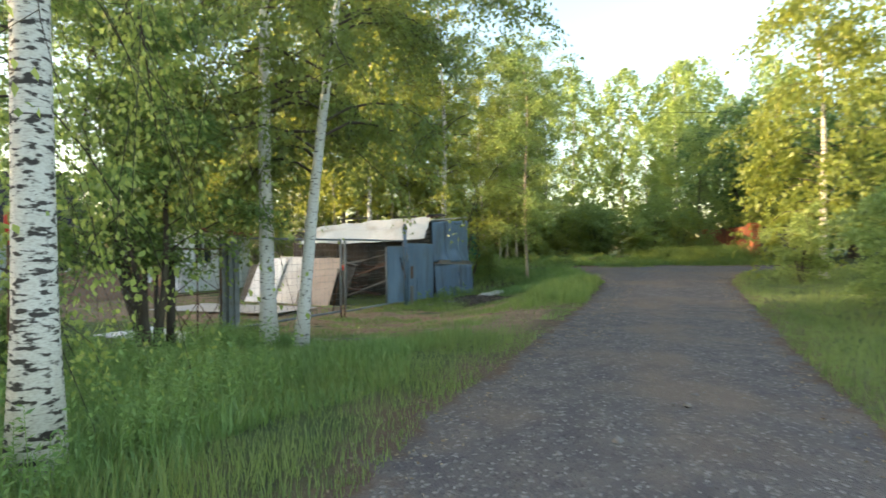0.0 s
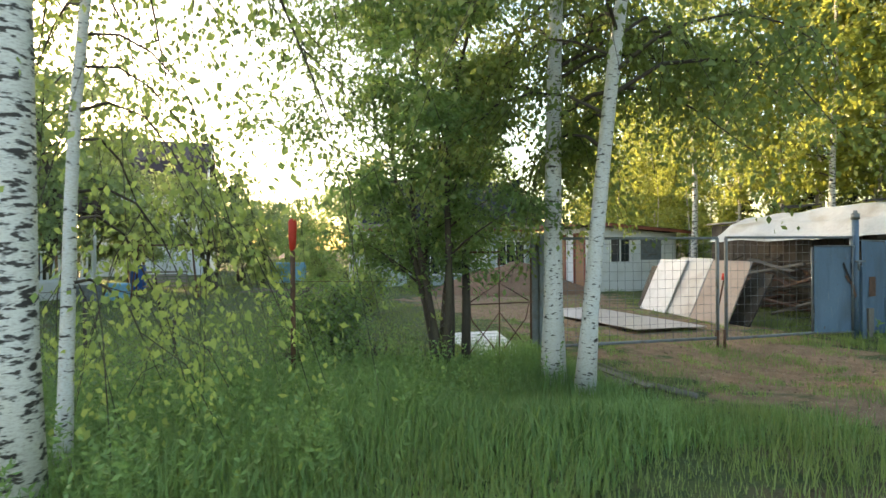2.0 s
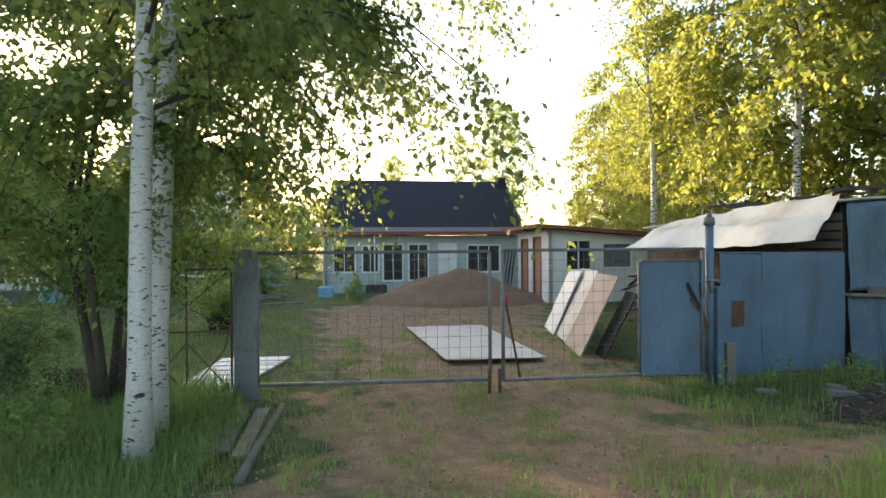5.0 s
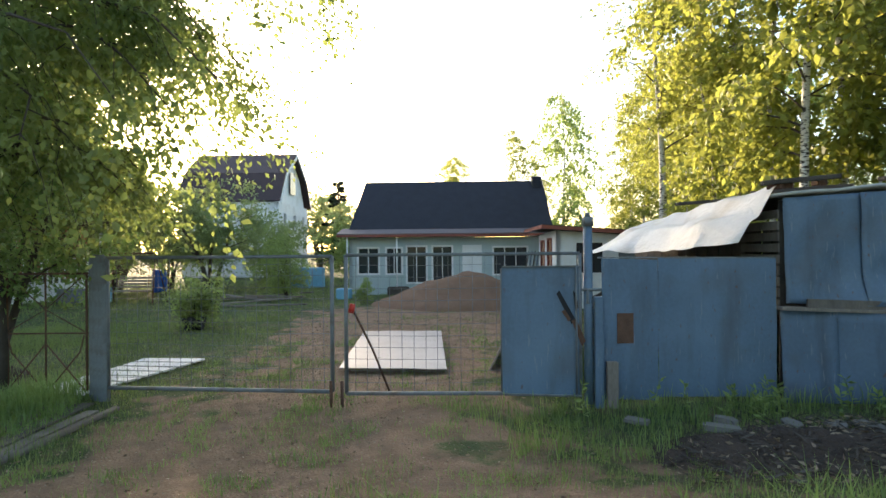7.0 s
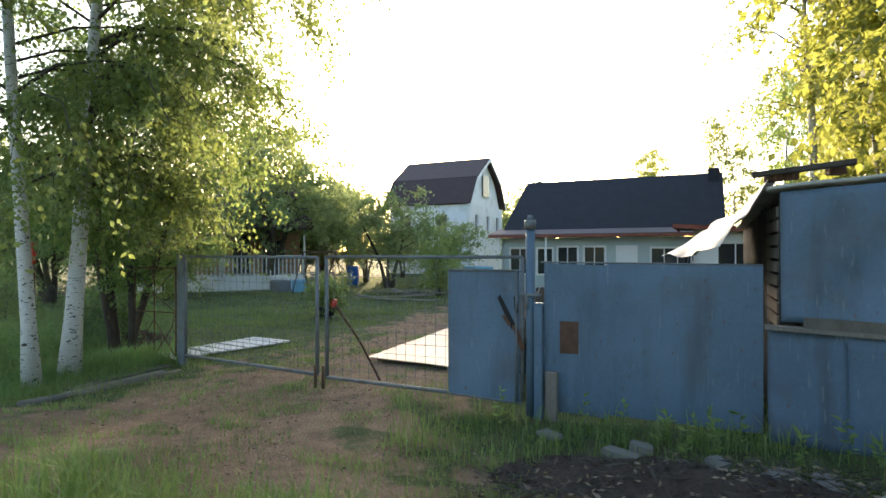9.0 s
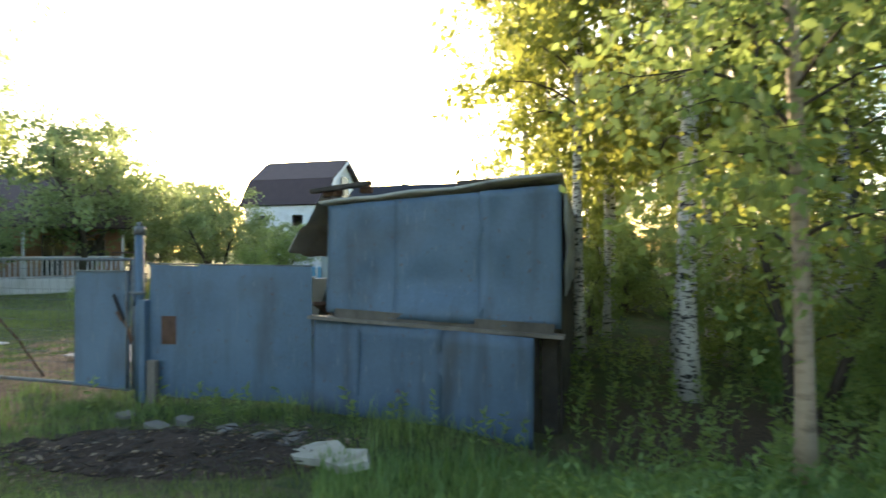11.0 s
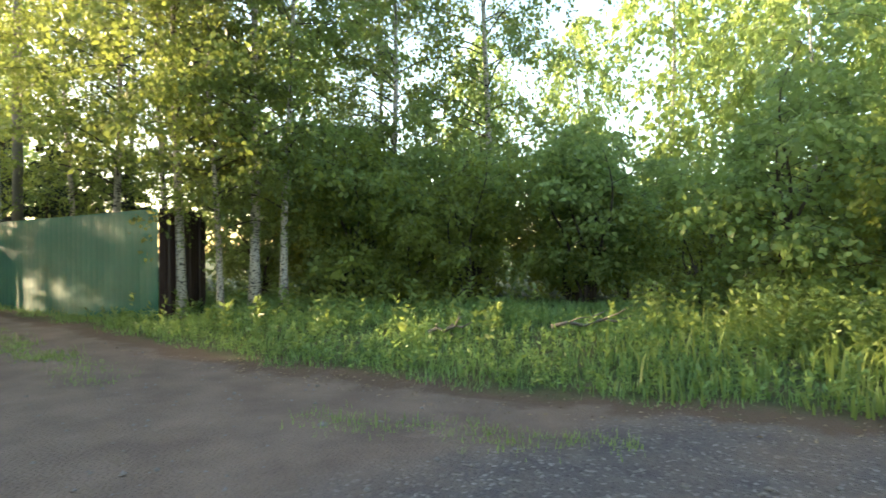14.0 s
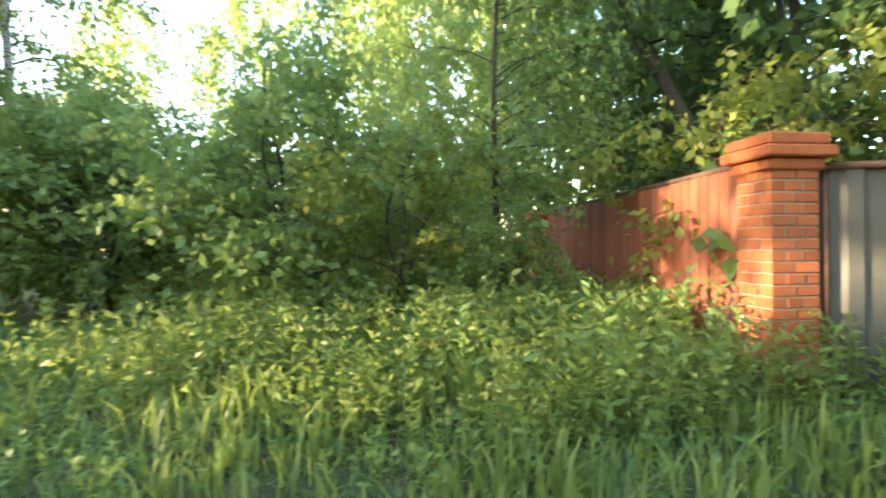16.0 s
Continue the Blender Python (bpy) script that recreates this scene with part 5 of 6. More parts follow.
# metal sheets of the front
UL, UR = at(-0.31, 16.27), at(0.83, 18.60)
tt = [0, 0.32, 0.68, 1.0]
for i in range(3):
    a, b = lerp(UL, UR, tt[i]), lerp(UL, UR, tt[i + 1] + (0.02 if i < 2 else 0))
    n = at(0.91, -0.41) * (0.006 * i)
    z1a, z1b = 2.22 + 0.15 * tt[i], 2.22 + 0.15 * tt[i + 1]
    ob = sheet("front_sheet", [a + n + at(0, 0, 1.02 - 0.08 * tt[i]), b + n + at(0, 0, 1.02 - 0.08 * tt[i + 1]), b + n + at(0, 0, z1b), a + n + at(0, 0, z1a)], 0.004, BLUE, shed, "dented blue-grey metal sheet", (12, 18), 0.0, 0.045, 11 + i)
    for v in ob.data.vertices:
        k = max(0.0, 1.42 - v.co.z) / 0.4 * (0.8 + 0.5 * math.sin(v.co.y * 2.6))
        v.co += at(0.91, -0.41) * (0.13 * min(1, k) ** 1.5)
LL, LR = at(-0.26, 16.12), at(0.96, 18.27)
for i, (t0, t1) in enumerate([(0, 0.24), (0.22, 0.62), (0.6, 1.0)]):
    a, b = lerp(LL, LR, t0), lerp(LL, LR, t1)
    n = at(0.91, -0.41) * (0.006 * (i % 2))
    sheet("lower_sheet", [a + n + at(0.04, -0.02, -0.1 - 0.12 * t0), b + n + at(0.04, -0.02, -0.1 - 0.12 * t1), b + n + at(0, 0, 0.97 - 0.1 * t1), a + n + at(0, 0, 0.97 - 0.1 * t0)], 0.004, BLUE_DARK, shed, "weathered lower blue metal sheet", (10, 8), 0.0, 0.035, 21 + i)
ledge = [lerp(LL, UL, 0.5) + at(0.02, -0.1, 0.96), lerp(LR, UR, 0.5) + at(0.06, 0.15, 0.86)]
bm = bmesh.new()
mid = (ledge[0] + ledge[1]) / 2
rot = (ledge[1] - ledge[0]).to_track_quat("X", "Z").to_matrix().to_4x4()
Lg = (ledge[1] - ledge[0]).length
add_box(bm, -Lg / 2, Lg / 2, -0.09, 0.06, 0, 0.035)
lb = part("ledge_board", bm, WOOD_OLD, shed, "projecting grey ledge board between the sheets")
lb.matrix_basis = Matrix.Translation(mid) @ rot
bm = bmesh.new()
add_box(bm, -Lg / 2 + 0.3, Lg / 2 - 0.1, -0.03, -0.005, 0.036, 0.13)
lb = part("beam", bm, WOOD_OLD, shed, "pale beam showing above the ledge")
lb.matrix_basis = Matrix.Translation(mid) @ rot
# side clad with light fibre board at its top
sheet("side_panel", [B0 + at(0.05, 0.04, 1.25), B0 + D * 0.55 + at(0.05, 0.04, 1.35), B0 + D * 0.55 + at(0.05, 0.04, 2.12), B0 + at(0.05, 0.04, 2.28)], 0.012, FELT, shed, "stained felt panel on the side", (6, 4), 0.02, 0.03, 31)
# roof
R0, R1 = A0 - U * 0.1 - V_ * 0.14, B0 + U * 0.04 - V_ * 0.14
sheet("roof", [R0 + at(0, 0, 2.24), R1 + at(0, 0, 2.44), R1 + D * 1.04 + at(0, 0, 2.2), R0 + D * 1.04 + at(0, 0, 2.05)], 0.035, FELT, shed, "sagging felt-covered roof", (12, 12), -0.06, 0.04, 41, 0.06)
for i, (t, s, w) in enumerate([(0.1, 0.0, 0.8), (0.45, 0.3, 1.4), (0.75, 0.12, 1.1), (0.25, 0.6, 1.2), (0.6, 0.8, 1.0)]):
    c = lerp(R0, R1, t) + D * s + at(0, 0, 2.38 + 0.14 * t)
    q = thing("roof_timber", Matrix.Translation(c) @ pose(0, 0, 0, 0, -4, TURN + (i * 37) % 25 - 10), "loose old timber lying on the shed roof", "timber", "timbers on the shed roof")
    box("timber", (w, 0.1, 0.05), pose(0, 0, 0), WOOD_DARK, q)
for t, l in [(0.02, 0.16), (0.07, 0.12), (0.2, 0.14)]:
    c = lerp(R0, R1, t) + D * 0.02 + at(0, 0, 2.32 + 0.18 * t)
    q = thing("brick_weight", Matrix.Translation(c) @ pose(0, 0, 0, 0, 0, t * 400), "broken brown brick holding the roof felt", "brick", "bricks on the shed roof")
    box("block", (l, 0.1, 0.07), pose(0, 0, 0), RUST, q, bevel=0.01)

# plastic sheet hanging from the roof edge over the scrap
def hanging_sheet():
    nu, nv = 40, 16
    root = thing("plastic_sheet", pose(0, 0, 0), "torn white plastic sheet draped over the shed side", "sheeting")
    V, F = [], []
    for s in (0, 1):
        for j in range(nv + 1):
            for i in range(nu + 1):
                u, v = i / nu, j / nv
                top = A0 + D * (0.0 + 0.78 * u) + at(0, 0, 2.32 - 0.12 * u) + V_ * -0.1
                reach = 0.5 + 0.72 * u + 0.1 * math.sin(u * 9)
                p = top - U * reach * v
                drop = (0.78 + 0.1 * u) * (v ** 1.5 if u < 0.4 else v ** 1.2) * (0.8 - 0.1 * u)
                p = p + at(0, 0, -drop)
                p += at(0, 0, 0.06 * noise.noise(Vector((u * 7, v * 4, 3.0))) + 0.05 * math.sin(v * 9 + u * 4) * (1 - u * 0.5))
                if v > 0.85:
                    p += V_ * 0.12 * noise.noise(Vector((u * 12, 0, 9)))
                V.append(p + at(0, 0, 0.006 * s))
    o = (nu + 1) * (nv + 1)
    for j in range(nv):
        for i in range(nu):
            k = j * (nu + 1) + i
            F.append((k, k + 1, k + nu + 2, k + nu + 1))
            F.append((o + k, o + k + nu + 1, o + k + nu + 2, o + k + 1))
    mesh_ob("film", V, F, TARP, root, smooth=True)


hanging_sheet()
# scrap timber under the sheet
rng = random.Random(8)
for i in range(34):
    s = rng.uniform(0.3, 0.82)
    c = A0 + D * s - U * rng.uniform(0.15, 0.55 + s * 0.8) + at(0, 0, rng.uniform(0.05, 1.25) * (1 - 0.15 * s))
    L_ = rng.uniform(0.8, 2.0)
    q = thing("scrap_plank", Matrix.Translation(c) @ pose(0, 0, 0, rng.uniform(-15, 15), rng.uniform(-22, 22), TURN + 90 + rng.uniform(-25, 25)), "weathered scrap plank in the heap by the shed", "plank", "scrap planks by the shed")
    box("plank", (L_, rng.uniform(0.08, 0.2), rng.uniform(0.02, 0.06)), pose(0, 0, 0), rng.choice([WOOD_DARK, WOOD_OLD, WOOD_DARK, RUST]), q)


def leaning(a, b, lean, h, mat, label, thick=0.02, z=0.0, skew=0.0):
    a, b = Vector((*a, gz(*a) + z)), Vector((*b, gz(*b) + z))
    d = (b - a).normalized()
    n = at(-d.y, d.x)
    if n.dot(U) < 0:
        n = -n
    t = n * lean + at(0, 0, h)
    q = thing("leaning_board", pose(0, 0, 0), label, "board", "boards leaning by the shed")
    sheet("board", [a, b, b + t + d * skew, a + t + d * skew], thick, mat, q, "", (4, 4), 0.0, 0.012, thick * 50)


leaning((-2.95, 13.85), (-3.95, 14.55), 0.62, 1.22, BOARD_BROWN, "large beige-brown board leaning on the scrap heap", 0.02, 0.02, 0.1)
leaning((-4.0, 14.62), (-5.0, 15.3), 0.6, 1.25, BOARD_WHITE, "stained white board leaning beside brown ones", 0.02, 0.02, 0.05)
leaning((-4.75, 15.05), (-5.75, 15.8), 0.55, 1.22, FILM, "bleached white board in the leaning row", 0.02, 0.01, 0.0)
leaning((-5.7, 15.95), (-6.1, 16.3), 0.4, 1.05, WOOD_DARK, "dark old board at the end of the row", 0.03)
leaning((-5.5, 15.7), (-5.66, 15.85), 0.45, 1.15, WOOD_DARK, "narrow dark board leaning against white ones", 0.05)
leaning((-2.6, 13.95), (-3.1, 14.35), 0.5, 1.0, WOOD_DARK, "dark board behind a beige one", 0.03, 0.0, 0.0)

# boards on the ground
q = thing("laid_board", pose(0, 0, 0), "large pale board lying on bearers on the drive", "board")
c4 = [(-3.72, 11.9), (-3.05, 13.25), (-6.35, 14.55), (-7.1, 13.15)]
sheet("board", [at(x, y, gz(x, y) + 0.065) for x, y in c4], 0.014, BOARD_LAID, q, "", (6, 6), 0.01, 0.01, 4)
for t in (0.1, 0.5, 0.9):
    a, b = lerp(at(*c4[0]), at(*c4[3]), t), lerp(at(*c4[1]), at(*c4[2]), t)
    tubes("bearer", [([a + (b - a) * 0.02 + at(0, 0, gz(a.x, a.y) + 0.025), b + at(0, 0, gz(b.x, b.y) + 0.025)], 0.038)], WOOD_DARK, q, seg=4)
c4 = [at(-4.09, 8.32), at(-3.66, 8.86), at(-5.49, 10.2), at(-6.0, 9.3)]
for i in range(7):
    t0, t1 = i / 7, (i + 0.78) / 7
    a, b, c, d = lerp(c4[0], c4[3], t0), lerp(c4[1], c4[2], t0), lerp(c4[1], c4[2], t1), lerp(c4[0], c4[3], t1)
    q = thing("white_plank", pose(0, 0, 0), "white painted plank lying in a row on the ground", "plank", "white planks by the wicket")
    sheet("plank", [p + at(0, 0, gz(p.x, p.y) + 0.03) for p in (a, b, c, d)], 0.025, FILM, q, "", (3, 1))
for i, (a, b, w) in enumerate([((-3.4, 8.7), (-2.15, 8.2), 0.2), ((-3.3, 8.95), (-1.9, 8.42), 0.2), ((-2.95, 9.08), (-1.7, 8.55), 0.13)]):
    a, b = at(*a, gz(*a) + 0.02), at(*b, gz(*b) + 0.03)
    n = at(-(b - a).y, (b - a).x).normalized() * w / 2
    q = thing("walkway_plank", pose(0, 0, 0), "grey weathered plank of the walkway to the wicket", "plank", "walkway planks")
    sheet("plank", [a - n, b - n, b + n, a + n], 0.02, WOOD_OLD, q, "", (4, 1))
q = thing("edging_beam", pose(0, 0, 0), "long dark old beam edging the earth drive", "beam")
tubes("beam", [([at(-3.0, 9.3, gz(-3.0, 9.3) + 0.01), at(-1.9, 8.74, gz(-1.9, 8.74) + 0.012), at(-1.15, 8.42, gz(-1.15, 8.42) + 0.012)], 0.045)], WOOD_OLD, q, seg=5)

# sand mound
def mound(name, cx, cy, rx, ry, h, turn, mat, label, category, seed, n=34, rough=0.06):
    V, F = [], []
    ct, st = math.cos(radians(turn)), math.sin(radians(turn))
    for j in range(n + 1):
        for i in range(n + 1):
            u, v = 2 * i / n - 1, 2 * j / n - 1
            r = math.hypot(u, v)
            x, y = cx + ct * u * rx - st * v * ry, cy + st * u * rx + ct * v * ry
            k = max(0, 1 - r)
            z = h * (k ** 0.85) * (0.9 + 0.25 * noise.noise(Vector((u * 2 + seed, v * 2, 0))))
            z += rough * noise.noise(Vector((u * 9, v * 9, seed))) * min(1, k * 6)
            V.append((x, y, gz(x, y) + z - (0.06 if r > 0.97 else 0)))
    for j in range(n):
        for i in range(n):
            k = j * (n + 1) + i
            F.append((k, k + 1, k + n + 2, k + n + 1))
    return tagged(mesh_ob(name, V, F, mat, smooth=True), label, category)


mound("sand_mound", -11.6, 17.5, 3.0, 1.9, 1.15, 60, SAND, "reddish-brown heap of sandy soil in the yard", "heap", 3)
mound("soil_mound", 0.95, 14.95, 1.6, 0.65, 0.17, 72, SOIL, "low dark heap of soil and plant litter", "heap", 5, 24, 0.09)
mound("soil_mound", -5.7, 7.1, 0.9, 0.6, 0.2, 60, SOIL, "low dark pile of soil and bark by the bush", "heap", 6, 20, 0.12)


def slab(name, cx, cy, turn, pts, h, mat, label, lift=0.0, tilt=(0, 0)):
    q = thing(name, pose(cx, cy, gz(cx, cy) + lift, tilt[0], tilt[1], turn), label, "slab")
    n = len(pts)
    V = [(x, y, 0) for x, y in pts] + [(x * 0.96, y * 0.96, h + 0.01 * math.sin(i * 3)) for i, (x, y) in enumerate(pts)]
    F = [tuple(range(n))[::-1], tuple(range(n, 2 * n))] + [(i, (i + 1) % n, n + (i + 1) % n, n + i) for i in range(n)]
    mesh_ob("slab", V, F, mat, q)
    return q


slab("broken_slab", 1.35, 16.35, 40, [(-0.42, -0.12), (-0.2, -0.2), (0.1, -0.16), (0.45, -0.22), (0.6, -0.05), (0.4, 0.12), (0.15, 0.1), (-0.1, 0.2), (-0.35, 0.14)], 0.06, PLASTER, "broken pale slab lying on dark soil", 0.06, (6, -8))
rng = random.Random(4)
for i in range(6):
    t = (i + rng.uniform(-0.3, 0.3)) / 5
    c = lerp(at(-0.55, 14.35), at(0.5, 16.15), t) + at(0.38 + rng.uniform(-0.18, 0.18), -0.15)
    k = rng.uniform(0.06, 0.2)
    slab("rubble_piece", c.x, c.y, rng.uniform(0, 180), [(-k, -0.08), (0, -0.1), (k, -0.06), (k * 0.9, 0.07), (0.02, 0.1), (-k, 0.05)], rng.uniform(0.03, 0.07), CONCRETE, "broken piece of pale concrete by the fence", 0.0, (rng.uniform(-9, 9), 0))
for x, y, a, l in [(8.9, 26.9, 12, 0.9), (7.3, 26.6, -8, 0.5), (11.4, 27.6, 30, 0.7)]:
    q = thing("fallen_branch", pose(x, y, gz(x, y) + 0.1, 0, 3, a), "bare pale fallen branch lying in tall grass", "branch", "fallen branches")
    w = [(-l / 2, 0.0, 0.0), (-l * 0.3, 0.05, 0.05), (-l * 0.1, 0.02, 0.03), (l * 0.12, 0.09, 0.1), (l * 0.3, 0.07, 0.09), (l / 2, 0.15, 0.16)]
    tubes("branch", [(w, [0.026, 0.024, 0.02, 0.016, 0.012, 0.005]), ([w[2], (l * 0.05, 0.16, 0.13), (l * 0.2, 0.2, 0.2)], [0.012, 0.009, 0.004]), ([w[3], (l * 0.3, -0.04, 0.2), (l * 0.42, -0.12, 0.3)], [0.01, 0.007, 0.003]), ([w[1], (-l * 0.2, -0.1, 0.12), (-l * 0.05, -0.16, 0.15)], [0.01, 0.007, 0.003])], WOOD_OLD, q, seg=5)


# ---- houses ----
def wall_quad(name, a, b, z0, z1, mat, parent, label="", thick=0.12, z1b=None, openings=()):
    """A thick wall from a to b with openings (start, end, low, high) cut right through it."""
    a, b = Vector((a[0], a[1], 0)), Vector((b[0], b[1], 0))
    d = (b - a).normalized()
    L_ = (b - a).length
    n = at(-d.y, d.x)
    z1b = z1 if z1b is None else z1b
    xs = sorted({0, L_} | {o[0] for o in openings} | {o[1] for o in openings})
    bm = bmesh.new()

    def top(x):
        return z1 + (z1b - z1) * x / L_

    def block(x0, x1, lo0, lo1, hi0, hi1):
        ps = [(x0, 0, lo0), (x1, 0, lo1), (x1, thick, lo1), (x0, thick, lo0), (x0, 0, hi0), (x1, 0, hi1), (x1, thick, hi1), (x0, thick, hi0)]
        vs = [bm.verts.new(a + d * p[0] + n * p[1] + at(0, 0, p[2])) for p in ps]
        for q in ((0, 3, 2, 1), (4, 5, 6, 7), (0, 1, 5, 4), (1, 2, 6, 5), (2, 3, 7, 6), (3, 0, 4, 7)):
            bm.faces.new([vs[i] for i in q])

    for x0, x1 in zip(xs[:-1], xs[1:]):
        o = [q for q in openings if q[0] <= x0 + 1e-6 and q[1] >= x1 - 1e-6]
        if o:
            lo, hi = o[0][2], o[0][3]
            if lo > z0 + 0.01:
                block(x0, x1, z0, z0, lo, lo)
            block(x0, x1, hi, hi, top(x0), top(x1))
        else:
            block(x0, x1, z0, z0, top(x0), top(x1))
    bmesh.ops.remove_doubles(bm, verts=bm.verts, dist=0.0002)
    return part(name, bm, mat, parent, label)


def fitted(kind, a, b, op, parent, frame_mat, thick=0.12, panes=2, fill=None, fill_name="pane"):
    """A window or a door set into an opening of the wall from a to b."""
    a, b = Vector((a[0], a[1], 0)), Vector((b[0], b[1], 0))
    d = (b - a).normalized()
    n = at(-d.y, d.x)
    x0, x1, z0, z1 = op
    w = 0.05
    bm = bmesh.new()
    bars = [(x0 - w, x0 + 0.02, z0 - w, z1 + w), (x1 - 0.02, x1 + w, z0 - w, z1 + w), (x0 + 0.021, x1 - 0.021, z1 - 0.02, z1 + w), (x0 + 0.021, x1 - 0.021, z0 - w, z0 + 0.02)]
    bars += [(x0 + (x1 - x0) * k / panes - 0.015, x0 + (x1 - x0) * k / panes + 0.015, z0 + 0.021, z1 - 0.021) for k in range(1, panes)]
    M = Matrix(((d.x, n.x, 0, a.x), (d.y, n.y, 0, a.y), (0, 0, 1, 0), (0, 0, 0, 1)))
    for q in bars:
        add_box(bm, q[0], q[1], -0.025, 0.03, q[2], q[3], M)
    fr = part(kind, bm, frame_mat, parent, "")
    for k in range(panes):
        bm = bmesh.new()
        xa, xb = x0 + (x1 - x0) * k / panes + 0.012, x0 + (x1 - x0) * (k + 1) / panes - 0.012
        add_box(bm, xa, xb, 0.035, 0.045, z0 + 0.005, z1 - 0.005, M)
        g = part(fill_name, bm, fill or GLASS, fr)
    return fr


def roof_slab(name, pts, thick, mat, parent, label=""):
    return sheet(name, pts, thick, mat, parent, label, (10, 6), 0, 0)


# annexe with a red roof edge
AC = at(-9.3, 19.4)
Z0 = -0.1
ann = thing("annexe", pose(0, 0, 0), "white boarded annexe with a rusty red roof edge", "outbuilding")
AR, AD = AC + U * 3.3, AC + V_ * 3.3
ops = [(0.55, 1.35, 0.95, 1.85), (1.75, 2.7, 1.0, 1.75)]
wall_quad("wall", AC, AR, Z0, 2.2, WHITE_PAINT, ann, z1b=1.95, openings=ops)
fitted("window", AC, AR, ops[0], ann, WHITE_PAINT)
fitted("shutter", AC, AR, ops[1], ann, WHITE_PAINT, panes=1, fill=GREY_STEEL, fill_name="shutter_board")
dops = [(0.75, 1.45, Z0 + 0.12, 1.95), (2.1, 2.8, Z0 + 0.12, 1.9)]
AB = AD + U * 3.3
wall_quad("wall", AD, AC, Z0, 2.15, WHITE_PAINT, ann, z1b=2.2, openings=[(3.3 - b, 3.3 - a, c, d) for a, b, c, d in dops])
for a, b, c, d in dops:
    fitted("door", AD, AC, (3.3 - b, 3.3 - a, c, d), ann, ROOF_RED, panes=1, fill=TAN, fill_name="door_panel")
wall_quad("wall", AB, AD, Z0, 1.95, WHITE_PAINT, ann)
wall_quad("wall", AR, AB, Z0, 1.95, WHITE_PAINT, ann)
e = 0.35
rc = [AC - V_ * e - U * (e + 0.1), AR - V_ * e + U * e, AB + V_ * e + U * e, AD + V_ * e - U * (e + 0.1)]
roof_slab("roof", [rc[0] + at(0, 0, 2.3), rc[1] + at(0, 0, 2.0), rc[2] + at(0, 0, 2.0), rc[3] + at(0, 0, 2.3)], 0.06, ROOF_BROWN, ann)
for a, b, za, zb in [(rc[0], rc[1], 2.24, 1.94), (rc[3], rc[0], 2.24, 2.24)]:
    sheet("fascia", [a + at(0, 0, za), b + at(0, 0, zb), b + at(0, 0, zb + 0.1), a + at(0, 0, za + 0.1)], 0.025, ROOF_RED, ann, "rusty red fascia board", (1, 1))

# long house with a dark roof and veranda
H0 = at(-17.1, 15.2)
house = thing("house", pose(0, 0, 0), "low pale blue house with dark roof and glazed veranda", "house")
HL = 7.9
H1, H2, H3 = H0 + U * HL, H0 + U * HL + V_ * 5.6, H0 + V_ * 5.6
ops = [(0.35, 1.15, 0.75, 1.75), (1.45, 2.05, 0.75, 1.75), (2.25, 3.0, 0.4, 1.8), (3.25, 4.0, 0.4, 1.8), (5.6, 6.9, 0.7, 1.75)]
wall_quad("wall", H0, H1, -0.1, 2.15, WALL_BLUE, house, openings=ops)
for i, o in enumerate(ops):
    fitted("window", H0, H1, o, house, WHITE_PAINT, panes=2 if i != 4 else 3)
dop = (4.4, 5.15, 0.0, 1.9)
sheet("door", [H0 + U * 4.4 - V_ * 0.03 + at(0, 0, 0.0), H0 + U * 5.15 - V_ * 0.03, H0 + U * 5.15 - V_ * 0.03 + at(0, 0, 1.85), H0 + U * 4.4 - V_ * 0.03 + at(0, 0, 1.85)], 0.02, WHITE_PAINT, house, "white veranda door", (1, 1))
wall_quad("wall", H1, H2, -0.1, 2.15, WALL_BLUE, house)
wall_quad("wall", H2, H3, -0.1, 2.15, WALL_BLUE, house)
wall_quad("wall", H3, H0, -0.1, 2.15, WALL_BLUE, house)
e = 0.45
roof_slab("veranda_roof", [H0 - V_ * e - U * 0.4 + at(0, 0, 2.25), H1 - V_ * e + U * 0.3 + at(0, 0, 2.25), H1 + V_ * 0.75 + U * 0.3 + at(0, 0, 2.5), H0 + V_ * 0.75 - U * 0.4 + at(0, 0, 2.5)], 0.05, ROOF_RIDGE, house, "brownish veranda roof strip")
sheet("fascia", [H0 - V_ * (e + 0.03) - U * 0.4 + at(0, 0, 2.17), H1 - V_ * (e + 0.03) + U * 0.3 + at(0, 0, 2.17), H1 - V_ * (e + 0.03) + U * 0.3 + at(0, 0, 2.26), H0 - V_ * (e + 0.03) - U * 0.4 + at(0, 0, 2.26)], 0.02, ROOF_RED, house, "rusty red fascia board", (1, 1))
roof_slab("roof", [H0 + V_ * 0.55 - U * 0.1 + at(0, 0, 2.45), H1 + V_ * 0.55 + U * 0.1 + at(0, 0, 2.45), H1 + V_ * 2.9 + U * 0.05 + at(0, 0, 4.6), H0 + V_ * 2.9 + U * 0.2 + at(0, 0, 4.6)], 0.08, ROOF_DARK, house)
roof_slab("roof", [H1 + V_ * 5.9 + U * 0.1 + at(0, 0, 2.3), H0 + V_ * 5.9 + at(0, 0, 2.3), H0 + V_ * 2.9 + U * 0.2 + at(0, 0, 4.6), H1 + V_ * 2.9 + U * 0.05 + at(0, 0, 4.6)], 0.08, ROOF_DARK, house)
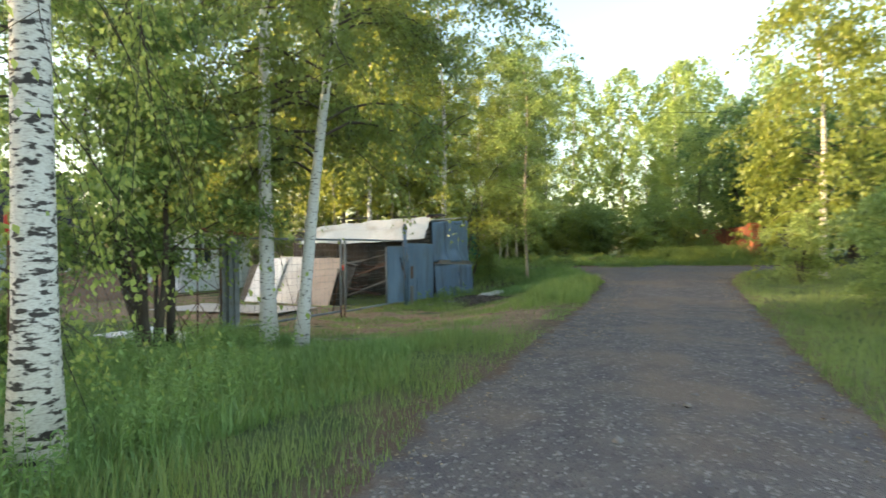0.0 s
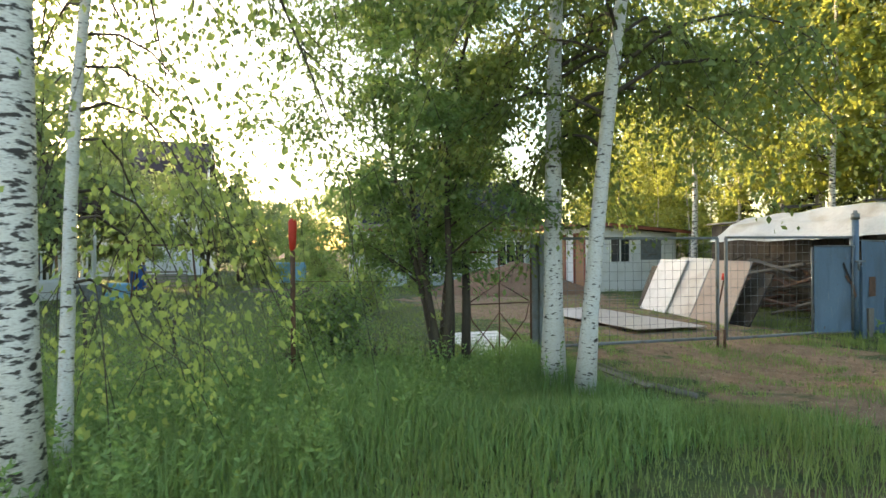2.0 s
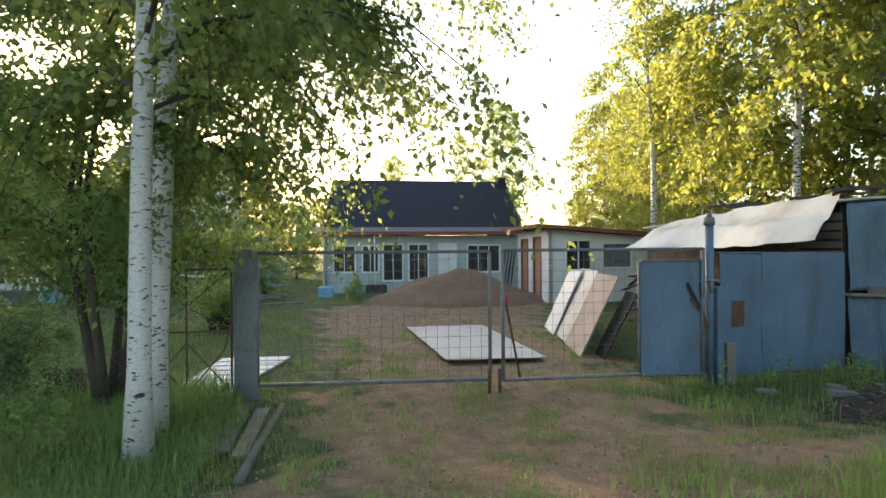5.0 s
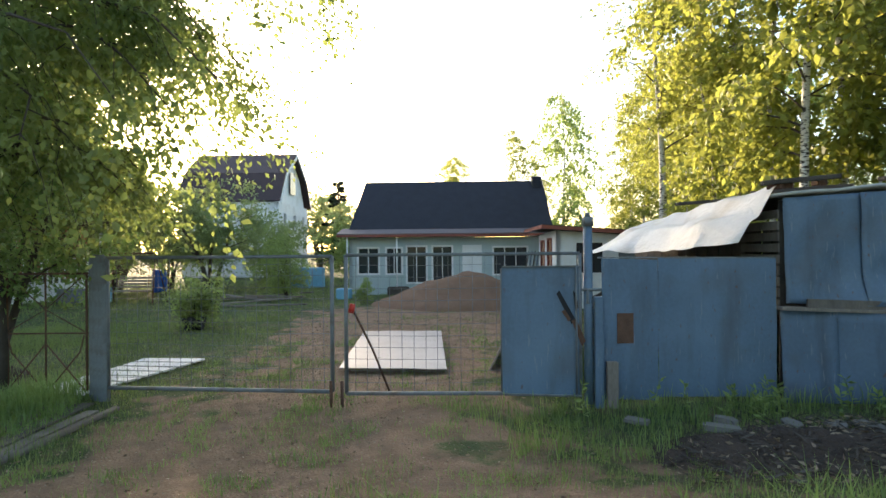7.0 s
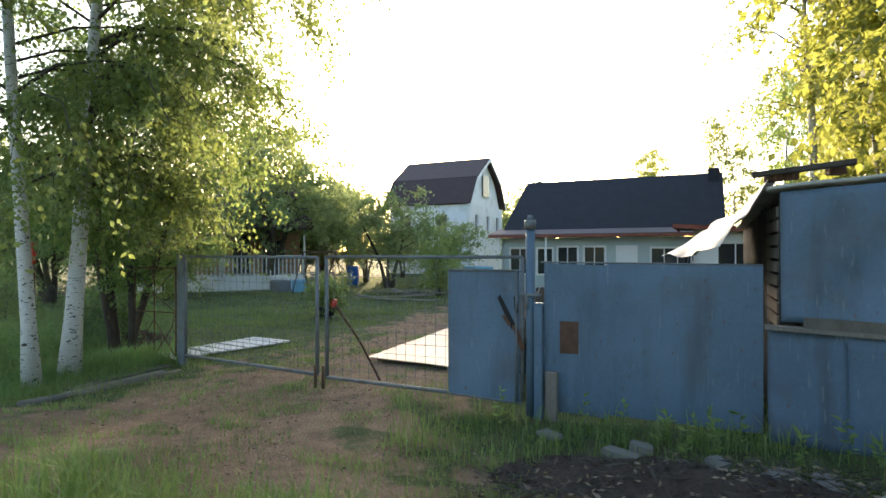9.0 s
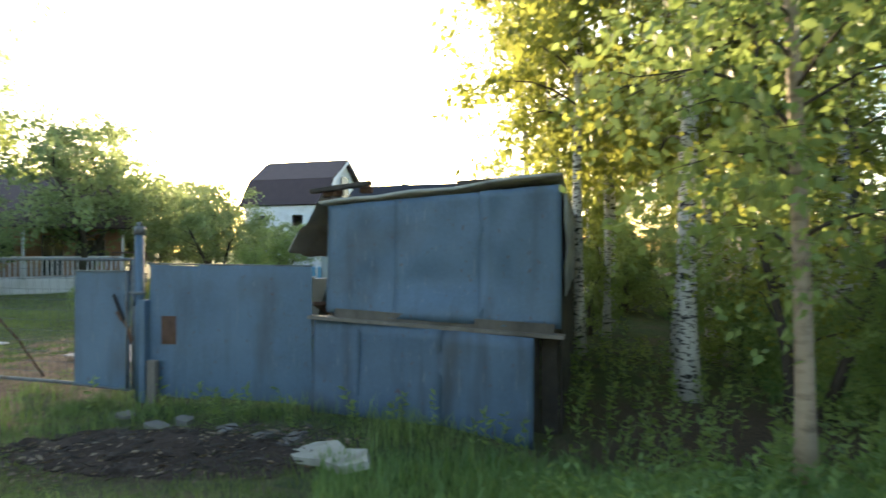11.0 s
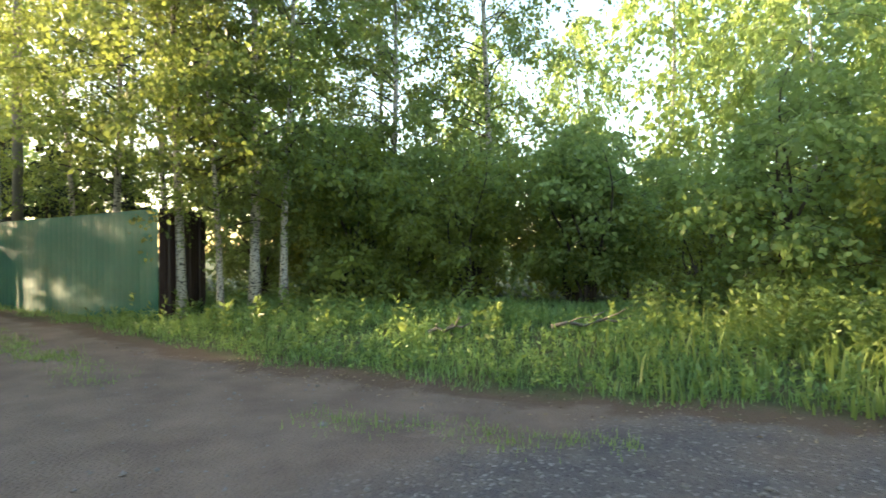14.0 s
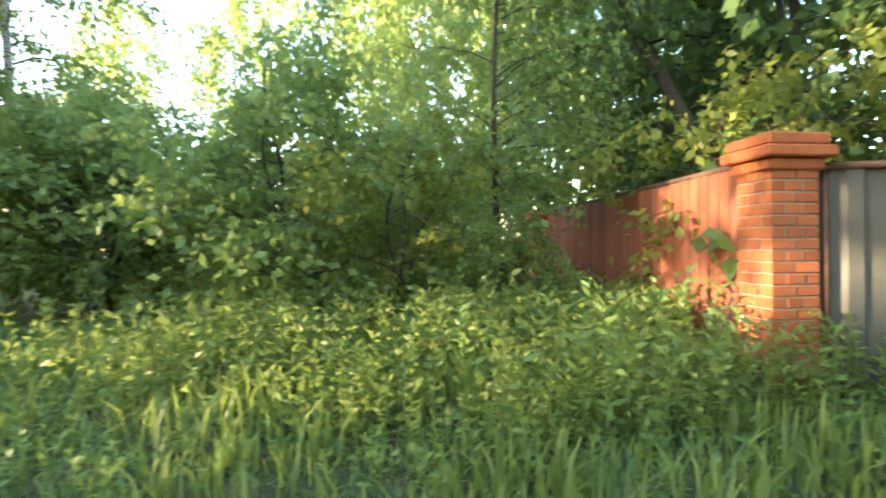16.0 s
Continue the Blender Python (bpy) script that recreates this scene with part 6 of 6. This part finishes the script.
for s in (H0 + U * 0.25, H1 - U * 0.1):
    V = [s + V_ * 0.7 + at(0, 0, 2.15), s + V_ * 5.5 + at(0, 0, 2.15), s + V_ * 2.9 + at(0, 0, 4.5)]
    V += [p - U * 0.1 for p in V]
    mesh_ob("gable", V, [(0, 1, 2), (5, 4, 3), (0, 3, 4, 1), (1, 4, 5, 2), (2, 5, 3, 0)], WALL_BLUE, house)
ch = H1 + V_ * 2.6 - U * 0.25
box("chimney", (0.4, 0.35, 2.4), Matrix.Translation(ch + at(0, 0, 2.4)) @ pose(0, 0, 0, 0, 0, TURN), ROOF_DARK, house, "dark square chimney", 0.02)
for x in (0.0, 1.9):
    tubes("drainpipe", [([H0 - V_ * 0.4 + U * x + at(0, 0, -0.1), H0 - V_ * 0.4 + U * x + at(0, 0, 2.2)], 0.03)], WHITE_PAINT, house, seg=6)

# white house with a gambrel roof, far behind
G0 = at(-37.4, 15.7)
gam = thing("gambrel_house", pose(0, 0, 0), "white two-storey house with brown gambrel roof beyond the garden trees", "house")
w = 3.5
prof = [(-w, 5.0), (-w * 0.66, 7.0), (0, 8.7), (w * 0.66, 7.0), (w, 5.0)]
ga = G0 + V_ * -w
gb = G0 + V_ * w
GLn = 6.3
back = -U * GLn
fl = [(0.9, 1.5, 3.1, 4.3), (3.0, 3.6, 3.1, 4.3), (5.3, 5.9, 3.1, 4.3)]
wall_quad("wall", gb, ga, -0.1, 5.0, WHITE_PAINT, gam, thick=0.2, openings=fl)
for o in fl:
    fitted("window", gb, ga, o, gam, WHITE_PAINT)
wall_quad("wall", ga, ga + back, -0.1, 5.0, WHITE_PAINT, gam, openings=[(1.5, 2.4, 3.1, 4.3), (4.5, 5.4, 3.1, 4.3)])
wall_quad("wall", gb + back, gb, -0.1, 5.0, WHITE_PAINT, gam)
wall_quad("wall", ga + back, gb + back, -0.1, 5.0, WHITE_PAINT, gam)
for s in (G0 - U * 0.02, G0 + back):
    V = [s + V_ * x * 0.97 + at(0, 0, z - 0.05) for x, z in prof]
    n = len(V)
    V += [p - U * 0.15 for p in V]
    mesh_ob("gable", V, [tuple(range(n)), tuple(range(n, 2 * n))[::-1]] + [(i, n + i, n + (i + 1) % n, (i + 1) % n) for i in range(n)], WHITE_PAINT, gam)
sheet("gable_window", [G0 + U * 0.09 - V_ * 0.6 + at(0, 0, 5.8), G0 + U * 0.09 + V_ * 0.6 + at(0, 0, 5.8), G0 + U * 0.09 + V_ * 0.6 + at(0, 0, 7.4), G0 + U * 0.09 - V_ * 0.6 + at(0, 0, 7.4)], 0.04, GLASS, gam, "dark gable window", (1, 1))
for (x0, z0), (x1, z1) in zip(prof[:-1], prof[1:]):
    ext = 1.08
    p0, p1 = G0 + V_ * x0 * ext + U * 0.4, G0 + V_ * x1 * ext + U * 0.4
    roof_slab("roof", [p1 + at(0, 0, z1), p0 + at(0, 0, z0), p0 + back - U * 0.8 + at(0, 0, z0), p1 + back - U * 0.8 + at(0, 0, z1)][::-1], 0.1, ROOF_BROWN, gam)
for (x0, z0), (x1, z1) in zip(prof[:-1], prof[1:]):
    sheet("bargeboard", [G0 + V_ * x0 * 1.08 + U * 0.46 + at(0, 0, z0 - 0.2), G0 + V_ * x1 * 1.08 + U * 0.46 + at(0, 0, z1 - 0.2), G0 + V_ * x1 * 1.08 + U * 0.46 + at(0, 0, z1 + 0.05), G0 + V_ * x0 * 1.08 + U * 0.46 + at(0, 0, z0 + 0.05)], 0.04, WHITE_PAINT, gam, "", (1, 1))

# summer house with a white balustrade
summer = thing("summer_house", pose(0, 0, 0), "ochre summer house with a white railed porch", "house")
P0_, P1_ = at(-17.3, 0.0), at(-20.2, 6.4)
pd = (P1_ - P0_).normalized()
pn = at(-pd.y, pd.x)
if pn.x > 0:
    pn = -pn
PL = (P1_ - P0_).length
sheet("porch_floor", [P0_ + at(0, 0, 0.5), P1_ + at(0, 0, 0.5), P1_ + pn * 2.4 + at(0, 0, 0.5), P0_ + pn * 2.4 + at(0, 0, 0.5)], 0.08, WHITE_PAINT, summer, "white porch deck", (1, 1))
wall_quad("porch_base", P1_, P0_, -0.1, 0.5, WHITE_PAINT, summer)
rail = mesh_ob("balustrade", *tube_data([P0_ + at(0, 0, 1.45), P1_ + at(0, 0, 1.45)], 0.04, 4), WHITE_PAINT, summer, "white railing")
bm = bmesh.new()
add_box(bm, -0.03, 0.03, -0.015, 0.015, 0, 0.86)
bal = bpy.data.meshes.new("baluster")
bm.to_mesh(bal)
bm.free()
bal.materials.append(WHITE_PAINT)
for i in range(40):
    o = new("baluster", bal)
    o.parent = rail
    o.matrix_basis = Matrix.Translation(lerp(P0_, P1_, (i + 0.5) / 40) + at(0, 0, 0.58)) @ pose(0, 0, 0, 0, 0, math.degrees(math.atan2(pd.y, pd.x)))
for t in (0, 0.5, 1):
    tubes("porch_post", [([lerp(P0_, P1_, t) + at(0, 0, 0.5), lerp(P0_, P1_, t) + at(0, 0, 2.7)], 0.05)], WHITE_PAINT, summer, seg=6)
Q0, Q1 = P0_ + pn * 2.2, P1_ + pn * 2.2
ops = [(0.6, 1.4, 1.2, 2.2), (2.2, 3.0, 0.6, 2.4), (4.0, 4.9, 1.2, 2.2)]
wall_quad("wall", Q1, Q0, -0.1, 2.8, TAN, summer, openings=ops)
for o in ops:
    fitted("window", Q1, Q0, o, summer, WHITE_PAINT)
wall_quad("wall", Q0, Q0 + pn * 5, -0.1, 2.8, TAN, summer)
wall_quad("wall", Q0 + pn * 5, Q1 + pn * 5, -0.1, 2.8, TAN, summer)
wall_quad("wall", Q1 + pn * 5, Q1, -0.1, 2.8, TAN, summer)
roof_slab("roof", [P0_ - pn * 0.3 - pd * 0.4 + at(0, 0, 2.65), P1_ - pn * 0.3 + pd * 0.4 + at(0, 0, 2.65), Q1 + pn * 2.4 + pd * 0.4 + at(0, 0, 5.4), Q0 + pn * 2.4 - pd * 0.4 + at(0, 0, 5.4)], 0.08, ROOF_BROWN, summer)
roof_slab("roof", [Q1 + pn * 5.4 + pd * 0.4 + at(0, 0, 2.65), Q0 + pn * 5.4 - pd * 0.4 + at(0, 0, 2.65), Q0 + pn * 2.4 - pd * 0.4 + at(0, 0, 5.4), Q1 + pn * 2.4 + pd * 0.4 + at(0, 0, 5.4)], 0.08, ROOF_BROWN, summer)

# yard things
def barrel(x, y):
    q = thing("barrel", pose(x, y, gz(x, y)), "bright blue plastic water barrel on the lawn", "barrel")
    tubes("body", [([(0, 0, 0), (0, 0, 0.08), (0, 0, 0.45), (0, 0, 0.82), (0, 0, 0.9)], [0.27, 0.29, 0.31, 0.29, 0.26])], BLUE_PLASTIC, q, seg=18)
    tubes("lid", [([(0, 0, 0.9), (0, 0, 0.95)], [0.28, 0.27])], BLUE_PLASTIC, q, "flat blue lid", seg=18)


barrel(-22.5, 8.2)
sw = thing("garden_swing", pose(-17.2, 7.8, gz(-17.2, 7.8), 0, 0, 70), "rusty garden swing frame with a bench", "swing")
tubes("frame", [([(-0.9, -0.55, 0), (-0.75, 0, 1.7), (-0.9, 0.55, 0)], 0.022), ([(0.9, -0.55, 0), (0.75, 0, 1.7), (0.9, 0.55, 0)], 0.022), ([(-0.75, 0, 1.7), (0.75, 0, 1.7)], 0.025)], RUST, sw, seg=6)
bm = bmesh.new()
for k in range(5):
    add_box(bm, -0.6, 0.6, -0.25 + k * 0.1, -0.18 + k * 0.1, 0.42, 0.45)
for k in range(4):
    add_box(bm, -0.6, 0.6, 0.26, 0.28, 0.52 + k * 0.1, 0.59 + k * 0.1)
part("bench", bm, WOOD_OLD, sw, "slatted bench of the swing")
for p, r in (((-0.6, 0, 1.7), (-0.6, -0.2, 0.45)), ((0.6, 0, 1.7), (0.6, -0.2, 0.45)), ((-0.6, 0, 1.7), (-0.6, 0.27, 0.9)), ((0.6, 0, 1.7), (0.6, 0.27, 0.9))):
    tubes("hanger", [([p, r], 0.008)], RUST, sw, seg=4)
q = thing("garden_tub", pose(-9.4, 9.9, gz(-9.4, 9.9)), "dark garden tub round the foot of a bush", "tub")
tubes("tub", [([(0, 0, 0), (0, 0, 0.28)], [0.2, 0.27])], HOLE, q, seg=14)
for x, y, a, sx, sy, sz, mat, nm, lb in [(-22.6, 14.5, 30, 1.3, 1.0, 0.95, BLUE_COVER, "covered_stack", "pale blue covered stack beside the house"), (-15.4, 14.6, 60, 0.5, 0.4, 0.4, BLUE_COVER, "crate", "pale blue crate by the veranda"),
                                         (-18.6, 5.8, 40, 0.9, 0.6, 0.5, GREY_STEEL, "grey_box", "grey box standing before the porch"), (-18.3, 6.7, 40, 0.55, 0.5, 0.55, BLUE_COVER, "crate", "pale blue crate beside a grey box"),
                                         (-15.9, 16.8, 65, 0.8, 0.4, 0.35, WOOD_DARK, "bench_box", "dark low box against the veranda"), (-14.7, 19.3, 65, 1.0, 0.4, 0.4, WOOD_OLD, "bench_box", "weathered low box against the veranda")]:
    q = thing(nm, pose(x, y, gz(x, y) - 0.02, 0, 0, a), lb, nm.replace("_", " "))
    box("body", (sx, sy, sz), pose(0, 0, 0), mat, q, bevel=0.04)
rng = random.Random(12)
for i in range(10):
    q = thing("garden_plank", pose(-15 + rng.uniform(-2, 2), 11.5 + rng.uniform(-1.2, 1.2), 0.0 + rng.uniform(0, 0.12), 0, rng.uniform(-4, 4), rng.uniform(30, 80)), "grey plank lying about on the lawn", "plank", "planks on the lawn")
    box("plank", (rng.uniform(1.2, 2.6), 0.14, 0.04), pose(0, 0, 0), WOOD_OLD, q)
for k in range(4):
    c = AC + V_ * 3.7 - U * (0.2 + 0.12 * k)
    q = thing("stacked_board", pose(0, 0, 0), "tall dark board standing against the annexe", "board", "boards by the annexe")
    sheet("board", [c + at(0, 0, -0.05), c + V_ * 0.2 + at(0, 0, -0.05), c + V_ * 0.2 + U * 0.25 + at(0, 0, 1.6), c + U * 0.25 + at(0, 0, 1.6)], 0.02, WOOD_DARK if k % 2 else BLUE_DARK, q, "", (1, 1))

# ---- far fence, pole and wall ----
gf = thing("green_fence", pose(0, 0, 0), "dark green profiled steel fence with a brown end", "fence")


def ribbed(name, a, b, z0a, z0b, z1a, z1b, mat, parent, label="", pitch=0.2, depth=0.02):
    a, b = Vector((*a, 0)), Vector((*b, 0))
    L_ = (b - a).length
    d = (b - a) / L_
    n = at(d.y, -d.x)
    xs, x = [], 0.0
    while x < L_:
        for f, s in ((0, 0), (0.5, 0), (0.6, 1), (0.9, 1)):
            if x + f * pitch < L_:
                xs.append((x + f * pitch, s))
        x += pitch
    xs.append((L_, 0))
    V, F = [], []
    for x, s in xs:
        t = x / L_
        p = a + d * x + n * depth * s
        q = p - n * 0.004
        V += [p + at(0, 0, z0a + (z0b - z0a) * t), p + at(0, 0, z1a + (z1b - z1a) * t), q + at(0, 0, z0a + (z0b - z0a) * t), q + at(0, 0, z1a + (z1b - z1a) * t)]
    for i in range(len(xs) - 1):
        k = i * 4
        F += [(k, k + 4, k + 5, k + 1), (k + 2, k + 3, k + 7, k + 6), (k + 1, k + 5, k + 7, k + 3), (k, k + 2, k + 6, k + 4)]
    F += [(0, 1, 3, 2), (len(V) - 4, len(V) - 2, len(V) - 1, len(V) - 3)]
    return mesh_ob(name, V, F, mat, parent, label)


pts = [(1.87, 27.7), (0.1, 28.12), (-1.7, 28.55), (-3.4, 28.95), (-5.1, 29.35)]
for a, b in zip(pts[:-1], pts[1:]):
    ribbed("fence_panel", a, b, gz(*a) - 0.1, gz(*b) - 0.1, 2.52, 2.52, FENCE_GREEN, gf, "", 0.2, 0.0035)
ribbed("fence_panel", (2.02, 28.6), (1.88, 27.71), gz(1.9, 28) - 0.1, gz(1.9, 27.7) - 0.1, 2.5, 2.52, FENCE_BROWN, gf, "brown steel end panel")
wfence = thing("pale_fence", pose(0, 0, 0), "pale sunlit boarded fence beyond the green one", "fence")
pts = [(-5.1, 29.3), (-7.3, 28.7), (-9.8, 28.9), (-12.5, 29.6), (-16, 31)]
for a, b in zip(pts[:-1], pts[1:]):
    ribbed("fence_panel", a, b, gz(*a) - 0.1, gz(*b) - 0.1, 2.2, 2.15, FENCE_PALE, wfence, "", 0.25, 0.015)
for a in pts[1:3]:
    tubes("post", [([at(a[0] + 0.05, a[1] - 0.06, 0.3), at(a[0] + 0.05, a[1] - 0.06, 2.3)], 0.04)], WOOD_DARK, wfence, "dark fence post", seg=6)
up = thing("utility_pole", pose(-5.5, 30.3, gz(-5.5, 30.3) - 0.1), "tall grey wooden utility pole with cables", "pole")
tubes("shaft", [([(0, 0, 0), (0.05, 0, 9.5)], [0.13, 0.09])], WOOD_OLD, up, seg=10)
tubes("crossarm", [([(-0.7, 0, 9.0), (0.7, 0.1, 9.0)], 0.04)], WOOD_OLD, up, seg=4)
tubes("lamp_arm", [([(0, 0, 8.3), (-0.5, -0.5, 8.6)], 0.02)], GREY_STEEL, up, seg=5)
def cable(a, b, sag):
    return ([tuple(Vector(a).lerp(Vector(b), k / 12) + at(0, 0, -sag * 4 * (k / 12) * (1 - k / 12))) for k in range(13)], 0.012)


cab = thing("overhead_cable", pose(0, 0, 0), "thin dark overhead cables across the road", "cable")
tubes("cable", [cable((-5.5, 30.3, 9.3), (34, 27, 8.6), 0.5), cable((-5.5, 30.3, 9.0), (-45, 38, 9.2), 0.4)], HOLE, cab, seg=4)

# red boarded wall between brick piers
PA, PB = at(14.77, 25.92), at(14.95, 31.05)


def brick_pier(c, h, w, turn, name_group):
    """A pier of single bricks round a mortar core, with a brick cap."""
    z0 = gz(c.x, c.y) - 0.1
    root = thing("brick_pier", pose(c.x, c.y, z0, 0, 0, turn), "red brick gate pier with a projecting cap", "pier", name_group)
    core = box("mortar_core", (w - 0.014, w - 0.014, h - 0.25), pose(0, 0, 0), MORTAR, root, "grey mortar core", 0.002)
    bh, bw, j = 0.065, 0.1, 0.011
    kinds = {}
    for nm, bl in (("long", (w - 0.011) / 2), ("short", w - 2 * bw - 0.022)):
        bm = bmesh.new()
        add_box(bm, -bl / 2, bl / 2, -bw / 2, bw / 2, 0, bh, None, 0.005)
        me = bpy.data.meshes.new("brick")
        bm.to_mesh(me)
        bm.free()
        me.materials.append(BRICK)
        kinds[nm] = (me, bl)
    rng = random.Random(3)
    for k in range(math.ceil((h - 0.25) / (bh + j))):
        z = k * (bh + j) + 0.006
        for s in range(4):
            long = k % 2 == s % 2
            me, bl = kinds["long" if long else "short"]
            for off in ((-(bl + 0.011) / 2, (bl + 0.011) / 2) if long else (0,)):
                o = new("brick", me)
                o.parent = root
                o.matrix_basis = pose(0, 0, z, 0, 0, 90 * s) @ pose(off, -w / 2 + bw / 2 - rng.uniform(0, 0.003), 0)
    for q, (e, z, t) in enumerate([(0.03, h - 0.25, 0.075), (0.08, h - 0.17, 0.075), (0.05, h - 0.09, 0.08)]):
        box("cap_course", (w + 2 * e, w + 2 * e, t), pose(0, 0, z), BRICK, root, "projecting brick cap course", 0.012)
    return root


ang = math.degrees(math.atan2(PB.y - PA.y, PB.x - PA.x))
brick_pier(PA, 2.52 - gz(PA.x, PA.y) + 0.1, 0.34, ang - 90, "red brick piers")
brick_pier(PB, 2.4 - gz(PB.x, PB.y) + 0.1, 0.34, ang - 90, "red brick piers")
rw = thing("red_wall", pose(0, 0, 0), "rust-red boarded wall between brick piers", "wall")
d = (PB - PA).normalized()
n = 36
for i in range(n):
    a, b = PA + d * (0.2 + 4.75 * i / n), PA + d * (0.2 + 4.75 * (i + 0.93) / n)
    za = gz(a.x, a.y) - 0.05
    ob = sheet("wall_board", [b + at(0, 0, za), a + at(0, 0, za), a + at(0, 0, 2.36 - 0.001 * i), b + at(0, 0, 2.36 - 0.001 * i)], 0.02, WALL_RED, rw, "", (1, 1))
tubes("top_rail", [([PA + at(0, 0, 2.38), PB + at(0, 0, 2.34)], 0.03)], RUST, rw, seg=4)
tubes("back_rail", [([PA + at(0.06, 0, 1.2), PB + at(0.06, 0, 1.2)], 0.03)], RUST, rw, seg=4)
gg = thing("steel_gate", pose(0, 0, 0), "grey corrugated steel gate leaf beside a brick pier", "gate")
ribbed("gate_panel", (PA.x + 0.2, PA.y - 0.1), (PA.x + 1.9, PA.y - 0.9), gz(15, 25.8), gz(16.4, 25.2), 2.3, 2.3, GATE_GREY, gg, "", 0.3, 0.03)
tubes("gate_frame", [([PA + at(0.2, -0.13, 2.3), PA + at(1.9, -0.93, 2.3)], 0.03), ([PA + at(0.25, -0.13, 0.6), PA + at(0.25, -0.13, 2.3)], 0.03)], RUST, gg, seg=4)
# low reddish fence far behind the thicket and a small roof
rf = thing("red_fence", pose(0, 0, 0), "faded red fence glimpsed through the trees", "fence")
for (a, b) in [((14.95, 31.3), (14.6, 34.6)), ((14.6, 34.6), (14.1, 38.5))]:
    ribbed("fence_panel", a, b, 0.6, 0.6, 2.0, 1.9, WALL_RED, rf, "", 0.22, 0.02)
sh = thing("hut", pose(11.2, 45, gz(11.2, 45), 0, 0, 20), "dark grey hut roof seen through branches", "hut")
box("body", (3.6, 3.0, 1.7), pose(0, 0, 0), WOOD_DARK, sh)
mesh_ob("roof", [(-2, -1.8, 1.7), (2, -1.8, 1.7), (2, 1.8, 1.7), (-2, 1.8, 1.7), (-2, 0, 2.8), (2, 0, 2.8)], [(0, 1, 5, 4), (2, 3, 4, 5), (0, 4, 3), (1, 2, 5), (0, 3, 2, 1)], ROOF_DARK, sh)
